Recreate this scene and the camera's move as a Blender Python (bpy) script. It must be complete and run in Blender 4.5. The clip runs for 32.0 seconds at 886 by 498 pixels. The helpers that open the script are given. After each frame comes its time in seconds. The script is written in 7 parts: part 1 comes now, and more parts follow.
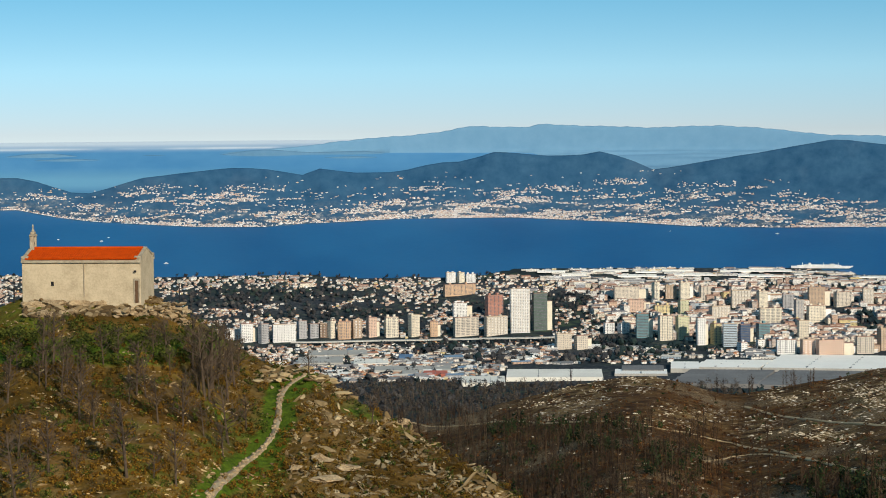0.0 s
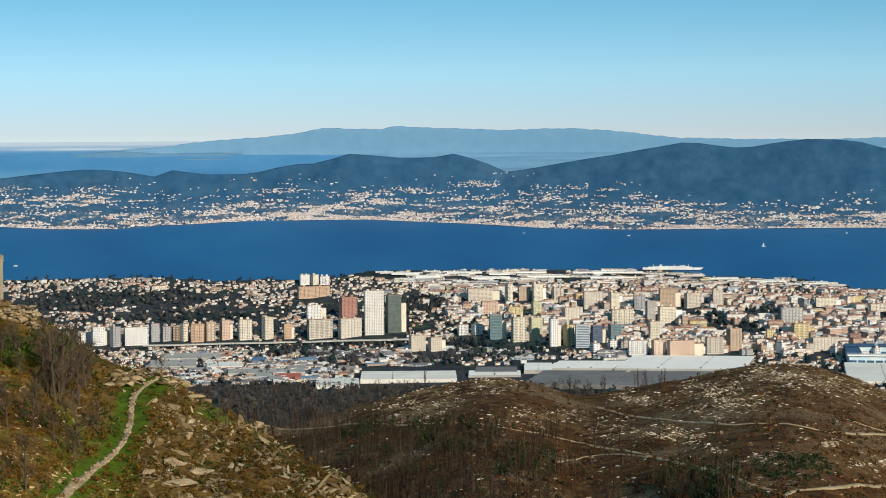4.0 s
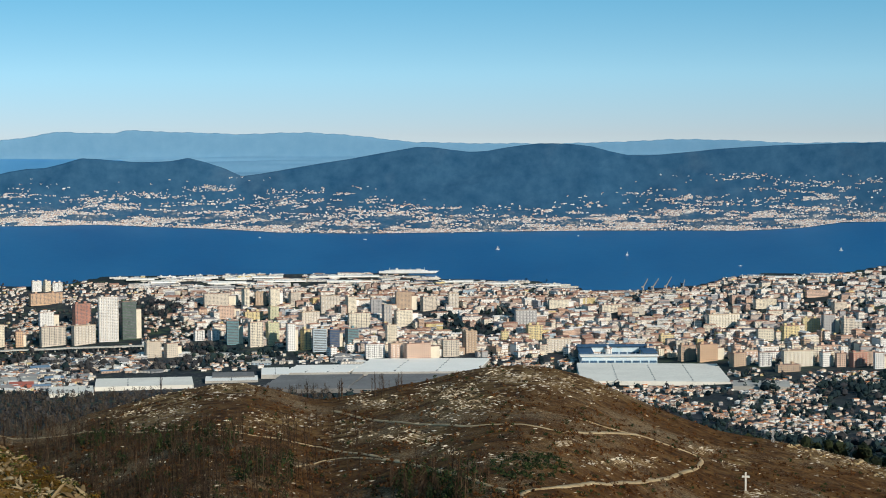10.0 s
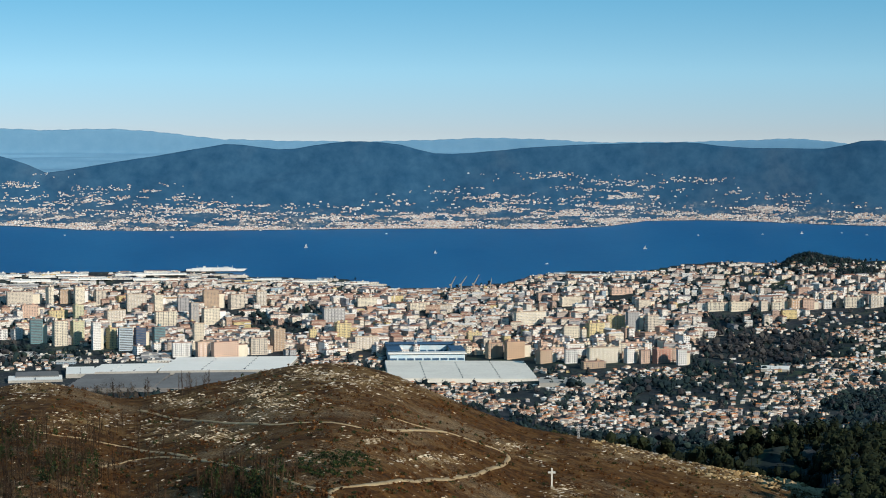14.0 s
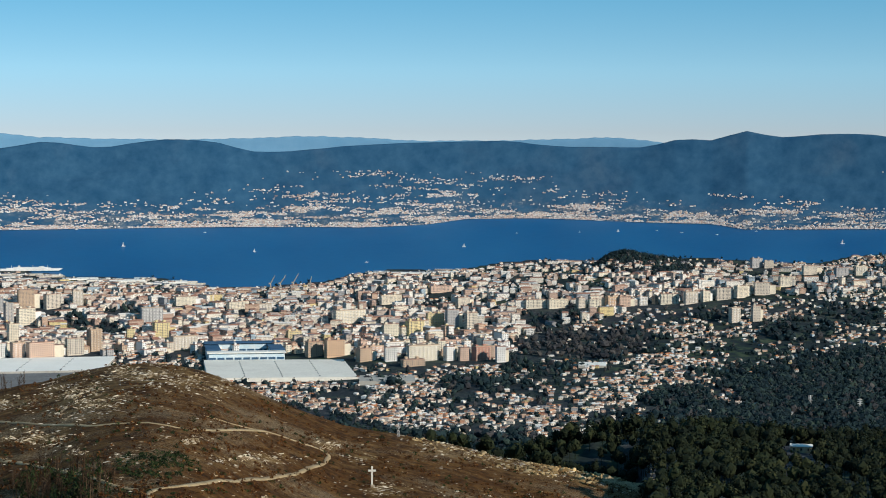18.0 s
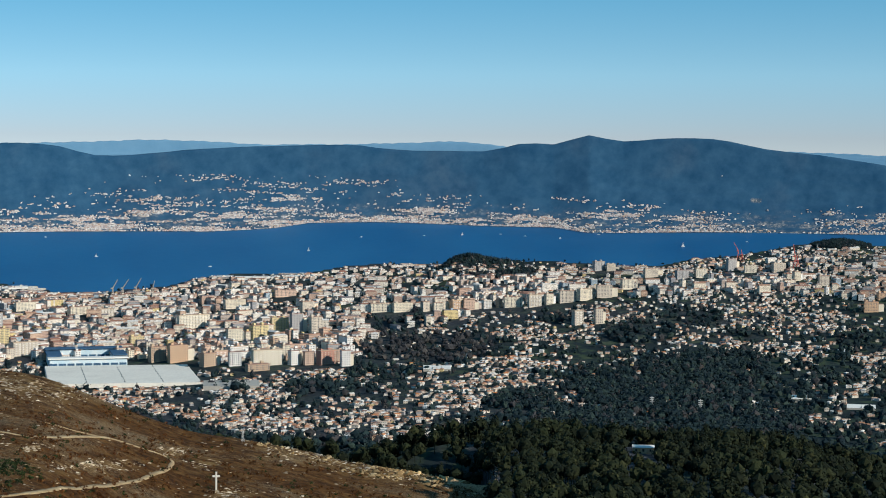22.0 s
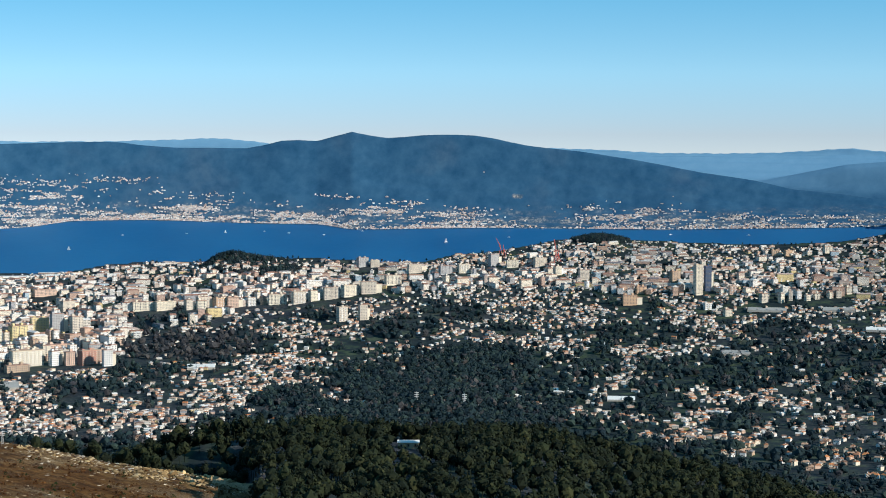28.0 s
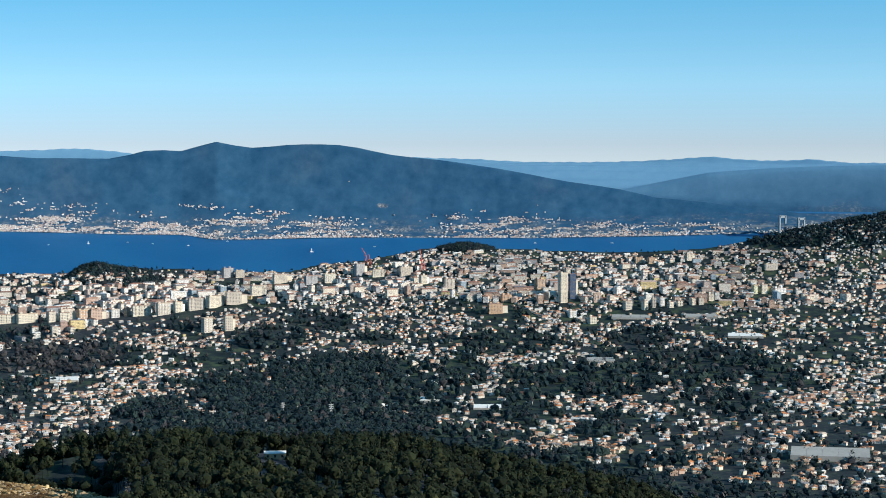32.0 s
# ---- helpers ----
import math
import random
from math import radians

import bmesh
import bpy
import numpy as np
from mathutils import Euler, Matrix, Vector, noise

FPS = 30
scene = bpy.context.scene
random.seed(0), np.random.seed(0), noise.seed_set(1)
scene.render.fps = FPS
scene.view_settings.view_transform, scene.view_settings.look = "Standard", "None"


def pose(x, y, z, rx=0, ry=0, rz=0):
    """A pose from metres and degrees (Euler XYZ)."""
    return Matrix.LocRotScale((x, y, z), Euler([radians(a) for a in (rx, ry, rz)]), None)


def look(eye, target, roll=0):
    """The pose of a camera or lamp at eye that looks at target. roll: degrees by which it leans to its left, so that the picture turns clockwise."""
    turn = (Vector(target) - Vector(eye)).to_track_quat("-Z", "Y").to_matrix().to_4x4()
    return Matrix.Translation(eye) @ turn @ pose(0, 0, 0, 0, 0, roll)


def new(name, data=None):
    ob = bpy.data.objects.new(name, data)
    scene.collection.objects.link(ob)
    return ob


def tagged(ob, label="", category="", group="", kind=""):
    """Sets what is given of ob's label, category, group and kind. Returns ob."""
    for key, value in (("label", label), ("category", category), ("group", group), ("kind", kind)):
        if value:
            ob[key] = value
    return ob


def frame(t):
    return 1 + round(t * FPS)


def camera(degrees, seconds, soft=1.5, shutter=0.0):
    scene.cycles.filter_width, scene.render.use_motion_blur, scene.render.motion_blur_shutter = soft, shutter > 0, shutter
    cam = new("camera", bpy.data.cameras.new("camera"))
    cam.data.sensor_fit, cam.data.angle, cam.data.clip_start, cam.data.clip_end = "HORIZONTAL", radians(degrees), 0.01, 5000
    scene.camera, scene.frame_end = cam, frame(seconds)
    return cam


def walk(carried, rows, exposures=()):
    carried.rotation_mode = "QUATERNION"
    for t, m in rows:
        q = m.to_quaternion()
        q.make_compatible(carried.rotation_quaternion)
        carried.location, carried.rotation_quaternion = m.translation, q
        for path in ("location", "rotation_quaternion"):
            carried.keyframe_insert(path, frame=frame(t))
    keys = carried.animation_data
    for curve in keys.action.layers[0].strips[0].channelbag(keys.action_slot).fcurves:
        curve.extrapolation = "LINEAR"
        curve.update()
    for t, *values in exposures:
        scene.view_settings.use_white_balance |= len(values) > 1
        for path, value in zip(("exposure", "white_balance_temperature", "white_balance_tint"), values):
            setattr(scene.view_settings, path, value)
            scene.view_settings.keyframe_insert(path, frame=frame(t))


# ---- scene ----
# The camera stands on a hilltop, 450 m over the bay, and pans slowly to the right.
EYE = 450.0
cam = camera(24.967, 32.0, soft=1.0)
# seconds, heading (clockwise), pitch, roll, in degrees
PAN = [
    (0.0, 0.000, -3.368, 0.519),
    (0.5, 0.571, -3.367, 0.550),
    (1.0, 1.129, -3.349, 0.554),
    (1.5, 1.636, -3.329, 0.528),
    (2.0, 2.094, -3.309, 0.494),
    (2.5, 2.569, -3.314, 0.460),
    (3.0, 3.082, -3.316, 0.439),
    (3.5, 3.633, -3.319, 0.385),
    (5.5, 5.963, -3.437, 0.248),
    (6.0, 6.638, -3.463, 0.214),
    (6.5, 7.281, -3.504, 0.232),
    (7.0, 7.937, -3.552, 0.207),
    (7.5, 8.620, -3.551, 0.249),
    (8.0, 9.257, -3.524, 0.255),
    (8.5, 9.924, -3.462, 0.250),
    (9.0, 10.571, -3.381, 0.279),
    (9.5, 11.170, -3.308, 0.290),
    (10.0, 11.731, -3.258, 0.283),
    (10.5, 12.264, -3.236, 0.279),
    (11.0, 12.802, -3.237, 0.289),
    (11.5, 13.364, -3.248, 0.226),
    (12.0, 13.952, -3.267, 0.196),
    (12.5, 14.617, -3.300, 0.129),
    (13.0, 15.455, -3.345, 0.066),
    (13.5, 16.362, -3.358, -0.031),
    (14.0, 17.222, -3.327, -0.087),
    (14.5, 18.080, -3.279, -0.122),
    (16.5, 20.785, -3.336, -0.220),
    (17.0, 21.347, -3.347, -0.229),
    (17.5, 21.880, -3.354, -0.220),
    (18.0, 22.394, -3.360, -0.221),
    (18.5, 22.897, -3.371, -0.236),
    (19.0, 23.420, -3.369, -0.268),
    (19.5, 23.967, -3.324, -0.273),
    (20.0, 24.539, -3.258, -0.284),
    (20.5, 25.123, -3.220, -0.284),
    (21.0, 25.729, -3.227, -0.301),
    (21.5, 26.306, -3.241, -0.320),
    (22.0, 26.851, -3.230, -0.317),
    (22.5, 27.403, -3.220, -0.302),
    (23.0, 27.956, -3.200, -0.303),
    (23.5, 28.519, -3.187, -0.302),
    (24.0, 29.114, -3.201, -0.285),
    (24.5, 29.728, -3.226, -0.303),
    (25.0, 30.348, -3.243, -0.302),
    (25.5, 30.941, -3.257, -0.298),
    (27.5, 33.095, -3.279, -0.251),
    (28.0, 33.613, -3.292, -0.247),
    (28.5, 34.136, -3.304, -0.191),
    (29.0, 34.627, -3.289, -0.190),
    (29.5, 35.103, -3.252, -0.128),
    (30.0, 35.568, -3.180, -0.129),
    (30.5, 36.041, -3.101, -0.149),
    (31.0, 36.544, -3.043, -0.126),
    (31.5, 37.037, -3.007, -0.083),
    (32.0, 37.465, -3.012, -0.076),
]
walk(cam, [(t, pose(0, 0, EYE, 90 + pitch, 0, -yaw) @ pose(0, 0, 0, 0, 0, -roll)) for t, yaw, pitch, roll in PAN],
     exposures=[(0.0, 0.05, 6600, 10), (8.0, 0.05, 6430, 10), (13.0, 0.06, 6300, 10), (21.0, 0.05, 6200, 10), (24.0, 0.10, 6150, 10), (28.0, 0.38, 6050, 10), (32.0, 0.42, 6000, 10)])

# ---- sky and sun ----
SUN_AZ, SUN_EL = 152.0, 24.0
world = bpy.data.worlds.new("sky")
scene.world = world
world.use_nodes = True
wt = world.node_tree
sky = wt.nodes.new("ShaderNodeTexSky")
sky.sky_type, sky.sun_disc = "NISHITA", False
sky.sun_elevation, sky.sun_rotation = radians(SUN_EL), radians(SUN_AZ)
sky.altitude, sky.air_density, sky.dust_density, sky.ozone_density = 450.0, 1.0, 0.6, 1.0
coords, scale_up = wt.nodes.new("ShaderNodeTexCoord"), wt.nodes.new("ShaderNodeMapping")
scale_up.inputs["Scale"].default_value = (1, 1, 3)
scale_up.inputs["Location"].default_value = (0, 0, 0.17)
wt.links.new(coords.outputs["Generated"], scale_up.inputs["Vector"])
wt.links.new(scale_up.outputs[0], sky.inputs[0])
tint = wt.nodes.new("ShaderNodeMix")
tint.data_type, tint.blend_type = "RGBA", "MULTIPLY"
tint.inputs["Factor"].default_value, tint.inputs["B"].default_value = 1.0, (0.97, 1.06, 1.0, 1.0)
wt.links.new(sky.outputs[0], tint.inputs["A"])
shift = wt.nodes.new("ShaderNodeHueSaturation")
shift.inputs["Hue"].default_value, shift.inputs["Saturation"].default_value = 0.48, 1.12
wt.links.new(tint.outputs["Result"], shift.inputs["Color"])
# haze near the horizon: paler and greyer there, clear blue higher up
lift = wt.nodes.new("ShaderNodeSeparateXYZ")
wt.links.new(coords.outputs["Generated"], lift.inputs[0])
haze = wt.nodes.new("ShaderNodeValToRGB")
haze.color_ramp.elements[0].color = (0.60, 0.37, 0.335, 1)
haze.color_ramp.elements[1].position, haze.color_ramp.elements[1].color = 0.075, (0.435, 0.550, 0.580, 1)
middle = haze.color_ramp.elements.new(0.03)
middle.color = (0.635, 0.535, 0.505, 1)
wt.links.new(lift.outputs["Z"], haze.inputs[0])
hazy = wt.nodes.new("ShaderNodeMix")
hazy.data_type, hazy.blend_type = "RGBA", "MULTIPLY"
hazy.inputs["Factor"].default_value = 1.0
wt.links.new(shift.outputs[0], hazy.inputs["A"])
wt.links.new(haze.outputs[0], hazy.inputs["B"])
wt.links.new(hazy.outputs["Result"], wt.nodes["Background"].inputs[0])
wt.nodes["Background"].inputs[1].default_value = 0.31
sun = new("sun", bpy.data.lights.new("sun", "SUN"))
sun.data.energy, sun.data.angle, sun.data.color = 4.2, radians(0.53), (1.0, 0.90, 0.74)
sun.matrix_world = look((0, 0, 900), (-math.sin(radians(SUN_AZ)) * 1000, -math.cos(radians(SUN_AZ)) * 1000,
                                      900 - 1000 * math.tan(radians(SUN_EL))))

# ---- materials ----


def material(name, rough=0.8, metal=0.0, spec=0.3):
    m = bpy.data.materials.new(name)
    m.use_nodes = True
    b = m.node_tree.nodes["Principled BSDF"]
    b.inputs["Roughness"].default_value, b.inputs["Metallic"].default_value = rough, metal
    b.inputs["Specular IOR Level"].default_value = spec
    return m, m.node_tree, b


def node(nt, kind, **inputs):
    n = nt.nodes.new(kind)
    for key, value in inputs.items():
        n.inputs[key.replace("_", " ")].default_value = value
    return n


def noise_at(nt, scale, detail=4.0, rough=0.55, vector=None):
    n = node(nt, "ShaderNodeTexNoise", Scale=scale, Detail=detail, Roughness=rough)
    if vector is None:
        vector = nt.nodes.new("ShaderNodeNewGeometry").outputs["Position"]
    nt.links.new(vector, n.inputs["Vector"])
    return n.outputs["Fac"]


def ramp(nt, fac, stops, constant=False):
    r = nt.nodes.new("ShaderNodeValToRGB")
    el = r.color_ramp.elements
    r.color_ramp.interpolation = "CONSTANT" if constant else "LINEAR"
    while len(el) < len(stops):
        el.new(0.5)
    for e, (p, c) in zip(el, stops):
        e.position, e.color = p, (*c, 1.0)
    nt.links.new(fac, r.inputs["Fac"])
    return r.outputs["Color"]


def mix(nt, fac, a, b, blend="MIX"):
    n = nt.nodes.new("ShaderNodeMix")
    n.data_type, n.blend_type = "RGBA", blend
    for socket, v in ((n.inputs["Factor"], fac), (n.inputs["A"], a), (n.inputs["B"], b)):
        if isinstance(v, (int, float)):
            socket.default_value = v
        elif isinstance(v, tuple):
            socket.default_value = (*v, 1.0)
        else:
            nt.links.new(v, socket)
    return n.outputs["Result"]


def calc(nt, op, a, b=0.0, c=0.0):
    n = nt.nodes.new("ShaderNodeMath")
    n.operation = op
    for socket, v in zip(n.inputs, (a, b, c)):
        if isinstance(v, (int, float)):
            socket.default_value = v
        else:
            nt.links.new(v, socket)
    return n.outputs[0]


def step(nt, v, lo, hi):
    n = nt.nodes.new("ShaderNodeMapRange")
    n.inputs["From Min"].default_value, n.inputs["From Max"].default_value = lo, hi
    nt.links.new(v, n.inputs["Value"])
    return n.outputs["Result"]


def bump(nt, b, height, strength=0.5, distance=0.1):
    n = node(nt, "ShaderNodeBump", Strength=strength, Distance=distance)
    nt.links.new(height, n.inputs["Height"])
    nt.links.new(n.outputs["Normal"], b.inputs["Normal"])


def plain(name, col, col2=None, scale=1.0, rough=0.8, metal=0.0, fine=12.0, relief=0.15):
    """Two tones mixed by noise at two scales, with a little relief."""
    m, nt, b = material(name, rough, metal)
    col2 = col2 or tuple(c * 0.72 for c in col)
    big = noise_at(nt, scale)
    small = noise_at(nt, scale * fine, 3.0)
    both = calc(nt, "MULTIPLY_ADD", small, 0.45, calc(nt, "MULTIPLY", big, 0.6))
    nt.links.new(ramp(nt, both, [(0.38, col2), (0.62, col)]), b.inputs["Base Color"])
    if relief:
        bump(nt, b, small, relief, 0.05 / max(scale, 0.05))
    return m


def cover(nt, name):
    n = nt.nodes.new("ShaderNodeAttribute")
    n.attribute_name = name
    return n.outputs["Fac"]


# ---- the lie of the land ----
# Headings are in degrees clockwise from the first view, elevations in degrees from eye level, ranges in metres.
# Beyond 3 km the land is drawn together towards the eye, so that the far side of the bay lies within 5 km.
CLOSE, SPAN = 3000.0, 1900.0


def drawn(r):
    u = np.maximum(np.asarray(r, float) - CLOSE, 0.0)
    return np.minimum(r, CLOSE) + SPAN * u / (u + SPAN)


def shrink(r):
    return np.where(np.asarray(r) <= CLOSE, 1.0, drawn(r) / np.maximum(r, 1.0))


def spot(az, r, z):
    """The place of a point at a true heading, range and height."""
    a, s = np.radians(az), shrink(r)
    return np.stack([s * r * np.sin(a), s * r * np.cos(a), EYE + s * (z - EYE)], -1)


def line(start, gap, values):
    xs = start + gap * np.arange(len(values))
    return lambda az: np.interp(az, xs, values)


chapel_line = line(-13.0, 0.5, [
    -4.95, -4.75, -4.55, -4.50, -4.50, -4.52, -4.52, -4.52, -4.52, -4.55, -4.72, -5.00, -5.32, -5.67, -5.99, -6.29, -6.54,
    -6.63, -6.72, -6.91, -7.29, -7.64, -7.92, -8.21, -8.51, -8.82, -9.13, -9.39, -9.64, -10.00, -10.37, -10.9, -11.6, -12.6, -14, -17, -22, -30])
brown_line = line(-5.0, 0.5, [
    -7.3, -7.4, -7.5, -7.7, -7.85, -8.06, -8.19, -8.24, -8.29, -8.34, -8.25, -8.13, -7.99, -7.81, -7.69, -7.57, -7.45, -7.33, -7.23, -7.14,
    -7.05, -7.02, -7.02, -7.12, -7.23, -7.38, -7.49, -7.49, -7.40, -7.31, -7.22, -7.11, -7.05, -6.93, -6.79, -6.70, -6.62,
    -6.59, -6.57, -6.61, -6.69, -6.81, -6.98, -7.19, -7.40, -7.62, -7.83, -8.01, -8.19, -8.36, -8.46, -8.54, -8.61, -8.70,
    -8.80, -8.90, -9.00, -9.13, -9.26, -9.35, -9.44, -9.52, -9.60, -9.68, -9.76, -9.85, -9.98, -10.5, -11.8, -13, -15, -18])
pine_line = line(16.0, 1.0, [
    -9.6, -9.0, -9.0, -9.0, -9.1, -9.3, -9.4, -9.6, -9.7, -9.4, -9.0, -8.8, -8.7, -8.7, -8.7, -8.75, -8.8, -8.85, -8.85, -8.85, -8.9,
    -9.0, -9.2, -9.4, -9.6, -9.75, -9.95, -10.2, -10.5, -10.7, -10.9, -11.3, -12])
near_shore = line(-14.0, 1.0, [
    -3.85, -3.90, -3.94, -3.97, -4.01, -4.05, -4.07, -4.06, -4.05, -4.05, -4.06, -4.15, -4.18, -4.16, -4.17, -4.15, -3.97, -3.95, -3.93, -3.93,
    -3.93, -3.93, -3.93, -3.93, -3.93, -4.00, -4.15, -4.16, -4.18, -4.26, -4.48, -4.45, -4.40, -4.30, -4.06, -3.95, -3.98, -3.94, -3.75, -3.67,
    -3.66, -3.67, -3.65, -3.59, -3.57, -3.63, -3.67, -3.68, -3.45, -3.38, -3.20, -3.00, -2.98, -3.00, -3.03, -3.07, -3.10, -3.10, -3.08, -3.00, -2.92, -2.9, -2.9, -2.9, -2.9, -2.9, -2.9])
far_shore = line(-12.0, 1.0, [
    -2.10, -2.31, -2.45, -2.53, -2.59, -2.65, -2.67, -2.68, -2.60, -2.57, -2.52, -2.49, -2.49, -2.48, -2.48, -2.53, -2.58, -2.62, -2.68, -2.75,
    -2.78, -2.79, -2.80, -2.79, -2.78, -2.77, -2.76, -2.75, -2.74, -2.74, -2.74, -2.74, -2.75, -2.71, -2.65, -2.50, -2.48, -2.47, -2.49, -2.53,
    -2.56, -2.58, -2.59, -2.74, -2.73, -2.71, -2.69, -2.68, -2.68, -2.68, -2.69, -2.69, -2.69, -2.67, -2.65, -2.63, -2.60, -2.57, -2.54, -2.5, -2.3, -2.2, -2.2])
hills_west = line(-12.0, 0.5, [
    -1.19, -1.29, -1.46, -1.62, -1.65, -1.52, -1.37, -1.23, -1.18, -1.12, -1.07, -1.02, -0.98, -0.99, -1.03, -1.11, -1.20, -1.02, -1.09, -1.15,
    -1.15, -1.15, -1.08, -0.96, -0.88, -0.86, -0.74, -0.59, -0.62, -0.67, -0.71, -0.71, -0.69, -0.60, -0.73, -0.90, -1.13, -1.07, -0.99, -0.90,
    -0.82, -0.74, -0.67, -0.58, -0.49, -0.41, -0.32, -0.34, -0.41, -0.47, -0.45, -0.36, -0.29, -0.24, -0.24, -0.27, -0.33, -0.47, -0.58, -0.59])
hills_east = line(17.5, 0.5, [
    -0.59, -0.57, -0.52, -0.48, -0.42, -0.39, -0.36, -0.33, -0.31, -0.30, -0.28, -0.27, -0.26, -0.25, -0.27, -0.34, -0.38, -0.41, -0.41, -0.41,
    -0.42, -0.42, -0.33, -0.20, -0.18, -0.21, -0.07, 0.06, -0.04, -0.11, -0.08, -0.03, -0.01, -0.01, -0.03, -0.10, -0.21, -0.31, -0.37, -0.42,
    -0.47, -0.54, -0.62, -0.69, -0.78, -0.87, -0.97, -1.06, -1.13, -1.20, -1.28, -1.39, -1.51, -1.55, -1.60, -1.65, -1.72, -1.78, -1.82, -1.87,
    -1.92, -1.97, -2.01, -2.2, -2.6, -3.0])
ridge_line = line(-4.0, 1.0, [
    -0.31, -0.25, -0.17, -0.10, 0.00, 0.12, 0.15, 0.19, 0.14, 0.10, 0.07, 0.09, 0.11, 0.03, -0.08, -0.19, -0.21, -0.23, -0.24, -0.24,
    -0.23, -0.19, -0.15, -0.14, -0.17, -0.23, -0.26, -0.25, -0.24, -0.22, -0.18, -0.14, -0.20, -0.32, -0.33, -0.34, -0.35, -0.35, -0.36, -0.37,
    -0.38, -0.39, -0.42, -0.47, -0.51, -0.52, -0.50, -0.49, -0.42, -0.35, -0.43, -0.46, -0.42, -0.52])
inlet_line = line(40.0, 1.0, [-2.2, -1.7, -1.40, -1.20, -0.99, -0.79, -0.71, -0.64, -0.60, -0.57, -0.56, -0.56])


def hills_line(az):
    """The skyline of the hills across the bay."""
    return np.where(az < 17.5, hills_west(az), hills_east(az))


def treetops(az):
    """How far single trees lift a far skyline, in metres."""
    return 2.6 * np.sin(az * 37) * np.sin(az * 11.3 + 1) + 2.0 * np.sin(az * 83 + 2 * np.sin(az * 19))


def ridge(az):
    """The skyline of the farthest range: a bluff at its western end, then a long uneven top."""
    bluff = np.interp(az, [0.2, 0.72, 0.9, 2.4, 2.8, 4.0], [0.0, 0.06, 0.04, -0.06, 0.0, 0.0])
    return ridge_line(az) + bluff + 0.012 * np.sin(az * 5.1) * np.sin(az * 2.3 + 1) + 0.007 * np.sin(az * 17)


def wave(az, r, scale, seed=0.0):
    """A cheap smooth noise over the plan, between about -1 and 1."""
    a = np.radians(az)
    x, y = r * np.sin(a) / scale + seed, r * np.cos(a) / scale - 1.7 * seed
    v = np.sin(1.1 * x + 0.7 * np.sin(1.3 * y + seed)) * np.cos(0.9 * y + 0.8 * np.sin(0.7 * x))
    v += 0.5 * np.sin(2.3 * x - 1.9 * y + 2 * seed) + 0.3 * np.sin(4.1 * y + 3.3 * x + np.sin(2.2 * x))
    return v / 1.5


def patchy(x, y, seed=0.0):
    """Smooth blotches over a plane, between about -1 and 1."""
    v = np.sin(1.1 * x + 1.4 * np.sin(0.83 * y + seed)) * np.cos(1.3 * y + 1.2 * np.sin(0.71 * x + 2 * seed))
    v = v + 0.6 * np.sin(2.3 * x + 1.9 * y + 1.6 * np.sin(1.7 * x - 0.6 * y + seed)) * np.cos(2.9 * y - 1.1 * x + seed)
    v = v + 0.4 * np.sin(5.3 * x + 1.3 * np.sin(4.1 * y)) * np.cos(4.7 * y + 1.1 * np.sin(3.7 * x + seed))
    return v


def crest(az, r, el, rc, front, back, lump=0.0):
    """A hill whose skyline has the elevation el at the range rc, with its slopes before and behind."""
    zc = EYE + rc * np.tan(np.radians(el))
    d = r - rc
    return np.where(d < 0, zc + d * front, zc - d * back - np.minimum(d * d * 0.002, 0.2 * d))


SEA_BED = -9.0


def shore_range(az):
    return EYE / np.tan(np.radians(-near_shore(az)))


def far_range(az):
    return EYE / np.tan(np.radians(-far_shore(az)))


def knob(az, r, a0, r0, da, dr, h):
    return h * np.exp(-((az - a0) / da) ** 2 - ((r - r0) / dr) ** 2)


def plain_height(az, r):
    """The city's basin, from the foot of the hills to the shore."""
    rs = shore_range(az)
    t = np.clip((rs - r) / (rs - 2200.0), 0, 1)
    east = np.clip((az - 18) / 16, 0, 1)
    z = 3 + 60 * t ** 1.2 + east * (45 * np.sin(np.pi * np.clip(t, 0, 1)) ** 1.5)
    z = z + (3 + 9 * east) * np.sin(np.pi * t) * wave(az, r, 260.0, 2.0)
    z = z + (knob(az, r, 27.4, 5900, 0.75, 420, 46) + knob(az, r, 28.6, 5900, 1.35, 420, 42)) * (1 + 0.22 * wave(az, r, 150.0, 3.0)) + knob(az, r, 38.1, 8000, 0.9, 350, 32) + knob(az, r, 51.5, 7300, 5.2, 900, 175)
    out = np.clip((r - rs) / 40.0, 0, 1)
    low = np.where(az > 45.3, z, SEA_BED)
    return np.asarray(z * (1 - out) + low * out)


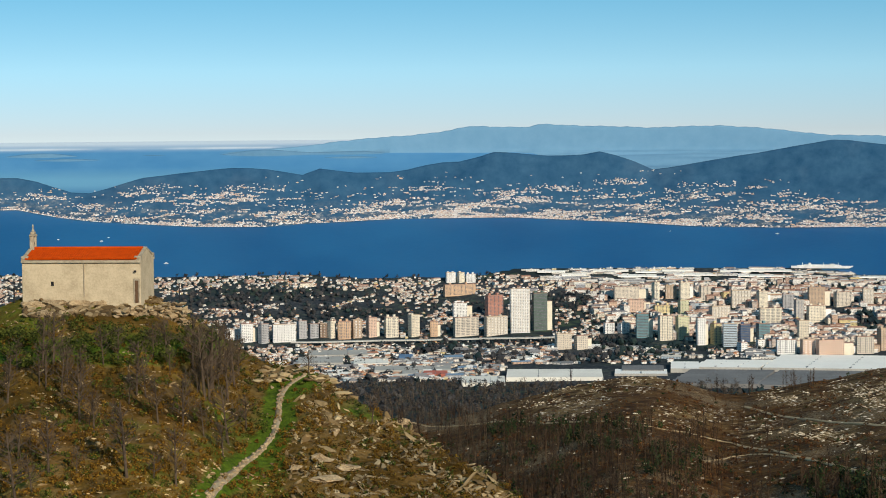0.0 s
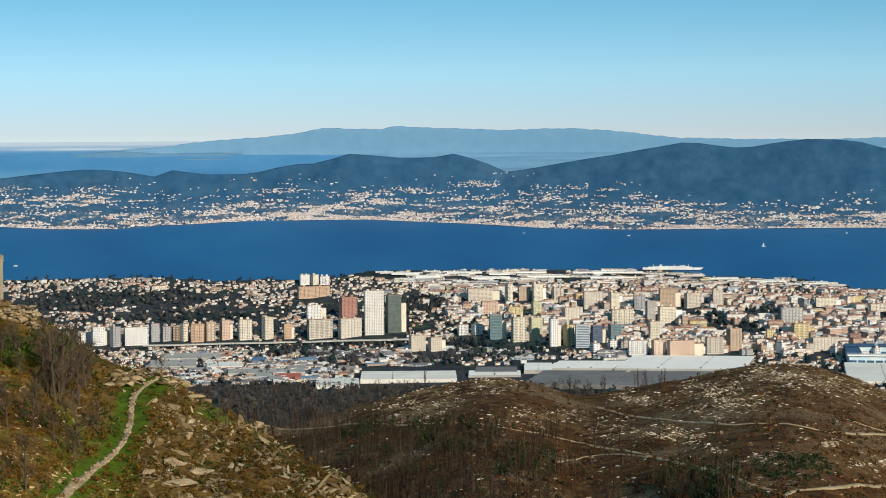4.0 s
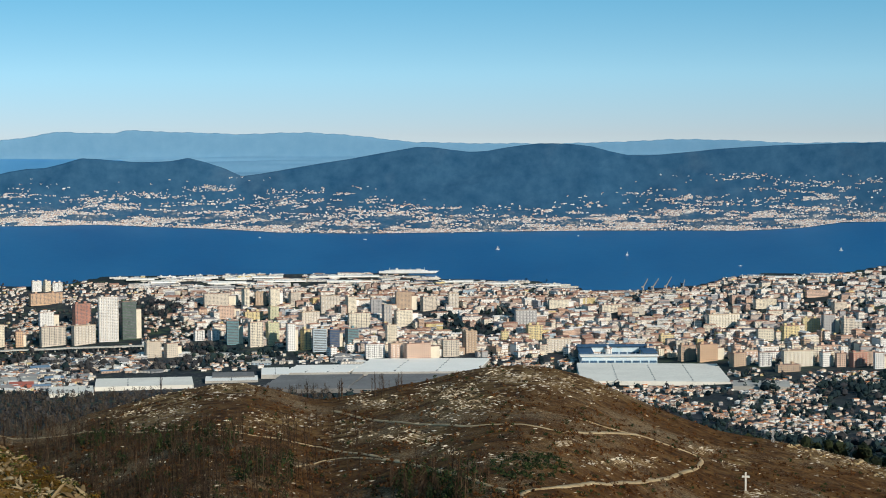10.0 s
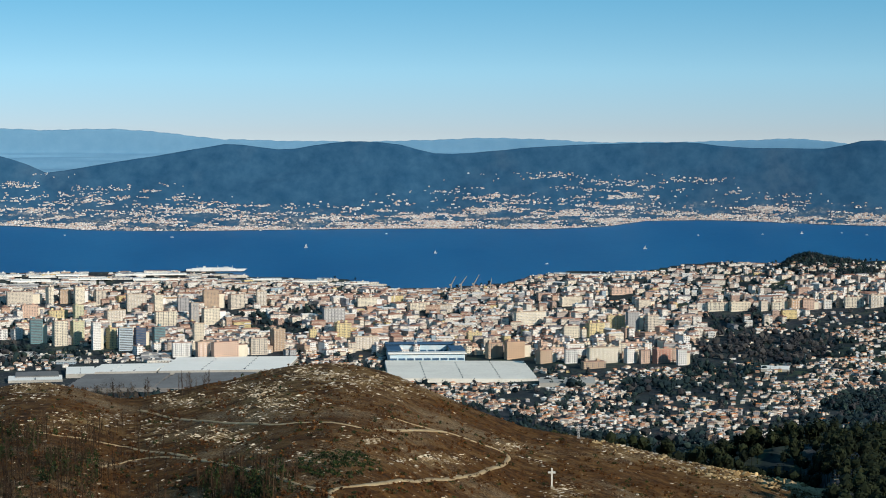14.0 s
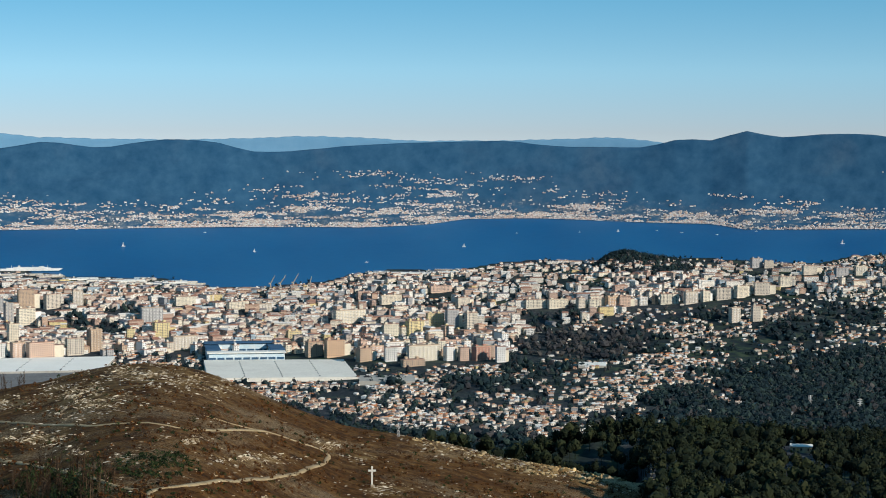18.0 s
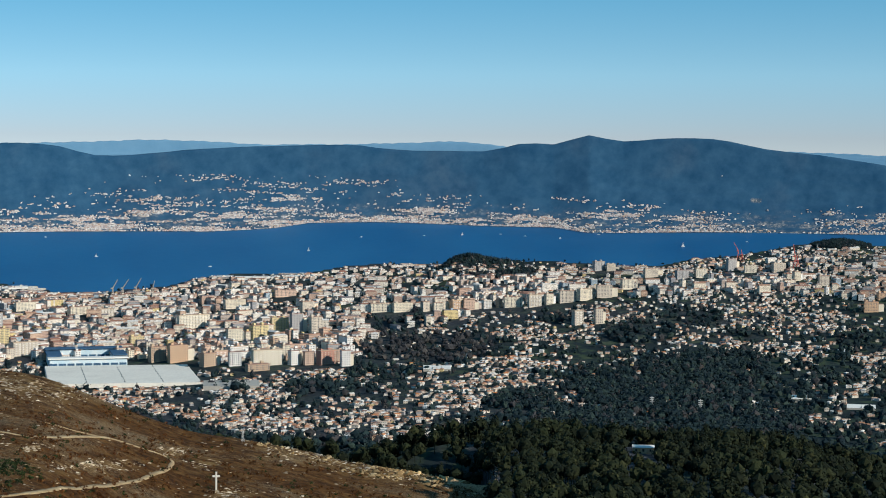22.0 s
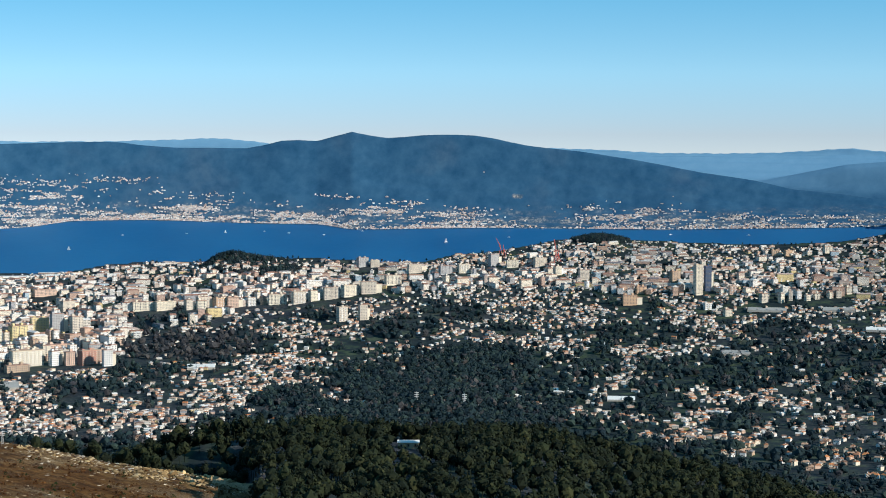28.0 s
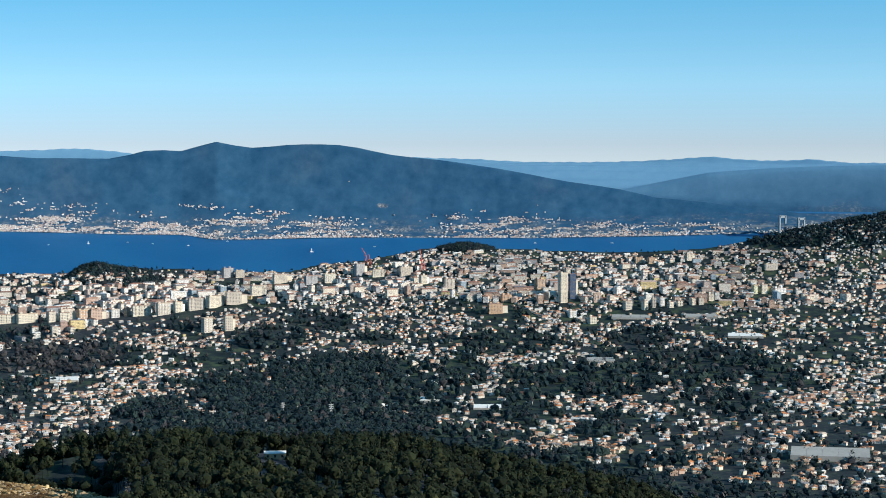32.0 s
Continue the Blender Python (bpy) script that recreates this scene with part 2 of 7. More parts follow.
def far_height(az, r):
    rf, rc = far_range(az), 13200.0
    top = EYE + rc * np.tan(np.radians(hills_line(az)))
    t = np.clip((r - rf) / (rc - rf), 0, 1)
    # spurs run down to the shore, with wooded side valleys between them
    spur = patchy(az / 2.6 + 0.5 * np.sin(3 * t), 0.9 * t, 1.0) + 0.22 * patchy(az / 0.9 + 0.8 * t, 2.0 * t, 4.0)
    z = 3 + (top - 3) * t ** 1.55 + np.sin(np.pi * t) ** 0.8 * (10 * wave(az, r, 420.0, 5.0) + 24 * spur)
    z = np.where(r < rf + 60, np.minimum(z, 6.0), np.maximum(z, 4.0))
    z = z + treetops(az) * np.clip((t - 0.95) / 0.05, 0, 1)
    z = np.where(r > rc, top - (r - rc) * 0.10, z)
    z = np.where(r < rf - 30, SEA_BED, z)
    r2 = 17500.0
    top2 = EYE + r2 * np.tan(np.radians(inlet_line(az)))
    z2 = np.where(az > 39.5, top2 - np.abs(r - r2) * np.where(r < r2, 0.09, 0.03), SEA_BED)
    r3 = 45000.0
    top3 = (EYE + r3 * np.tan(np.radians(ridge(az)))) * np.clip((az + 6.5) / 3.5, 0, 1)
    z3 = np.where(az > -6.5, top3 - np.abs(r - r3) * np.where(r < r3, 0.16, 0.02), SEA_BED)
    isle = 70 * np.exp(-((az + 11.5) / 2.0) ** 2) + 110 * np.exp(-((az + 4.4) / 2.4) ** 2) + 30 * np.sin(az * 2.1)
    z3 = np.maximum(z3, isle - 30 - np.abs(r - 42000) * 0.03)
    spit = 34 * np.exp(-((az + 10.6) / 0.9) ** 2) + 30 * np.exp(-((az + 2.6) / 0.8) ** 2)
    z3 = np.maximum(z3, spit - 6 - np.abs(r - 35500) * 0.02)
    land = 30 + 25 * wave(az, r, 1500.0) - 60 * np.clip((4.5 - az) / 3, 0, 2) * np.clip((r - 12000) / 9000, 0, 1)
    z4 = np.where((az > 1.0) & (r > 13500) & (r < 45000), land, SEA_BED)
    return np.maximum(np.maximum(z, np.maximum(z2, z4)), np.maximum(z3, SEA_BED))


def near_layers(az, r):
    knoll = EYE - 1.6 - 0.30 * r
    ch_r = np.interp(az, [-13, -6, 2], [200, 198, 165])
    ch = crest(az, r, chapel_line(az), ch_r, 0.25, 0.55) + 0.25 * wave(az, r, 5.0, 3.0) * np.clip((ch_r - r) / 6, 0, 1)
    br = crest(az, r, brown_line(az), 1000.0, -0.012, 0.30) + 0.9 * wave(az, r, 38.0, 1.0) * np.clip((1000 - r) / 80, 0, 1)
    pi = crest(az, r, pine_line(az), 1100.0, -0.045, 0.14) + 3.0 * wave(az, r, 60.0, 4.0) * np.clip((1100 - r) / 80, 0, 1)
    # west of its end the pine hill falls off steeply behind the brown ridge
    pi = pi + np.clip((28.4 - az) / 0.8, 0, 1) * np.minimum(r - 1100.0, 0.0) * 0.42
    pi = np.where(az < 16, -50.0, pi)
    return knoll, ch, br, pi


def ground_height(az, r):
    az, r = np.broadcast_arrays(np.asarray(az, float), np.asarray(r, float))
    z = plain_height(az, np.clip(r, 1200, None))
    far = r >= 9000
    if far.any():
        fa, fr = az[far], r[far]
        z[far] = np.where(fr < shore_range(fa), np.maximum(far_height(fa, fr), z[far]), far_height(fa, fr))
    close = r < 2600
    if close.any():
        z[close] = np.maximum.reduce([z[close], *near_layers(az[close], r[close])])
    return z


def kind_of_ground(az, r):
    """0 chapel hill, 1 brown hill, 2 pine hill, 3 basin and shores, 4 far hills."""
    base = plain_height(az, np.clip(r, 1200, None))
    knoll, ch, br, pi = near_layers(az, r)
    k = np.where(r < 9000, 3, 4)
    for i, layer in ((2, pi), (1, br), (0, np.maximum(ch, knoll))):
        other = np.maximum.reduce([base] + [v for j, v in ((0, ch), (0, knoll), (1, br), (2, pi)) if j != i])
        k = np.where((r < 2600) & (layer >= other), i, k)
    return k


def range_seen(az, el, lo=1400.0, hi=9400.0, n=700):
    """The range at which the ground of the basin shows at that elevation."""
    az, el = np.atleast_1d(az), np.atleast_1d(el)
    rs = np.geomspace(lo, hi, n)
    z = plain_height(az[:, None], rs[None, :])
    e = np.degrees(np.arctan((z - EYE) / rs[None, :]))
    hit = np.argmax(e >= el[:, None], axis=1)
    return rs[np.where(e.max(1) >= el, hit, n - 1)]


# ---- building blocks ----


def mesh_from(name, verts, faces, mats=(), slots=None, smooth=False):
    me = bpy.data.meshes.new(name)
    verts = np.asarray(verts, np.float32)
    faces = np.asarray(faces, np.int32)
    k = faces.shape[1]
    me.vertices.add(len(verts))
    me.vertices.foreach_set("co", verts.ravel())
    me.loops.add(faces.size)
    me.loops.foreach_set("vertex_index", faces.ravel())
    me.polygons.add(len(faces))
    me.polygons.foreach_set("loop_start", np.arange(0, faces.size, k, dtype=np.int32))
    for m in mats:
        me.materials.append(m)
    if slots is not None:
        me.polygons.foreach_set("material_index", np.asarray(slots, np.int32))
    me.polygons.foreach_set("use_smooth", np.full(len(faces), smooth))
    me.update(calc_edges=True)
    return me


def grid_faces(rows, cols, wrap=False):
    i = np.arange(rows - 1)[:, None]
    j = np.arange(cols if wrap else cols - 1)[None, :]
    j2 = (j + 1) % cols
    return np.stack([i * cols + j, i * cols + j2, (i + 1) * cols + j2, (i + 1) * cols + j], -1).reshape(-1, 4)


def part(name, bm, mat, parent, label=""):
    me = bpy.data.meshes.new(name)
    bm.to_mesh(me)
    bm.free()
    me.materials.append(mat)
    ob = new(name, me)
    ob.parent = parent
    if label:
        tagged(ob, label)
    return ob


def box(bm, cx, cy, cz, w, d, h, bevel=0.0, rz=0.0):
    """A box that stands on cz."""
    r = bmesh.ops.create_cube(bm, size=1.0, matrix=pose(cx, cy, cz + h / 2, 0, 0, rz) @ Matrix.Diagonal((w, d, h, 1)))
    if bevel:
        edges = list({e for v in r["verts"] for e in v.link_edges})
        bmesh.ops.bevel(bm, geom=edges, offset=bevel, segments=1, affect="EDGES")


def rod(bm, p, q, r0, r1, sides=6):
    p, q = Vector(p), Vector(q)
    m = Matrix.Translation((p + q) / 2) @ (q - p).to_track_quat("Z", "Y").to_matrix().to_4x4()
    bmesh.ops.create_cone(bm, segments=sides, radius1=r0, radius2=r1, depth=(q - p).length, cap_ends=True, matrix=m)


# ---- ground, one sheet from under the camera to the far ridges ----


def hillside_material():
    m, nt, b = material("heath_and_rock", 0.95, 0.0, 0.1)
    big, mid, fine = noise_at(nt, 0.02, 5.0), noise_at(nt, 0.12, 6.0, 0.65), noise_at(nt, 1.1, 5.0, 0.7)
    heath = ramp(nt, mid, [(0.30, (0.032, 0.013, 0.004)), (0.46, (0.078, 0.034, 0.009)), (0.60, (0.130, 0.063, 0.018)), (0.78, (0.185, 0.106, 0.036))])
    rock = ramp(nt, fine, [(0.3, (0.12, 0.085, 0.045)), (0.6, (0.34, 0.26, 0.16))])
    speck = step(nt, calc(nt, "ADD", calc(nt, "MULTIPLY", fine, 0.6), calc(nt, "MULTIPLY", big, 0.55)), 0.61, 0.67)
    # scrub in dark blotches, and dry tawny grass between
    scrub = ramp(nt, noise_at(nt, 0.35, 6.0, 0.7), [(0.36, (0.35, 0.36, 0.34)), (0.52, (1.0, 1.0, 1.0)), (0.70, (1.5, 1.45, 1.3))])
    heath = mix(nt, 0.85, heath, scrub, "MULTIPLY")
    col = mix(nt, calc(nt, "MULTIPLY", calc(nt, "MULTIPLY", speck, 0.55), cover(nt, "rock")), heath, rock)
    gold = ramp(nt, noise_at(nt, 0.8, 8.0, 0.75), [(0.32, (0.085, 0.044, 0.014)), (0.5, (0.20, 0.125, 0.048)), (0.68, (0.36, 0.26, 0.13))])
    olive = ramp(nt, mid, [(0.30, (0.038, 0.027, 0.003)), (0.44, (0.115, 0.066, 0.007)), (0.58, (0.22, 0.122, 0.013)), (0.76, (0.21, 0.185, 0.024))])
    col = mix(nt, cover(nt, "olive"), col, mix(nt, calc(nt, "MULTIPLY", speck, 0.15), olive, rock))
    col = mix(nt, calc(nt, "MULTIPLY", cover(nt, "ochre"), step(nt, mid, 0.42, 0.60)), col, gold)
    grass = ramp(nt, fine, [(0.3, (0.035, 0.060, 0.005)), (0.65, (0.11, 0.165, 0.012))])
    g = step(nt, calc(nt, "ADD", cover(nt, "grass"), calc(nt, "MULTIPLY", calc(nt, "SUBTRACT", mid, 0.5), 1.4)), 0.35, 0.6)
    col = mix(nt, g, col, grass)
    nt.links.new(col, b.inputs["Base Color"])
    bump(nt, b, fine, 0.9, 0.5)
    return m


def basin_material():
    m, nt, b = material("gardens_and_streets_hazed", 0.95, 0.0, 0.1)
    big, mid, fine = noise_at(nt, 0.006, 4.0), noise_at(nt, 0.03, 5.0, 0.65), noise_at(nt, 0.12, 5.0, 0.7)
    # painted in: blue haze over gardens and streets, and shadow between the houses
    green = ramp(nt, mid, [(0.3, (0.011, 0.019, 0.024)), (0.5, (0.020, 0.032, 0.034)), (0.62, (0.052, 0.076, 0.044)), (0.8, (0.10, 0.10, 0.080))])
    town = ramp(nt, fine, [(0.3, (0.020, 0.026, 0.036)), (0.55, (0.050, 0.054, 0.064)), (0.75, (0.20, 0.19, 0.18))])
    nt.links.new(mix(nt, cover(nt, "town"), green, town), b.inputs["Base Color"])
    return m


def far_material():
    m, nt, b = material("hazed_wooded_hills", 1.0, 0.0, 0.0)
    big, mid = noise_at(nt, 0.005, 5.0, 0.6), noise_at(nt, 0.03, 6.0, 0.65)
    # aerial haze sits in these colours: woods and heath are tinted blue
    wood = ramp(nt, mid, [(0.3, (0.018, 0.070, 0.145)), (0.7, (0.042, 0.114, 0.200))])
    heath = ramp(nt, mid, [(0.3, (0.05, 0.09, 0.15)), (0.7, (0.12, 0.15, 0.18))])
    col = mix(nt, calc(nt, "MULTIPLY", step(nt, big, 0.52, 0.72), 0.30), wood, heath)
    dots = noise_at(nt, 0.11, 5.0, 0.75)
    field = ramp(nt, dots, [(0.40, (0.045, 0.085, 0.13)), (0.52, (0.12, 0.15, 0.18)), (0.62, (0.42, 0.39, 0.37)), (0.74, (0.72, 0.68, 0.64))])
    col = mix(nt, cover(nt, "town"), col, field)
    # paler blue for the farthest ranges, where more haze is painted
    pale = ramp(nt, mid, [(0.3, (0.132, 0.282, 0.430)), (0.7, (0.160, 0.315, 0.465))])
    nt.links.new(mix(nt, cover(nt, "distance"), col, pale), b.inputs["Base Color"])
    return m


ranges = np.concatenate([
    np.linspace(0.0, 120, 14), np.arange(124, 212, 1.3), np.geomspace(214, 520, 24), np.arange(530, 1120, 5.5), np.geomspace(1125, 1500, 30),
    np.geomspace(1520, 9000, 120), np.geomspace(9030, 9900, 30), np.geomspace(9950, 13500, 46), np.geomspace(13700, 34000, 18), np.linspace(34500, 48000, 22)])
heads = np.concatenate([np.arange(-14, 52, 0.07), np.arange(52, 346, 7.0)])
AZ, RG = np.meshgrid(heads, ranges)
Zg = ground_height(AZ, RG)
KIND = kind_of_ground(AZ, RG)
faces = grid_faces(len(ranges), len(heads), wrap=True)
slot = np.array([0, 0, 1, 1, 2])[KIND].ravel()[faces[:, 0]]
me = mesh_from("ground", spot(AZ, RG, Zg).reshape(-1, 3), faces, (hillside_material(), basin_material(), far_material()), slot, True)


def put_cover(me, name, values):
    a = me.attributes.new(name, "FLOAT", "POINT")
    a.data.foreach_set("value", np.ascontiguousarray(values, np.float32).ravel())


EL = np.degrees(np.arctan((Zg - EYE) / RG))
PATH = [(-6.87, -10.33), (-6.3, -9.76), (-5.65, -9.3), (-5.07, -8.84), (-4.79, -8.28), (-4.75, -7.64), (-4.65, -7.33), (-4.16, -6.98), (-3.67, -6.89)]
away = np.full(AZ.shape, 9.0)
for (a0, e0), (a1, e1) in zip(PATH[:-1], PATH[1:]):
    t = np.clip(((AZ - a0) * (a1 - a0) + (EL - e0) * (e1 - e0)) / ((a1 - a0) ** 2 + (e1 - e0) ** 2), 0, 1)
    away = np.minimum(away, np.hypot(AZ - a0 - t * (a1 - a0), EL - e0 - t * (e1 - e0)))
terrace = np.exp(-((EL + 6.1) / 0.5) ** 2) * np.clip((-5.9 - AZ) / 0.8, 0, 1)
grass = np.where(KIND == 0, np.maximum(np.where(AZ < -4.6, 0.27, 0.06) + 0.34 * wave(AZ, RG, 14.0, 7.0), np.maximum(1.25 - 1.6 * away, 0.8 * terrace)), 0.0)
put_cover(me, "grass", np.clip(grass, 0, 1))
put_cover(me, "olive", (KIND == 0) * np.clip(0.7 + 0.4 * wave(AZ, RG, 9.0, 2.0), 0, 1))
ROCKY = [(3.82, -7.6, 1.05, 0.5), (3.3, -7.9, 1.0, 0.4), (5.65, -7.2, 0.75, 0.3), (6.98, -8.15, 1.46, 0.3), (8.78, -8.5, 0.8, 0.32), (10.96, -8.62, 1.2, 0.28), (9.95, -7.62, 0.97, 0.25),
         (12.2, -7.5, 1.4, 0.6), (11.8, -9.1, 0.57, 0.16), (14.08, -7.0, 2.1, 0.42), (16.2, -7.2, 1.3, 0.4), (15.12, -8.81, 0.4, 0.1), (16.9, -9.36, 1.3, 0.18), (13.26, -9.27, 0.36, 0.13),
         (20.02, -9.33, 0.57, 0.19), (19.1, -8.98, 0.5, 0.13), (20.75, -10.23, 0.65, 0.19), (22.5, -8.93, 0.9, 0.16)]


def rocky(az, el):
    """How rocky the brown hill is, 0 to 1."""
    v = np.zeros(np.shape(az))
    for a, e, da, de in ROCKY:
        v = np.maximum(v, np.exp(-(((az - a) / da) ** 2 + ((el - e) / de) ** 2) * 1.2))
    rim = np.clip(1.1 - (brown_line(az) - el) / 0.55, 0, 1) * np.clip((az - 20.5) / 2, 0, 1)
    return np.maximum(v, 0.8 * rim)


put_cover(me, "ochre", np.where(KIND == 1, rocky(AZ, EL), np.where(KIND == 0, np.clip(0.30 + 0.40 * (AZ + 5.0) / 2.0, 0.25, 0.70) * np.clip(1.6 * away - 0.5, 0, 1), 0.0)))
put_cover(me, "rock", np.where(KIND == 2, 0.0, np.where(KIND == 0, 0.3, 1.0)))
shore = np.clip(1 - np.abs(EL - far_shore(AZ) - 0.15) / 0.5, 0, 1) * (0.35 + 0.6 * patchy(AZ / 0.35, EL / 0.07, 5.0))
strand = np.maximum((EL < far_shore(AZ) + 0.03) * np.clip(0.5 + 0.8 * patchy(AZ / 0.7, 0 * AZ, 3.0), 0, 1), (np.hypot((AZ - 35.73) / 0.16, (EL + 1.78) / 0.06) < 1) * 1.0)
put_cover(me, "town", np.clip(np.where(KIND == 3, 0.45 + 0.5 * wave(AZ, RG, 300.0, 9.0) - 0.02 * np.clip(AZ - 22, 0, 30), np.maximum(shore, strand)), 0, 1))
# amount of painted haze by range, less on the low western isles
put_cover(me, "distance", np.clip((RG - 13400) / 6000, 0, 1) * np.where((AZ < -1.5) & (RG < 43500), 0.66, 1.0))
ground = tagged(new("ground", me), "brown heath hills, green gardens and far wooded hills coloured haze-blue", "ground", kind="structure")

# ---- water ----


def water_material():
    m, nt, b = material("bay_water", 0.35, 0.0, 0.25)
    big, fine = noise_at(nt, 0.004, 4.0), noise_at(nt, 0.08, 3.0)
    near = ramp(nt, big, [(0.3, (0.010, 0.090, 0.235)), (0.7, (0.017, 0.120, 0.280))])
    # the far sea is painted paler, as haze would turn it
    hazy_open_sea = ramp(nt, noise_at(nt, 0.012, 5.0), [(0.35, (0.060, 0.215, 0.42)), (0.7, (0.085, 0.255, 0.46))])
    col = mix(nt, cover(nt, "distance"), near, hazy_open_sea)
    # glare on sheltered water, far glints and horizon haze, all painted as paler colour
    col = mix(nt, cover(nt, "calm_glare"), col, (0.15, 0.36, 0.52))
    col = mix(nt, cover(nt, "glint_haze"), col, (0.50, 0.58, 0.66))
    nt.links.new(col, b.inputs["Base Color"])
    bump(nt, b, fine, 0.3, 0.6)
    return m


wa = np.concatenate([np.arange(-20, 58, 0.5), np.arange(58, 340, 6.0)])
reach = np.interp(wa, [-20, -2, 4, 58, 62, 330], [120000, 120000, 15500, 15500, 120000, 120000])
steps = np.linspace(0, 1, 70)[:, None]
WA, WR = wa[None, :] + 0 * steps, 4500 * (reach[None, :] / 4500) ** steps
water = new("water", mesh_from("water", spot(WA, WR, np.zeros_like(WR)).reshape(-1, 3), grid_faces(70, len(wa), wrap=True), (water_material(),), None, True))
WE = np.degrees(np.arctan(-EYE / WR))
# where the haze, glare and glints are painted, by range and elevation
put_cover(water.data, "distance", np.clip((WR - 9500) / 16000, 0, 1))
put_cover(water.data, "calm_glare", np.clip(1 - np.abs(WE + 1.35) / 0.42, 0, 0.8) * np.clip((-3 - WA) / 3, 0, 1))
put_cover(water.data, "glint_haze", np.clip(0.9 - np.abs(WE + 0.42) / 0.05, 0, 1) * np.clip(0.4 + 0.6 * patchy(WA / 1.1, 0 * WA, 2.0), 0, 1)
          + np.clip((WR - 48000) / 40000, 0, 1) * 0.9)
tagged(water, "calm deep blue water of a wide bay", "water", kind="structure")

# ---- helpers for what stands on the land ----
rng = np.random.default_rng(7)


def seen(az, el, lo, hi, n=500):
    """The range at which the hills' ground shows at that elevation, between two ranges."""
    az, el = np.atleast_1d(az).astype(float), np.atleast_1d(el).astype(float)
    rs = np.geomspace(lo, hi, n)
    z = ground_height(az[:, None], np.broadcast_to(rs, (len(az), n)))
    e = np.degrees(np.arctan((z - EYE) / rs[None, :]))
    hit = np.argmax(e >= el[:, None], axis=1)
    return rs[np.where(e.max(1) >= el, hit, n - 1)]


def stand(az, r, lift=0.0):
    """Where a thing stands on the ground, and its scale there."""
    z = float(ground_height(az, r)) + lift
    return Vector(spot(az, r, z)), float(shrink(r))


def thing(name, az, r, turn=0.0, lift=0.0, **tags):
    """An empty at the thing's base, turned so that its -y side faces the camera."""
    p, s = stand(az, r, lift)
    ob = new(name)
    ob.matrix_world = pose(*p, 0, 0, -az + turn)
    tagged(ob, **tags)
    return ob, s


def join(name, pieces, mats, label, category, smooth=False):
    """One mesh of kind stuff out of (verts, tris, slot, uv) pieces that are stacked arrays."""
    vs, fs, ss, us, base = [], [], [], [], 0
    for v, f, s, u in pieces:
        n, k = v.shape[0], v.shape[1]
        off = base + np.arange(n)[:, None, None] * k
        fs.append((f[None] + off).reshape(-1, 3))
        vs.append(v.reshape(-1, 3))
        ss.append(np.tile(s, n))
        us.append(np.zeros((n * f.size, 2)) if u is None else u.reshape(-1, 2))
        base += n * k
    me = mesh_from(name, np.concatenate(vs), np.concatenate(fs), mats, np.concatenate(ss), smooth)
    uv = me.uv_layers.new(name="UVMap")
    uv.data.foreach_set("uv", np.concatenate(us).astype(np.float32).ravel())
    return tagged(new(name, me), label, category, kind="stuff")


BOX = np.array([[-1, -1, 0], [1, -1, 0], [1, 1, 0], [-1, 1, 0], [-1, -1, 1], [1, -1, 1], [1, 1, 1], [-1, 1, 1]], float)
WALLS = np.array([[0, 1, 5], [0, 5, 4], [1, 2, 6], [1, 6, 5], [2, 3, 7], [2, 7, 6], [3, 0, 4], [3, 4, 7]])
ROOF = np.array([[0, 1, 5], [0, 5, 4], [2, 3, 4], [2, 4, 5], [1, 2, 5], [3, 0, 4], [0, 2, 1], [0, 3, 2]])
FLAT = np.array([[0, 1, 5], [0, 5, 4], [1, 2, 6], [1, 6, 5], [2, 3, 7], [2, 7, 6], [3, 0, 4], [3, 4, 7], [4, 5, 6], [4, 6, 7]])


def place(local, az, r, turn, sink=1.0):
    """Local true-size points (n, k, 3), turned and set on the ground."""
    s = shrink(r)[:, None]
    a = np.radians(-az + turn)[:, None]
    x, y = local[..., 0], local[..., 1]
    p = spot(az, r, ground_height(az, r) - sink)
    return np.stack([p[:, None, 0] + s * (x * np.cos(a) - y * np.sin(a)), p[:, None, 1] + s * (x * np.sin(a) + y * np.cos(a)),
                     p[:, None, 2] + s * local[..., 2]], -1)


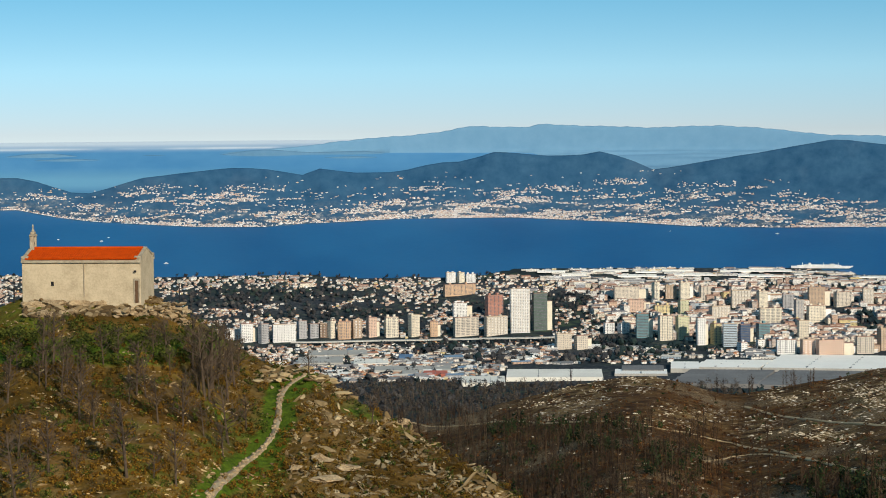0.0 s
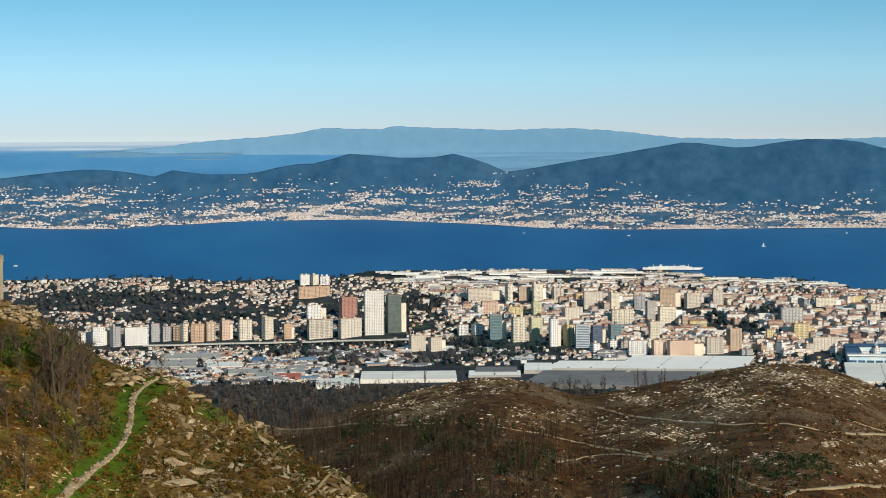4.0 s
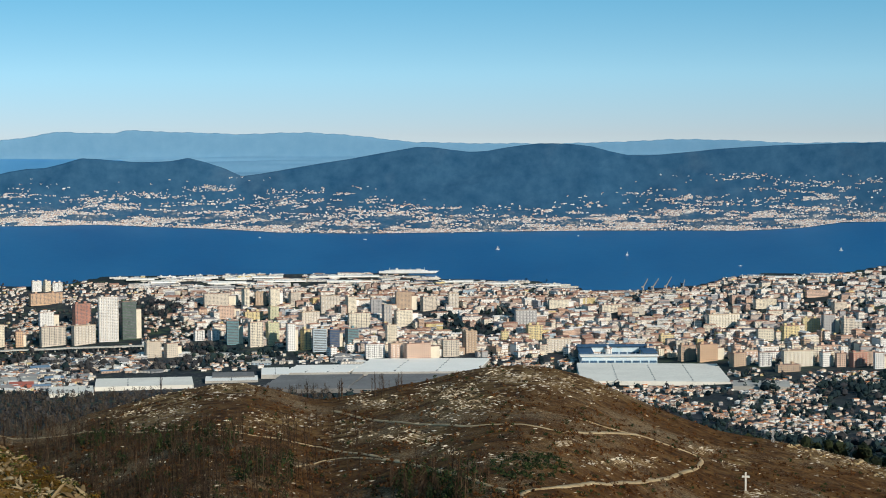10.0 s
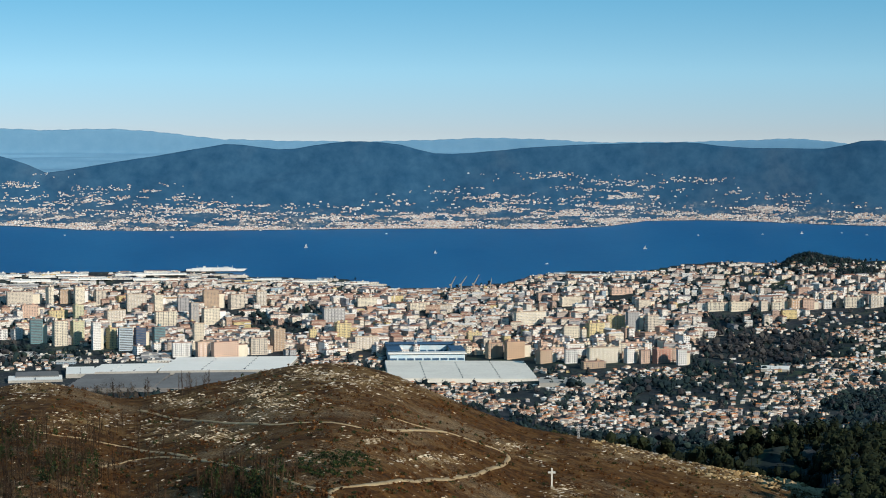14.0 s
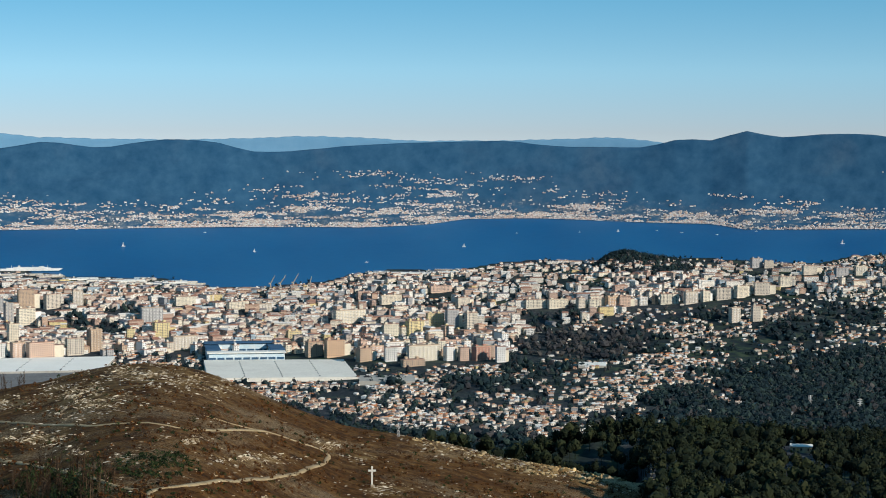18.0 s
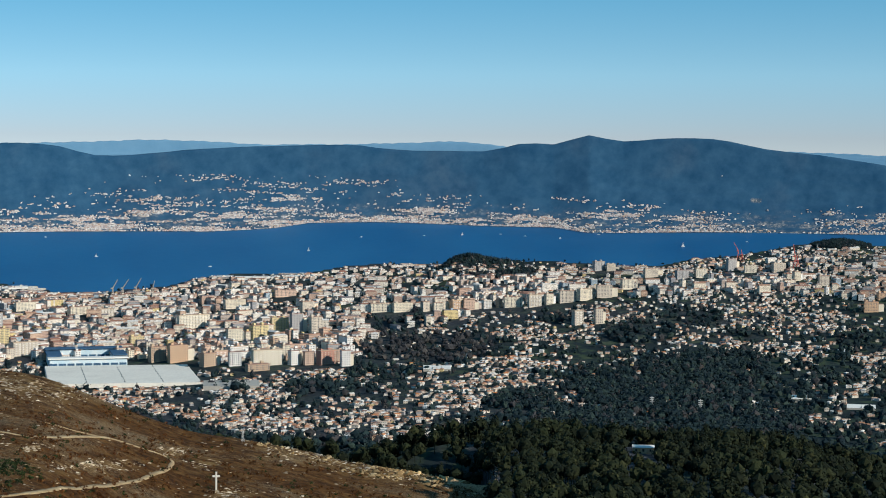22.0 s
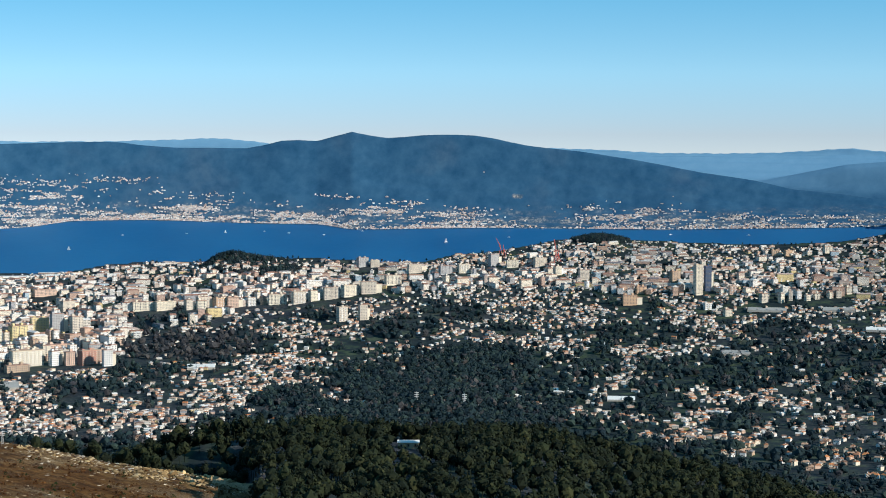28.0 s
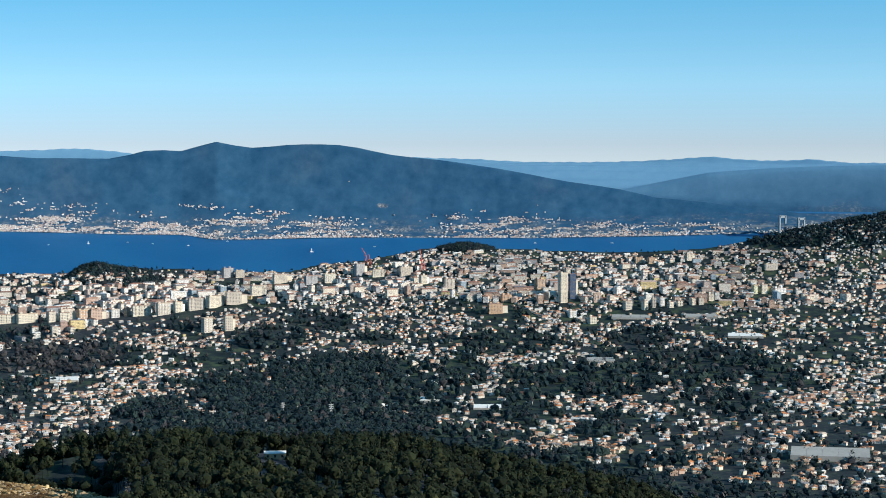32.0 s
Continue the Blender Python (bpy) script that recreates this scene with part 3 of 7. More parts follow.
def houses(az, r, w, d, h, turn, pitched, rise=0.22):
    """Stacked arrays for many houses: walls with window coordinates, and pitched or flat roofs."""
    n = len(az)
    v = BOX[None] * np.stack([w / 2, d / 2, h], -1)[:, None, :]
    u = np.zeros((n, 8, 3, 2))
    for k in range(4):
        wide = (w, d, w, d)[k] / 2.6
        shift = rng.random(n)
        for t, tri in ((2 * k, ((0, 0), (1, 0), (1, 1))), (2 * k + 1, ((0, 0), (1, 1), (0, 1)))):
            for c, (a, b) in enumerate(tri):
                u[:, t, c, 0], u[:, t, c, 1] = a * np.round(wide) + 0.0 * shift, b * np.round(h / 3.0)
    out = [(place(v, az, r, turn), WALLS, np.zeros(8, int), u)]
    o = np.where(pitched, 0.5, 0.15)
    rv = np.zeros((n, 6, 3))
    for i, (a, b) in enumerate(((-1, -1), (1, -1), (1, 1), (-1, 1))):
        rv[:, i] = np.stack([a * (w / 2 + o), b * (d / 2 + o), h], -1)
    top = h + np.where(pitched, rise * d, 0.0)
    ridge = np.maximum(w / 2 - np.where(rng.random(n) < 0.5, d / 2, 0.0), 0.3)
    for i, sgn in ((4, -1), (5, 1)):
        rv[:, i] = np.stack([sgn * ridge, np.zeros(n), top], -1)
    p = np.flatnonzero(pitched)
    q = np.flatnonzero(~pitched)
    if len(p):
        out.append((place(rv[p], az[p], r[p], turn[p]), ROOF, np.ones(8, int), None))
    if len(q):
        fv = BOX[None] * np.stack([w[q] / 2 + 0.2, d[q] / 2 + 0.2, np.full(len(q), 1.1)], -1)[:, None, :]
        fv[..., 2] += h[q][:, None]
        out.append((place(fv, az[q], r[q], turn[q]), FLAT, np.ones(10, int), None))
        sv = BOX[None] * np.array([2.2, 2.2, 3.0])
        sv = sv + np.stack([(rng.random(len(q)) - 0.5) * w[q] * 0.5, np.zeros(len(q)), h[q] + 1.0], -1)[:, None, :]
        out.append((place(sv, az[q], r[q], turn[q]), FLAT, np.zeros(10, int), None))
    return out


def wall_paint(nt):
    """A painted wall whose colour changes from house to house."""
    isl = nt.nodes.new("ShaderNodeNewGeometry").outputs["Random Per Island"]
    col = ramp(nt, isl, [(0.0, (0.85, 0.80, 0.73)), (0.24, (0.80, 0.72, 0.60)), (0.36, (0.56, 0.47, 0.41)), (0.44, (0.86, 0.83, 0.79)), (0.62, (0.52, 0.37, 0.30)),
                         (0.70, (0.40, 0.40, 0.42)), (0.76, (0.80, 0.73, 0.64)), (0.89, (0.64, 0.45, 0.34)), (0.95, (0.72, 0.58, 0.30)), (0.98, (0.42, 0.52, 0.60))], True)
    return mix(nt, 0.5, col, ramp(nt, noise_at(nt, 0.5), [(0.3, (0.62, 0.60, 0.57)), (0.7, (1, 1, 1))]), "MULTIPLY")


def windowed_material(name, dark=(0.045, 0.05, 0.06), across=(0.28, 0.72), up=(0.30, 0.78)):
    m, nt, b = material(name, 0.85, 0.0, 0.2)
    uv = nt.nodes.new("ShaderNodeUVMap")
    sep = nt.nodes.new("ShaderNodeSeparateXYZ")
    nt.links.new(uv.outputs[0], sep.inputs[0])
    inside = 1.0
    for axis, lo, hi in (("X", *across), ("Y", *up)):
        f = calc(nt, "FRACT", sep.outputs[axis])
        inside = calc(nt, "MULTIPLY", inside, calc(nt, "MULTIPLY", calc(nt, "GREATER_THAN", f, lo), calc(nt, "LESS_THAN", f, hi)))
    nt.links.new(mix(nt, inside, wall_paint(nt), dark), b.inputs["Base Color"])
    return m


def roof_material(name, stops):
    m, nt, b = material(name, 0.9, 0.0, 0.15)
    isl = nt.nodes.new("ShaderNodeNewGeometry").outputs["Random Per Island"]
    col = ramp(nt, isl, stops, True)
    nt.links.new(mix(nt, 0.6, col, ramp(nt, noise_at(nt, 0.8), [(0.3, (0.55, 0.53, 0.5)), (0.7, (1, 1, 1))]), "MULTIPLY"), b.inputs["Base Color"])
    return m


town_wall = windowed_material("painted_town_wall")
house_wall = windowed_material("painted_house_wall", (0.10, 0.09, 0.085), (0.36, 0.62), (0.32, 0.70))
# haze painted into the far towns: whiter walls, duller roofs
far_wall = roof_material("hazed_white_far_wall", [(0.0, (0.80, 0.80, 0.81)), (0.30, (0.52, 0.50, 0.51)), (0.46, (0.90, 0.89, 0.88)), (0.74, (0.74, 0.57, 0.46)), (0.88, (0.30, 0.33, 0.39))])
far_roof = roof_material("haze_muted_far_roof", [(0.0, (0.46, 0.27, 0.20)), (0.3, (0.58, 0.46, 0.42)), (0.5, (0.22, 0.23, 0.28)), (0.68, (0.62, 0.38, 0.26)), (0.8, (0.82, 0.79, 0.77))])
tile_roof = roof_material("clay_tile_roof", [(0.0, (0.50, 0.25, 0.15)), (0.22, (0.58, 0.40, 0.30)), (0.40, (0.24, 0.14, 0.11)), (0.54, (0.66, 0.53, 0.43)), (0.66, (0.19, 0.19, 0.21)), (0.76, (0.86, 0.83, 0.79)), (0.94, (0.66, 0.25, 0.10))])
block_roof = roof_material("brown_and_pale_roof", [(0.0, (0.36, 0.19, 0.14)), (0.24, (0.56, 0.42, 0.36)), (0.40, (0.46, 0.27, 0.19)), (0.56, (0.20, 0.19, 0.21)), (0.72, (0.30, 0.17, 0.13)), (0.84, (0.80, 0.77, 0.73))])

# ---- foliage and stones as joined stuff ----
ICO = {}


def ico(level=1):
    if level not in ICO:
        bm = bmesh.new()
        bmesh.ops.create_icosphere(bm, subdivisions=level, radius=1.0)
        bm.verts.ensure_lookup_table()
        v = np.array([x.co[:] for x in bm.verts])
        f = np.array([[x.index for x in p.verts] for p in bm.faces])
        bm.free()
        ICO[level] = v, f
    return ICO[level]


def lumps(az, r, size, lift, squash=1.0, rough=0.28, level=1):
    """Rough lumps (crowns, shrubs, stones) of a true size, set on the ground."""
    v, f = ico(level)
    n = len(az)
    local = v[None] * (1 + rough * (rng.random((n, len(v), 1)) * 2 - 1)) * (size[:, None, None] * np.stack(
        [0.8 + 0.4 * rng.random(n), 0.8 + 0.4 * rng.random(n), np.full(n, squash)], -1)[:, None, :])
    local[..., 2] += lift[:, None]
    return place(local, az, r, 360 * rng.random(n), 0.0), f, np.zeros(len(f), int), None


def rock_shape(seed, cuts=11, level=2):
    """A stone with broken faces: a ball cut by planes."""
    r2 = np.random.default_rng(seed)
    v, f = ico(level)
    v = v * np.array([1.0, 0.85, 0.75])
    for k in range(cuts):
        d = r2.normal(size=3)
        d /= np.linalg.norm(d)
        v = v - np.maximum(v @ d - (0.38 + 0.3 * r2.random()), 0)[:, None] * d[None]
    v = v + 0.03 * r2.normal(size=v.shape)
    return v / np.abs(v).max(), f


def rocks(az, r, size, squash=0.6, stretch=1.0, turn=None, level=2, tilt=0.25):
    """Broken stones of a true size, bedded in the ground."""
    out, n = [], len(az)
    kind, way = rng.integers(0, 7, n), 360 * rng.random(n) if turn is None else turn
    for k in range(7):
        s = kind == k
        v, f = rock_shape(100 + k, level=level)
        local = v[None] * (size[s][:, None] * np.stack([stretch * (0.8 + 0.5 * rng.random(s.sum())), 0.7 + 0.5 * rng.random(s.sum()), squash * (0.6 + 0.8 * rng.random(s.sum()))], -1))[:, None, :]
        local[..., 2] += tilt * rng.normal(size=s.sum())[:, None] * local[..., 0] + 0.08 * size[s][:, None]
        out.append((place(local, az[s], r[s], way[s], 0.0), f, np.zeros(len(f), int), None))
    return out


def leaves(az, r, centre, radius, count, leaf):
    """Leaf clusters: small bent flakes spread over a crown."""
    n = len(az)
    d = rng.normal(size=(n, count, 3))
    d /= np.linalg.norm(d, axis=-1, keepdims=True)
    c = d * radius[:, None, :] * (0.62 + 0.43 * rng.random((n, count, 1))) + centre[:, None, :]
    a = rng.normal(size=(n, count, 3))
    a -= d * (a * d).sum(-1, keepdims=True) * 0.6
    a /= np.linalg.norm(a, axis=-1, keepdims=True)
    b = np.cross(d + 0.35 * rng.normal(size=d.shape), a)
    b /= np.linalg.norm(b, axis=-1, keepdims=True)
    s = (leaf * (0.6 + 0.8 * rng.random((n, count))))[..., None]
    q = np.stack([c - a * s, c - b * s * 0.7, c + a * s, c + b * s * 0.7], 2).reshape(n, count * 4, 3)
    f = (np.array([[0, 1, 2], [0, 2, 3]])[None] + 4 * np.arange(count)[:, None, None]).reshape(-1, 3)
    return place(q, az, r, np.zeros(n), 0.0), f, np.zeros(len(f), int), None


def trunks(az, r, h, w, lean=0.06, lift=0.0):
    n = len(az)
    a = np.radians([90, 210, 330])
    ring = np.stack([np.cos(a), np.sin(a), np.zeros(3)], -1)
    local = np.zeros((n, 6, 3))
    tip = np.stack([lean * h * rng.normal(size=n), lean * h * rng.normal(size=n), h], -1)
    local[:, :3] = ring[None] * w[:, None, None] - np.array([0, 0, 0.5]) + lift
    local[:, 3:] = ring[None] * w[:, None, None] * 0.45 + tip[:, None, :]
    f = np.array([[0, 1, 4], [0, 4, 3], [1, 2, 5], [1, 5, 4], [2, 0, 3], [2, 3, 5]])
    return place(local, az, r, 360 * rng.random(n), 0.0), f, np.zeros(6, int), None


def twigs(az, r, h, count, spread=0.35):
    """Bare branches: thin slivers that rise from the stem."""
    n = len(az)
    t = 0.3 + 0.65 * rng.random((n, count))
    ang = 2 * np.pi * rng.random((n, count))
    out = spread * h[:, None] * (1.15 - t) * (0.5 + rng.random((n, count)))
    foot = np.stack([np.zeros((n, count)), np.zeros((n, count)), t * h[:, None]], -1)
    tip = foot + np.stack([np.cos(ang) * out, np.sin(ang) * out, out * (0.7 + 0.7 * rng.random((n, count)))], -1)
    side = np.stack([-np.sin(ang), np.cos(ang), np.zeros((n, count))], -1) * (0.012 * h[:, None, None])
    up = np.zeros_like(foot)
    up[..., 2] = 0.02 * h[:, None]
    q = np.stack([foot - side, foot + side, tip, foot + up], 2).reshape(n, count * 4, 3)
    f = (np.array([[0, 1, 2], [1, 3, 2], [3, 0, 2]])[None] + 4 * np.arange(count)[:, None, None]).reshape(-1, 3)
    return place(q, az, r, np.zeros(n), 0.0), f, np.zeros(len(f), int), None


def leafy_material(name, stops):
    m, nt, b = material(name, 0.85, 0.0, 0.15)
    isl = nt.nodes.new("ShaderNodeNewGeometry").outputs["Random Per Island"]
    col = ramp(nt, isl, stops)
    big = ramp(nt, noise_at(nt, 0.03), [(0.35, (0.62, 0.66, 0.7)), (0.65, (1.15, 1.1, 0.95))])
    nt.links.new(mix(nt, 1.0, col, big, "MULTIPLY"), b.inputs["Base Color"])
    return m


pine_leaf = leafy_material("pine_needles", [(0.0, (0.0075, 0.0120, 0.007)), (0.5, (0.0145, 0.021, 0.0105)), (0.85, (0.023, 0.031, 0.014)), (1.0, (0.038, 0.042, 0.018))])
# basin foliage is tinted blue, haze put into the leaf colour
hazy_garden_leaf = leafy_material("garden_trees", [(0.0, (0.010, 0.022, 0.031)), (0.6, (0.017, 0.034, 0.042)), (1.0, (0.036, 0.058, 0.052))])
bare_wood = leafy_material("bare_twigs", [(0.0, (0.038, 0.029, 0.024)), (0.6, (0.082, 0.064, 0.052)), (1.0, (0.16, 0.128, 0.10))])
shrub_leaf = leafy_material("gorse_and_broom", [(0.0, (0.022, 0.028, 0.005)), (0.5, (0.06, 0.075, 0.010)), (1.0, (0.12, 0.125, 0.020))])
fern_leaf = leafy_material("dry_bracken", [(0.0, (0.065, 0.028, 0.003)), (0.5, (0.15, 0.070, 0.008)), (1.0, (0.23, 0.14, 0.018))])
rubble_stone = leafy_material("ochre_rubble", [(0.0, (0.09, 0.055, 0.025)), (0.5, (0.20, 0.135, 0.07)), (1.0, (0.40, 0.30, 0.18))])
twig_and_haze_grey = leafy_material("grey_leafless_and_hazed_crowns", [(0.0, (0.034, 0.036, 0.044)), (0.6, (0.056, 0.056, 0.064)), (1.0, (0.085, 0.080, 0.082))])
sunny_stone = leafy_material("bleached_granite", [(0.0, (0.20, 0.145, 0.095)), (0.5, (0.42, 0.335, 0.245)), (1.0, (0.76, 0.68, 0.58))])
burnt_twig = leafy_material("burnt_twigs", [(0.0, (0.022, 0.013, 0.009)), (0.6, (0.050, 0.030, 0.019)), (1.0, (0.10, 0.066, 0.042))])
pale_stone = leafy_material("pale_granite", [(0.0, (0.13, 0.080, 0.036)), (0.5, (0.32, 0.215, 0.105)), (1.0, (0.60, 0.45, 0.26))])
boulder_stone = plain("lichened_granite", (0.47, 0.345, 0.20), (0.17, 0.112, 0.058), 0.9, 0.95, fine=7.0, relief=0.6)
bark = plain("grey_bark", (0.105, 0.072, 0.046), (0.040, 0.027, 0.018), 3.0, 0.95)

# ---- the chapel on its knoll ----
plaster = plain("weathered_plaster", (0.56, 0.455, 0.305), (0.40, 0.315, 0.205), 0.7, 0.9, fine=9.0)
granite = plain("cut_granite", (0.45, 0.38, 0.27), (0.25, 0.20, 0.14), 2.0, 0.9)
clay = plain("red_clay_tile", (0.58, 0.072, 0.004), (0.44, 0.050, 0.003), 1.5, 1.0)
clay.node_tree.nodes["Principled BSDF"].inputs["Specular IOR Level"].default_value = 0.05
door_wood = plain("dark_door_wood", (0.13, 0.07, 0.035), None, 3.0, 0.7)
black_iron = plain("black_iron", (0.02, 0.02, 0.022), (0.035, 0.03, 0.03), 3.0, 0.5, 0.6)
lamp_glass = plain("milky_lamp_glass", (0.55, 0.55, 0.5), None, 3.0, 0.3)

CH_AZ, CH_R = -10.22, 199.0


def chapel():
    ob, _ = thing("chapel", CH_AZ + 0.15, CH_R, -15.0, -0.1, label="small plastered stone chapel with a red tiled roof", category="chapel")
    L, Wd, H, RISE = 11.7, 5.6, 3.7, 0.85
    a, c = L / 2, Wd / 2
    bm = bmesh.new()
    box(bm, 0, -c + 0.3, -1.6, L, 0.6, H + 1.6, 0.03)
    part("front_wall", bm, plaster, ob)
    bm = bmesh.new()
    box(bm, 0, c - 0.3, -1.6, L, 0.6, H + 1.6, 0.03)
    part("back_wall", bm, plaster, ob)
    for sgn, nm in ((-1, "west_gable"), (1, "east_gable")):
        bm = bmesh.new()
        x0, x1 = sgn * a - 0.3 * sgn - 0.29, sgn * a - 0.3 * sgn + 0.29
        prof = [(-c + 0.601, -1.6), (c - 0.601, -1.6), (c - 0.601, H), (c - 0.05, H), (0, H + RISE + 0.1), (-c + 0.05, H), (-c + 0.601, H)]
        v0 = [bm.verts.new((x0, y, z)) for y, z in prof]
        v1 = [bm.verts.new((x1, y, z)) for y, z in prof]
        bm.faces.new(v0[::-1])
        bm.faces.new(v1)
        for i in range(len(prof)):
            j = (i + 1) % len(prof)
            bm.faces.new((v0[i], v0[j], v1[j], v1[i]))
        bmesh.ops.recalc_face_normals(bm, faces=bm.faces)
        part(nm, bm, plaster, ob)
    slope = math.hypot(c + 0.12, RISE)
    tilt = math.degrees(math.atan2(RISE, c + 0.12))
    for sgn in (-1, 1):
        bm = bmesh.new()
        m = pose(0, sgn * (c + 0.12) / 2, H + RISE / 2 + 0.16, -sgn * tilt, 0, 0)
        bmesh.ops.create_cube(bm, size=1, matrix=m @ Matrix.Diagonal((L - 0.7, slope, 0.10, 1)))
        roof = part("roof_slope", bm, clay, ob)
        tile = bpy.data.meshes.new("roof_tile")
        bm = bmesh.new()
        bmesh.ops.create_cone(bm, segments=6, radius1=0.085, radius2=0.075, depth=slope, cap_ends=True, matrix=pose(0, 0, 0, 90, 0, 0))
        bm.to_mesh(tile)
        bm.free()
        tile.materials.append(clay)
        for i in range(46):
            t = new("roof_tile", tile)
            t.parent = roof
            t.matrix_local = m @ pose(-(L - 0.9) / 2 + i * (L - 0.9) / 45, 0, 0.055 + 0.008 * math.sin(i * 2.7))
    bm = bmesh.new()
    rod(bm, (-(L - 0.7) / 2, 0, H + RISE + 0.24), ((L - 0.7) / 2, 0, H + RISE + 0.24), 0.12, 0.12, 8)
    part("ridge_tiles", bm, clay, ob)
    for sgn in (-1, 1):
        bm = bmesh.new()
        box(bm, 0, sgn * (c + 0.08), H - 0.22, L + 0.1, 0.26, 0.26, 0.03)
        part("cornice", bm, granite, ob, "pale granite cornice under the eaves")
    for ex in (-1, 1):
        for sy in (-1, 1):
            bm = bmesh.new()
            m = pose(ex * (a - 0.17), sy * c / 2, H + RISE / 2 + 0.22, -sy * tilt, 0, 0)
            bmesh.ops.create_cube(bm, size=1, matrix=m @ Matrix.Diagonal((0.34, slope + 0.1, 0.22, 1)))
            bmesh.ops.bevel(bm, geom=list(bm.edges), offset=0.03, segments=1, affect="EDGES")
            part("coping", bm, granite, ob)
        for sy in (-1, 1):
            bm = bmesh.new()
            box(bm, ex * (a - 0.26), sy * (c - 0.2), H + 0.02, 0.66, 0.5, 0.42, 0.04)
            part("kneeler", bm, granite, ob)
    bm = bmesh.new()
    for sy in (-0.42, 0.42):
        box(bm, -a + 0.35, sy, H + RISE - 0.15, 0.40, 0.36, 1.55, 0.04)
    box(bm, -a + 0.35, 0, H + RISE + 1.38, 0.48, 1.36, 0.2, 0.04)
    box(bm, -a + 0.35, 0, H + RISE + 1.58, 0.36, 0.8, 0.28, 0.06)
    box(bm, -a + 0.35, 0, H + RISE + 1.86, 0.24, 0.3, 0.2, 0.06)
    belfry = part("bell_gable", bm, granite, ob, "small granite bell gable")
    bm = bmesh.new()
    box(bm, -a + 0.35, 0, H + RISE + 2.05, 0.1, 0.1, 0.5, 0.01)
    box(bm, -a + 0.35, 0, H + RISE + 2.3, 0.1, 0.38, 0.1, 0.01)
    part("finial_cross", bm, granite, belfry)
    bm = bmesh.new()
    bmesh.ops.create_cone(bm, segments=12, radius1=0.2, radius2=0.1, depth=0.34, cap_ends=True, matrix=pose(-a + 0.35, 0, H + RISE + 0.78))
    part("bell", bm, black_iron, belfry)
    bm = bmesh.new()
    box(bm, a - 0.40, -c - 0.03, -0.4, 0.32, 0.08, 2.15, 0.02)
    part("side_door", bm, door_wood, ob, "narrow dark wooden side door")
    bm = bmesh.new()
    for dx in (-0.23, 0.23):
        box(bm, a - 0.40 + dx, -c - 0.02, -0.4, 0.12, 0.1, 2.15, 0.02)
    box(bm, a - 0.40, -c - 0.02, 1.76, 0.6, 0.1, 0.2, 0.02)
    part("door_surround", bm, granite, ob)
    bm = bmesh.new()
    box(bm, a - 0.5, -c - 0.16, 2.55, 0.22, 0.26, 0.2, 0.04)
    rod(bm, (a - 0.5, -c, 2.78), (a - 0.5, -c - 0.2, 2.74), 0.02, 0.02)
    part("wall_lamp", bm, black_iron, ob)
    bm = bmesh.new()
    box(bm, -a + 3.0, -c - 0.01, 1.25, 0.28, 0.06, 0.42, 0.02)
    part("slit_window", bm, black_iron, ob)
    bm = bmesh.new()
    box(bm, 0.3, -c - 0.05, 0.2, 0.09, 0.09, H - 0.4, 0.02)
    part("downpipe", bm, granite, ob)


chapel()


def lamp_post(az, r, h, label):
    ob, _ = thing("lamp_post", az, r, 0, -0.1, label=label, category="lamp post", group="lamp posts round the chapel")
    bm = bmesh.new()
    rod(bm, (0, 0, 0), (0, 0, 0.5), 0.10, 0.08, 10)
    part("base", bm, black_iron, ob)
    bm = bmesh.new()
    rod(bm, (0, 0, 0.5), (0, 0, h - 0.5), 0.075, 0.06, 8)
    part("pole", bm, black_iron, ob)
    bm = bmesh.new()
    bmesh.ops.create_cone(bm, segments=6, radius1=0.14, radius2=0.22, depth=0.42, cap_ends=True, matrix=pose(0, 0, h - 0.33))
    lantern = part("lantern", bm, lamp_glass, ob, "milky glass lantern")
    bm = bmesh.new()
    bmesh.ops.create_cone(bm, segments=6, radius1=0.28, radius2=0.04, depth=0.22, cap_ends=True, matrix=pose(0, 0, h - 0.06))
    part("cap", bm, black_iron, lantern)


lamp_post(-12.14, 199.0, 2.9, "black iron lamp post with a small lantern")
lamp_post(-11.90, 205.0, 3.6, "tall black iron lamp post beside the chapel's gable")
lamp_post(-7.54, 197.0, 3.7, "black iron lamp post on the stone platform")


def boulder(az, el, w, h, lo=128.0, hi=206.0, label="large rounded lichened granite boulder in the heath", seed=1, depth=0.8, sink=0.35):
    r = float(seen(az, el, lo, hi)[0])
    ob, _ = thing("boulder", az, r, 0, -sink * h)
    bm = bmesh.new()
    bmesh.ops.create_icosphere(bm, subdivisions=4, radius=1.0)
    r2 = random.Random(seed)
    planes = [(Vector((r2.gauss(0, 1), r2.gauss(0, 1), r2.gauss(0, 1))).normalized(), r2.uniform(0.5, 0.85)) for _ in range(9)]
    for v in bm.verts:
        p = v.co * 1.0
        k = 1 + 0.28 * noise.noise(p * 1.1 + Vector((seed * 3.1, 0, 0))) + 0.12 * noise.noise(p * 3.1 + Vector((0, seed * 1.7, 0)))
        crack = 0.06 * abs(noise.noise(Vector((p.x * 5, p.y * 2, p.z * 5 + seed))))
        for n_, d_ in planes:
            p = p - n_ * max(p.dot(n_) - d_, 0.0)
        v.co = Vector((p.x * w / 2, p.y * w / 2 * depth, (p.z * 0.5 + 0.45) * h)) * (k - crack)
    me = bpy.data.meshes.new("boulder")
    bm.to_mesh(me)
    bm.free()
    me.materials.append(boulder_stone)
    for poly in me.polygons:
        poly.use_smooth = False
    m = ob.matrix_world.copy()
    bpy.data.objects.remove(ob)
    ob = new("boulder", me)
    ob.matrix_world = m
    return tagged(ob, label, "boulder", "boulders on the chapel hill")


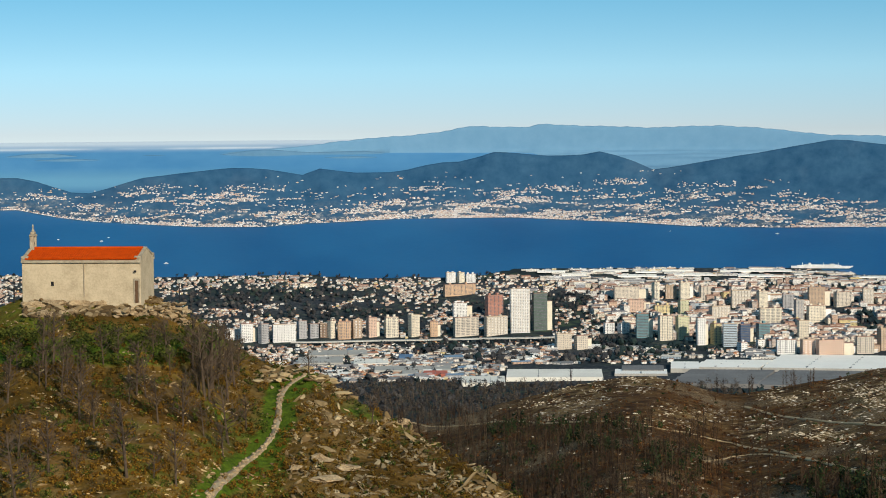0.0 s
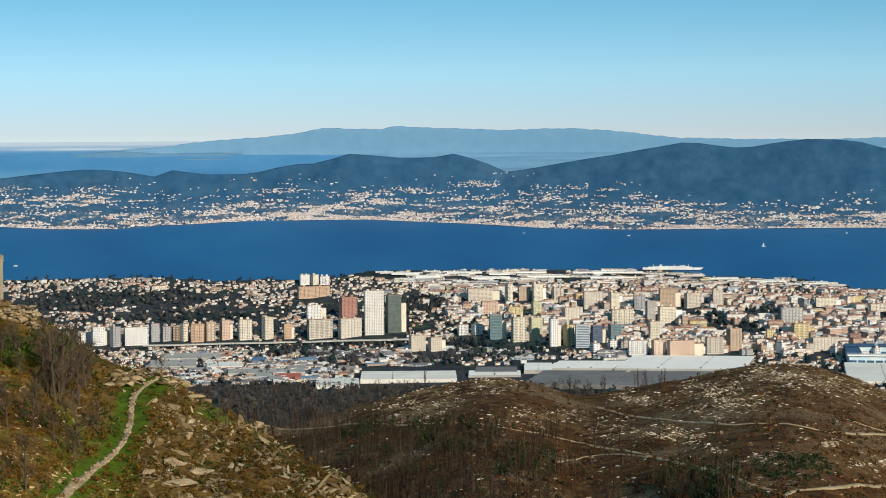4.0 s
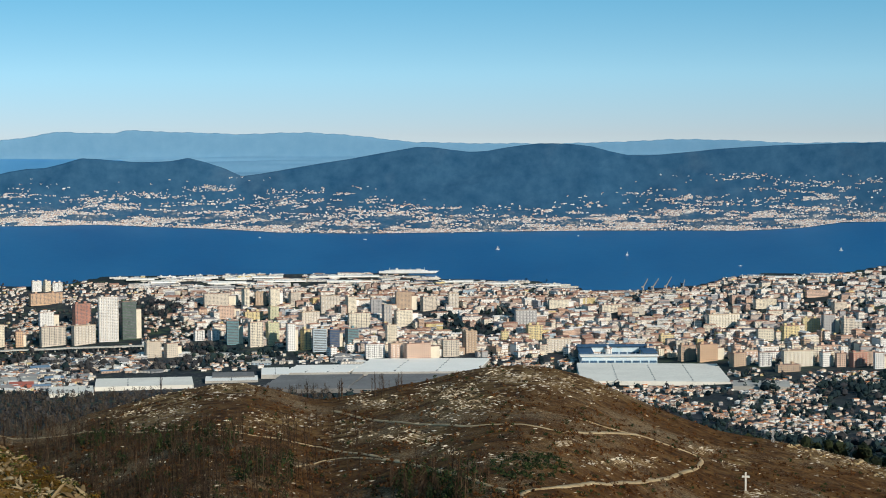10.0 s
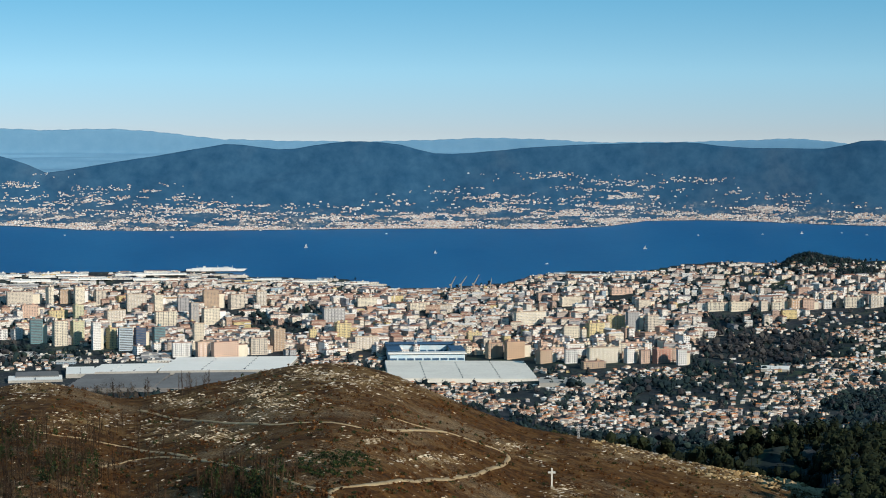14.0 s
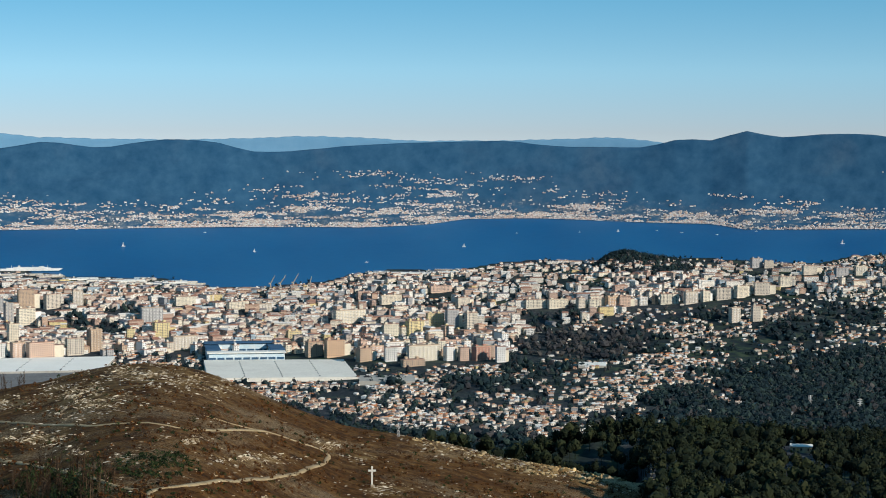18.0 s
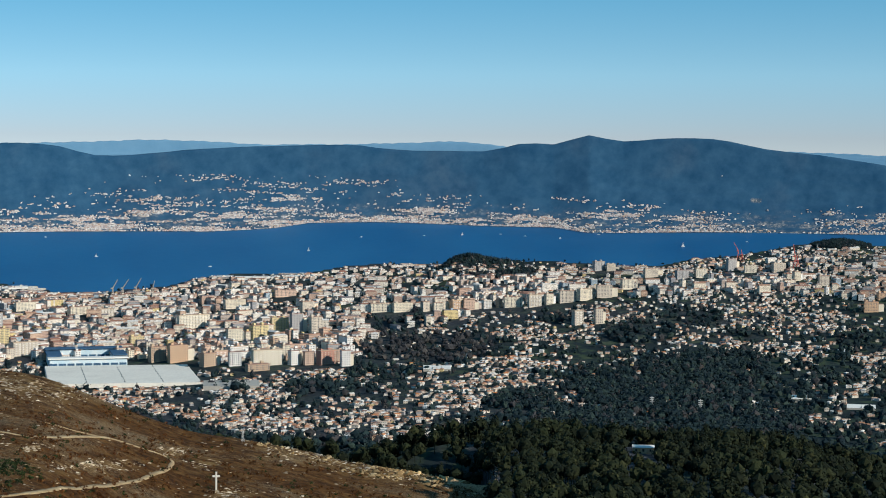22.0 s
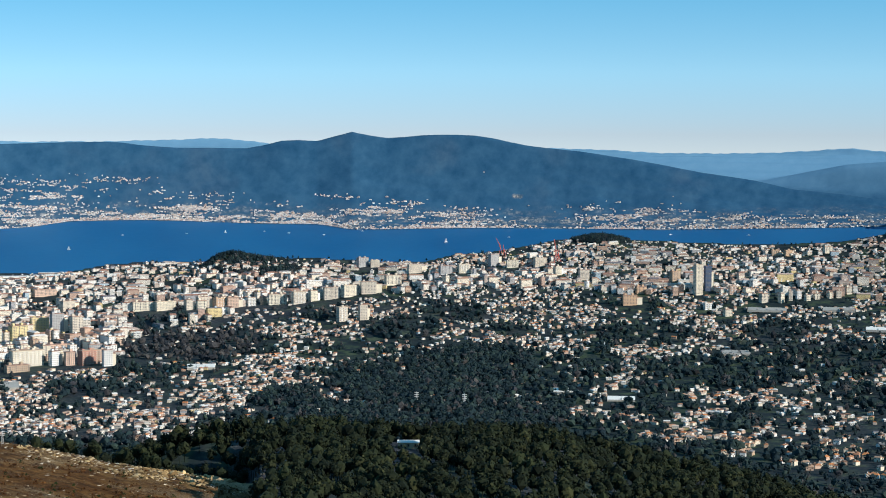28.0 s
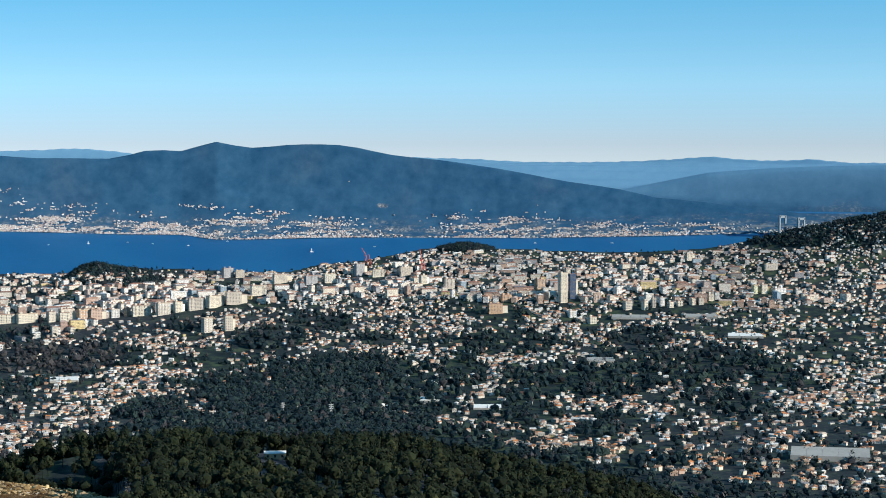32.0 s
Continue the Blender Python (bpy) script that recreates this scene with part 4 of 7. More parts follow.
for i, (az, el, w, h) in enumerate((
        (-11.6, -4.80, 2.4, 0.9), (-11.0, -4.80, 2.8, 0.9), (-10.35, -4.80, 2.4, 0.8), (-9.75, -4.82, 2.6, 0.9), (-11.3, -5.05, 2.2, 0.9), (-10.6, -5.05, 2.0, 0.8), (-2.7, -7.35, 2.6, 0.8),
        (-1.15, -7.95, 2.5, 1.0), (-1.45, -7.80, 1.6, 0.9), (1.75, -9.30, 1.3, 1.1), (-3.2, -8.60, 1.5, 0.8), (-3.6, -9.35, 2.3, 0.8), (-4.3, -9.60, 1.8, 0.7), (-2.9, -9.60, 2.6, 0.7), (-3.4, -9.95, 3.2, 0.7))):
    boulder(az, el, w, h, seed=i + 1)
boulder(28.0, -10.15, 22.0, 9.0, 560, 1005, "weathered pale granite outcrop at the end of the ridge", 31, 0.7, 0.5)
boulder(27.2, -9.95, 16.0, 6.0, 560, 1005, "weathered pale granite outcrop at the end of the ridge", 32, 0.7, 0.5)
boulder(-1.2, -8.35, 12.0, 5.0, 560, 1005, "pale granite outcrop among bare trees in the valley", 33, 0.7, 0.4)


def dry_stone_platform():
    """The rough retaining wall below the chapel, stone by stone."""
    ob, _ = thing("dry_stone_wall", -8.4, 193.0, 0, 0, label="rough dry-stone retaining wall below the chapel", category="wall")
    base = ob.matrix_world.translation.copy()
    inv = ob.matrix_world.inverted()
    meshes = []
    for k in range(6):
        v, f = rock_shape(40 + k, 12, 1)
        meshes.append(mesh_from("stone", v * 0.62, f, (boulder_stone,)))
    for row in range(9):
        az = -9.3 + 0.1 * (row % 2)
        while az < -7.3:
            r = 192.6 + 0.1 * row + 0.6 * math.sin(az * 3) + random.uniform(-.15, .15)
            top = EYE + 198 * math.tan(radians(float(np.interp(az, [-9.9, -8.6, -7.4], [-4.85, -4.72, -4.66]))))
            s = new("stone", random.choice(meshes))
            s.parent = ob
            z = top - 0.2 - row * 0.27 + random.uniform(-.13, .13)
            p = Vector((r * math.sin(radians(az)), r * math.cos(radians(az)), z))
            w = random.uniform(0.3, 0.95)
            s.matrix_local = inv @ Matrix.Translation(p) @ pose(0, 0, 0, random.uniform(-20, 20), random.uniform(-20, 20), -az + random.uniform(-30, 30)) @ Matrix.Diagonal((w * 1.1, 0.8, random.uniform(0.26, 0.55), 1))
            az += math.degrees(w / r) * 1.02


dry_stone_platform()



def along(points, gap, lo, hi):
    """Evenly spaced ground points (heading, range) along a line given by heading and elevation."""
    az, el = np.array(points).T
    r = seen(az, el, lo, hi)
    x, y = r * np.sin(np.radians(az)), r * np.cos(np.radians(az))
    d = np.concatenate([[0], np.cumsum(np.hypot(np.diff(x), np.diff(y)))])
    t = np.arange(0, d[-1], gap)
    k = np.ones(5) / 5
    x, y = np.interp(t, d, x), np.interp(t, d, y)
    if len(x) > 12:
        xs, ys = np.convolve(np.pad(x, 2, "edge"), k, "valid"), np.convolve(np.pad(y, 2, "edge"), k, "valid")
        x, y = xs, ys
    return x, y


def height_xy(x, y):
    return ground_height(np.degrees(np.arctan2(x, y)), np.hypot(x, y))


def strip(name, points, width, mat, lo, hi, label, gap=2.0, lift=0.18):
    x, y = along(points, gap, lo, hi)
    tx, ty = np.gradient(x), np.gradient(y)
    n = np.hypot(tx, ty) + 1e-9
    w = width * (0.85 + 0.3 * rng.random(len(x))) / 2
    rows = []
    for side, drop in ((-1.25, -0.4), (-1, 0.0), (0, 0.05), (1, 0.0), (1.25, -0.4)):
        px, py = x - ty / n * w * side, y + tx / n * w * side
        rows.append(np.stack([px, py, np.maximum(height_xy(px, py), height_xy(x, y) - 0.2) + lift + drop], -1))
    v = np.stack(rows, 1).reshape(-1, 3)
    me = mesh_from(name, v, grid_faces(len(x), 5), (mat,), None, True)
    return tagged(new(name, me), label, "path", kind="structure")


sandy = plain("sandy_track", (0.46, 0.34, 0.19), (0.27, 0.18, 0.09), 0.15, 0.95, fine=9.0)
path_soil = plain("trodden_path", (0.36, 0.29, 0.19), (0.20, 0.15, 0.09), 0.8, 0.95)
stone_path = strip("stone_path", PATH, 0.55, path_soil, 128, 206, "narrow stone-paved path climbing the grassy hill", 0.8, 0.06)


def path_stones():
    x, y = along(PATH, 0.42, 128, 206)
    meshes = []
    for k in range(5):
        bm = bmesh.new()
        bmesh.ops.create_cone(bm, segments=7, radius1=0.5, radius2=0.42, depth=0.3, cap_ends=True)
        for v in bm.verts:
            v.co += Vector((random.uniform(-.1, .1), random.uniform(-.1, .1), random.uniform(-.05, .05)))
        me = bpy.data.meshes.new("paving_stone")
        bm.to_mesh(me)
        bm.free()
        me.materials.append(boulder_stone)
        meshes.append(me)
    for i in range(len(x)):
        for k in range(2):
            ox, oy = random.uniform(-.27, .27), random.uniform(-.25, .25)
            px, py = x[i] + ox, y[i] + oy
            s = new("paving_stone", random.choice(meshes))
            s.parent = stone_path
            s.matrix_world = pose(px, py, float(height_xy(px, py)) + 0.1, random.uniform(-6, 6), random.uniform(-6, 6), random.uniform(0, 360)) @ Matrix.Diagonal(
                (random.uniform(.22, .46), random.uniform(.2, .4), 0.42, 1))


path_stones()
strip("dirt_track", [(-1.0, -8.3), (1.34, -8.32), (2.88, -8.37), (6.02, -8.5), (6.81, -8.59), (8.09, -8.84), (9.21, -9.07), (11.07, -9.45), (11.55, -9.59), (13.1, -10.08), (13.91, -10.18)],
      1.5, sandy, 480, 1003, "pale sandy track across the brown hillside", 4.0)
strip("dirt_track", [(8.5, -7.86), (9.22, -8.04), (10.83, -8.25), (12.45, -8.35), (15.06, -8.52), (17.09, -8.52), (17.42, -8.57), (18.31, -8.89), (18.97, -9.09),
                     (19.16, -9.25), (19.01, -9.47), (18.15, -9.77), (16.52, -9.96), (15.06, -10.09), (13.91, -10.18), (14.1, -10.7)],
      1.7, sandy, 480, 1003, "pale sandy track with a sharp bend on the brown hillside", 4.0)
strip("dirt_track", [(7.36, -9.43), (8.41, -9.22), (8.97, -9.2), (10.6, -9.3)], 1.2, sandy, 480, 1003, "short pale stony spur of a track", 4.0)
strip("dirt_track", [(15.55, -8.09), (16.2, -8.3), (17.09, -8.52)], 0.9, sandy, 480, 1003, "faint footpath over the brown hill", 4.0)


def stone_cross():
    r = float(seen(20.37, -10.13, 480, 1003)[0])
    ob, _ = thing("stone_cross", 20.37, r, 0, -0.2, label="tall white stone wayside cross on the heath", category="cross")
    white = plain("white_stone", (0.74, 0.71, 0.64), (0.58, 0.55, 0.48), 1.0, 0.85)
    h = r * math.tan(radians(0.59))
    bm = bmesh.new()
    for i in range(3):
        box(bm, 0, 0, i * 0.3, 2.4 - 0.6 * i, 2.4 - 0.6 * i, 0.3, 0.03)
    part("steps", bm, granite, ob)
    bm = bmesh.new()
    box(bm, 0, 0, 0.9, 0.75, 0.75, h - 0.9, 0.06)
    part("shaft", bm, white, ob)
    bm = bmesh.new()
    for sx in (-1, 1):
        box(bm, sx * 0.98, 0, h * 0.74, 1.2, 0.6, 0.8, 0.05)
    part("arms", bm, white, ob)


stone_cross()

# ---- bare trees round the chapel ----


def branch(bm, p, d, length, r, depth):
    q = p + d * length
    rod(bm, p, q, r, r * 0.6, 5 if depth > 1 else 3)
    if depth == 0:
        return
    for i in range(3 if depth > 1 else 4):
        t = random.uniform(0.35, 1.0)
        side = Vector((random.gauss(0, 1), random.gauss(0, 1), random.uniform(0.1, 0.9))).normalized()
        nd = (d * 0.75 + side * 0.75).normalized()
        branch(bm, p + d * length * t, nd, length * random.uniform(0.45, 0.7), r * 0.5, depth - 1)


def bare_tree_meshes(seed):
    random.seed(seed)
    bm = bmesh.new()
    lean = Vector((random.gauss(0, 0.06), random.gauss(0, 0.06), 1)).normalized()
    rod(bm, (0, 0, -0.1), lean * 1.0, 0.022, 0.008, 7)
    trunk = bpy.data.meshes.new("trunk")
    bm.to_mesh(trunk)
    bm.free()
    bm = bmesh.new()
    for i in range(24):
        t = random.uniform(0.25, 1.0)
        a = random.uniform(0, 6.28)
        d = Vector((math.cos(a) * 0.8, math.sin(a) * 0.8, random.uniform(0.3, 1.0))).normalized()
        branch(bm, lean * t * 0.9, d, random.uniform(0.16, 0.34) * (1.2 - 0.6 * t), 0.008, 2)
    limbs = bpy.data.meshes.new("crown")
    bm.to_mesh(limbs)
    bm.free()
    for me in (trunk, limbs):
        me.materials.append(bark)
    return trunk, limbs


variants = [bare_tree_meshes(s) for s in (3, 11, 23, 42, 57)]


def bare_tree(az, el, h, k, lo=128.0, hi=204.0):
    r = float(seen(az, el, lo, hi)[0])
    ob, _ = thing("bare_tree", az, r, random.uniform(0, 360), 0, label="leafless young tree with thin grey branches on the slope", category="tree", group="bare trees on the chapel hill")
    ob.scale = (1.1 * h, 1.1 * h, h)
    for nm, me in zip(("trunk", "crown"), variants[k % 5]):
        p = new(nm, me)
        p.parent = ob


random.seed(5)
TREES = [(-11.4, -6.5, 4.6), (-11.1, -6.5, 4.8), (-12.1, -6.5, 2.6), (-8.3, -6.3, 3.0), (-7.2, -6.75, 5.2), (-6.7, -7.4, 6.2), (-6.85, -7.6, 6.6), (-6.2, -8.85, 5.0),
         (-10.4, -8.1, 5.0), (-10.0, -8.4, 3.5), (-8.8, -7.4, 4.6), (-9.1, -9.7, 6.0), (-12.2, -10.3, 5.2), (-7.5, -8.4, 4.4), (-9.7, -6.5, 3.3), (-9.3, -6.4, 3.0),
         (-7.9, -6.4, 4.0), (-12.4, -7.5, 4.0), (-3.9, -6.95, 2.4), (-2.1, -8.4, 3.2), (-10.9, -7.3, 4.0), (-8.2, -8.2, 3.8), (-6.4, -6.7, 4.6), (-5.9, -6.95, 3.6)]
for i, (az, el, h) in enumerate(TREES):
    bare_tree(az, el, h, i)
for i in range(22):
    bare_tree(random.uniform(-12.8, -5.6), random.uniform(-10.2, -6.9), random.uniform(2.2, 4.6), i + 2)
for i in range(6):
    bare_tree(random.uniform(-7.2, -6.0), random.uniform(-7.7, -7.2), random.uniform(3.6, 5.6), i + 1)

# ---- heath, stones and shrubs on the near hills ----
young_leaf = leafy_material("young_evergreens", [(0.0, (0.010, 0.020, 0.008)), (0.6, (0.022, 0.038, 0.012)), (1.0, (0.045, 0.060, 0.020))])
heather_leaf = leafy_material("winter_heather", [(0.0, (0.040, 0.014, 0.005)), (0.6, (0.095, 0.038, 0.012)), (1.0, (0.17, 0.080, 0.027))])


def scatter(n, a0, a1, e0, e1, lo, hi, keep=None):
    az, el = a0 + (a1 - a0) * rng.random(n), e0 + (e1 - e0) * rng.random(n)
    if keep is not None:
        pick = rng.random(n) < keep(az, el)
        az, el = az[pick], el[pick]
    z = seen(az, el, lo, hi, 150)
    e = np.degrees(np.arctan((ground_height(az, z) - EYE) / z))
    ok = (np.abs(e - el) < 0.25) & (z < hi * 0.995)
    return az[ok], z[ok], el[ok]


def near_path(az, el):
    p = np.array(PATH)
    d = np.full(np.shape(az), 9.0)
    for (a0, e0), (a1, e1) in zip(p[:-1], p[1:]):
        t = np.clip(((az - a0) * (a1 - a0) + (el - e0) * (e1 - e0)) / ((a1 - a0) ** 2 + (e1 - e0) ** 2), 0, 1)
        d = np.minimum(d, np.hypot(az - a0 - t * (a1 - a0), el - e0 - t * (e1 - e0)))
    return d


def hill_stones(az, el):
    d = near_path(az, el)
    right = np.clip((az + 5.0) / 2.0, 0, 1)
    return np.where(d < 0.28, 0.02, 0.35 + 0.45 * right) * np.clip(0.25 + 0.05 * right + 0.9 * patchy(az / 0.5, el / 0.3, 3.0), 0.05, 1)


az, r, el = scatter(30000, -13, 2.4, -10.9, -4.6, 128, 206, hill_stones)
size = (0.09 + 0.30 * rng.random(len(az)) ** 2.8) * np.where(az > -4.4, 1.0 + 0.7 * (rng.random(len(az)) < 0.08), 0.62)
slab = np.where(az > -5.0, -62 + 35 * rng.normal(size=len(az)), 360 * rng.random(len(az)))
join("loose_stones", rocks(az[size > 0.2], r[size > 0.2], size[size > 0.2], 0.6, 2.1, slab[size > 0.2], 2, 0.4) + rocks(az[size <= 0.2], r[size <= 0.2], size[size <= 0.2], 0.6, 2.1, slab[size <= 0.2], 1, 0.4), (pale_stone,), "pale loose granite stones strewn over the chapel hill", "stones")
ledge = scatter(150, -5.3, -3.0, -7.15, -6.72, 128, 206, lambda a, e: np.where(near_path(a, e) < 0.1, 0.0, 1.0))
join("rock_ledge", rocks(ledge[0], ledge[1], 0.2 + 0.6 * rng.random(len(ledge[0])) ** 2, 0.55, 1.7), (pale_stone,), "pale rock ledge where the path tops the hill", "stones")
rubble = scatter(700, -11.9, -7.3, -5.15, -4.62, 150, 206)
size = 0.12 + 0.45 * rng.random(len(rubble[0])) ** 1.8
join("rubble_bank", rocks(rubble[0], rubble[1], size, 0.7, 1.3), (rubble_stone,), "ochre rubble bank under the chapel's walls", "stones")
az, r, el = scatter(3800, -13, 2.4, -10.9, -5.2, 128, 206, lambda a, e: np.where(near_path(a, e) < 0.3, 0.05, np.where(a > -4.6, 0.6, 0.75)))
n = len(az)
rad = np.stack([0.2 + 0.5 * rng.random(n) ** 1.5] * 2 + [0.12 + 0.3 * rng.random(n)], -1)
cen = np.stack([np.zeros(n), np.zeros(n), rad[:, 2] * 0.7], -1)
green = rng.random(n) < np.clip(0.22 + 0.45 * patchy(az / 0.8, el / 0.5, 1.0) + 0.5 * np.clip((el + 6.6) / 0.5, 0, 1), 0.06, 0.9)
join("gorse", [leaves(az[green], r[green], cen[green], rad[green], 44, 0.085)], (shrub_leaf,), "low dark green gorse and broom bushes", "shrubs")
join("bracken", [leaves(az[~green], r[~green], cen[~green], rad[~green], 44, 0.08)], (fern_leaf,), "rust-brown dry bracken tufts", "bracken")
az, r, el = scatter(64, -13, -5.4, -6.65, -5.6, 128, 206)
n = len(az)
rad = np.stack([0.6 + 0.7 * rng.random(n)] * 2 + [0.5 + 0.6 * rng.random(n)], -1)
join("bushes", [leaves(az, r, np.stack([np.zeros(n), np.zeros(n), rad[:, 2] * 0.8], -1), rad * np.array([1.0, 1.0, 0.7]), 150, 0.11)], (shrub_leaf,), "dense green bushes below the chapel", "shrubs")


def brown_stones(az, el):
    fine = np.clip(0.35 + 0.9 * patchy(az / 0.22, el / 0.06, 2.0) + 0.5 * patchy(az / 0.6, el / 0.15, 6.0), 0.02, 1)
    return 0.014 + 0.986 * np.clip(1.15 * rocky(az, el) - 0.12, 0, 1) * fine


az, r, el = scatter(170000, -2, 28.5, -10.9, -6.5, 470, 1004, brown_stones)
size = 0.15 + 0.50 * rng.random(len(az)) ** 2.6
join("heath_stones", rocks(az, r, size, 0.7, 2.1, 14 + 14 * rng.normal(size=len(az)), 1, 0.1), (sunny_stone,), "pale granite stones breaking through the brown heath", "stones")
az, r, el = scatter(14000, -3, 28.5, -10.9, -6.5, 470, 1004, lambda a, e: np.where(np.hypot((a - 14.2) / 1.15, (e + 9.48) / 0.4) < 1, 1.0, np.clip(0.3 + patchy(a / 0.6, e / 0.2, 9.0), 0.1, 1) * (1 - 0.75 * rocky(a, e))))
n = len(az)
rad = np.stack([0.5 + 0.9 * rng.random(n)] * 2 + [0.3 + 0.6 * rng.random(n)], -1)
green = rng.random(n) < np.where(np.hypot((az - 14.2) / 1.15, (el + 9.48) / 0.4) < 1, 0.97, 0.12)
cen = np.stack([np.zeros(n), np.zeros(n), rad[:, 2] * 0.6], -1)
join("heath_gorse", [leaves(az[green], r[green], cen[green], rad[green] * 1.25, 22, 0.36)], (young_leaf,), "dark gorse patches on the brown hill", "shrubs")
join("heath_bracken", [leaves(az[~green], r[~green], cen[~green], rad[~green], 10, 0.42)], (heather_leaf,), "brown heather and bracken on the hill", "heath")


az = 21.5 + 6.7 * rng.random(2600)
el = brown_line(az) - 0.30 * rng.random(2600) ** 1.5 - 0.02
ok = rng.random(2600) < np.clip((az - 22.5) / 4, 0.1, 1) * np.clip(0.4 + patchy(az / 0.4, el / 0.15, 3.0), 0.08, 1)
az, el = az[ok], el[ok]
size = 0.35 + 1.5 * rng.random(len(az)) ** 2.2
join("rocky_rim", rocks(az, seen(az, el, 560, 1004, 200), size, 0.75, 1.3, None, 2, 0.2), (pale_stone,), "broken ochre granite along the end of the ridge", "stones")


def valley_wood(az, el):
    w = np.clip(1.3 - 0.16 * np.clip(az - 2, 0, 9), 0, 1) * (el < np.where(az < 1.2, -7.4, -8.35))
    w = np.maximum(w, np.hypot((az - 8.9) / 1.7, (el + 7.35) / 0.26) < 1)
    w = np.where(np.hypot((az - 3.3) / 1.3, (el + 7.7) / 0.6) < 1, 0.04, w)
    w = np.maximum(w, np.hypot((az - 11.6) / 1.5, (el + 10.1) / 0.55) < 1)
    return w * np.clip(0.6 + 0.6 * patchy(az / 0.6, el / 0.3, 4.0), 0.1, 1)


def inside_any(az, el):
    """Where young evergreens stand among the bare trees."""
    v = np.zeros(np.shape(az), bool)
    for a, e, da, de in ((4.4, -8.75, 1.5, 0.42), (7.12, -9.8, 0.35, 0.45), (11.5, -10.1, 1.45, 0.5), (2.0, -8.6, 0.8, 0.3), (6.6, -9.6, 0.9, 0.5)):
        v |= np.hypot((az - a) / da, (el - e) / de) < 1
    return v


az, r, el = scatter(6000, -4, 15.5, -11.2, -7.0, 470, 1003, valley_wood)
h = 4.5 + 6.0 * rng.random(len(az))
join("bare_wood", [trunks(az, r, h, 0.05 + 0.012 * h), twigs(az, r, h, 13, 0.3)], (burnt_twig,), "dense leafless burnt trees on the valley slope", "bare trees")
az, r, el = scatter(2400, -3, 15.5, -11.2, -8.0, 470, 1003, lambda a, e: np.where(inside_any(a, e), 0.85, 0.25 * valley_wood(a, e) * np.clip(0.3 + patchy(a / 0.5, e / 0.25, 11.0), 0, 1)))
n = len(az)
rad = np.stack([0.9 + 0.9 * rng.random(n)] * 2 + [1.6 + 1.8 * rng.random(n)], -1)
join("young_pines", [leaves(az, r, np.stack([np.zeros(n), np.zeros(n), rad[:, 2]], -1), rad, 40, 0.45)], (young_leaf,), "scattered dark young pines among bare trees", "trees")

# ---- pine forest ----
CLEAR_R = float(seen(32.6, -8.98, 560, 1110)[0])
a0, a1 = 15.5, 50.5
n = 5200
az = a0 + (a1 - a0) * rng.random(n)
r = np.sqrt(540.0 ** 2 + (1230.0 ** 2 - 540.0 ** 2) * rng.random(n))
clearing = (az > 32.1) & (az < 33.15) & (r > CLEAR_R - 110) & (r < CLEAR_R + 10)
behind_ridge = (az > 22) & (az < 29.5) & (r > 1022) & (r < 1180)
ok = ~clearing & ((kind_of_ground(az, r) == 2) | behind_ridge) & ((r > 1090) | (np.degrees(np.arctan((ground_height(az, r) - EYE) / r)) > -13))
az, r = az[ok], r[ok]
n = len(az)
h = 9.0 + 6.0 * rng.random(n)
rad = np.stack([2.5 + 1.9 * rng.random(n)] * 2 + [0.24 * h + rng.random(n)], -1)
cen = np.stack([rng.normal(size=n) * 0.3, rng.normal(size=n) * 0.3, h - rad[:, 2]], -1)
single = np.zeros(n, bool)
single[np.argsort(r)[:70]] = True
rest = ~single
core = lumps(az[rest], r[rest], rad[rest, 0] * 0.80, cen[rest, 2] - 0.4, 1.15, 0.2)
join("pine_forest", [leaves(az[rest], r[rest], cen[rest], rad[rest], 64, 0.72), core, trunks(az[rest], r[rest], h[rest] * 0.8, np.full(rest.sum(), 0.22))], (pine_leaf,),
     "dense dark green pine and eucalyptus forest on the slope", "forest")


def pine_meshes(seed):
    r2 = np.random.default_rng(seed)
    cnt = 150
    d = r2.normal(size=(cnt, 3))
    d /= np.linalg.norm(d, axis=1, keepdims=True)
    c = d * np.array([0.2, 0.2, 0.36]) * (0.6 + 0.45 * r2.random((cnt, 1))) + np.array([0, 0, 0.66])
    a = r2.normal(size=(cnt, 3))
    a /= np.linalg.norm(a, axis=1, keepdims=True)
    b = np.cross(d, a)
    s = 0.035 + 0.035 * r2.random((cnt, 1))
    v = np.stack([c - a * s, c - b * s * 0.7, c + a * s, c + b * s * 0.7], 1).reshape(-1, 3)
    f = (np.array([[0, 1, 2], [0, 2, 3]])[None] + 4 * np.arange(cnt)[:, None, None]).reshape(-1, 3)
    crown = mesh_from("crown", v, f, (pine_leaf,))
    bm = bmesh.new()
    rod(bm, (0, 0, -0.05), (0.01, 0.0, 0.85), 0.016, 0.006, 6)
    trunk = bpy.data.meshes.new("trunk")
    bm.to_mesh(trunk)
    bm.free()
    trunk.materials.append(bark)
    return trunk, crown


pines = [pine_meshes(s) for s in (1, 2, 3, 4)]
for i in np.flatnonzero(single):
    ob, _ = thing("pine_tree", float(az[i]), float(r[i]), float(rng.random() * 360), 0, label="dark green forest pine with a dense crown", category="tree", group="pines at the forest's near edge")
    ob.scale = (float(h[i]),) * 3
    for nm, me in zip(("trunk", "crown"), pines[i % 4]):
        p = new(nm, me)
        p.parent = ob


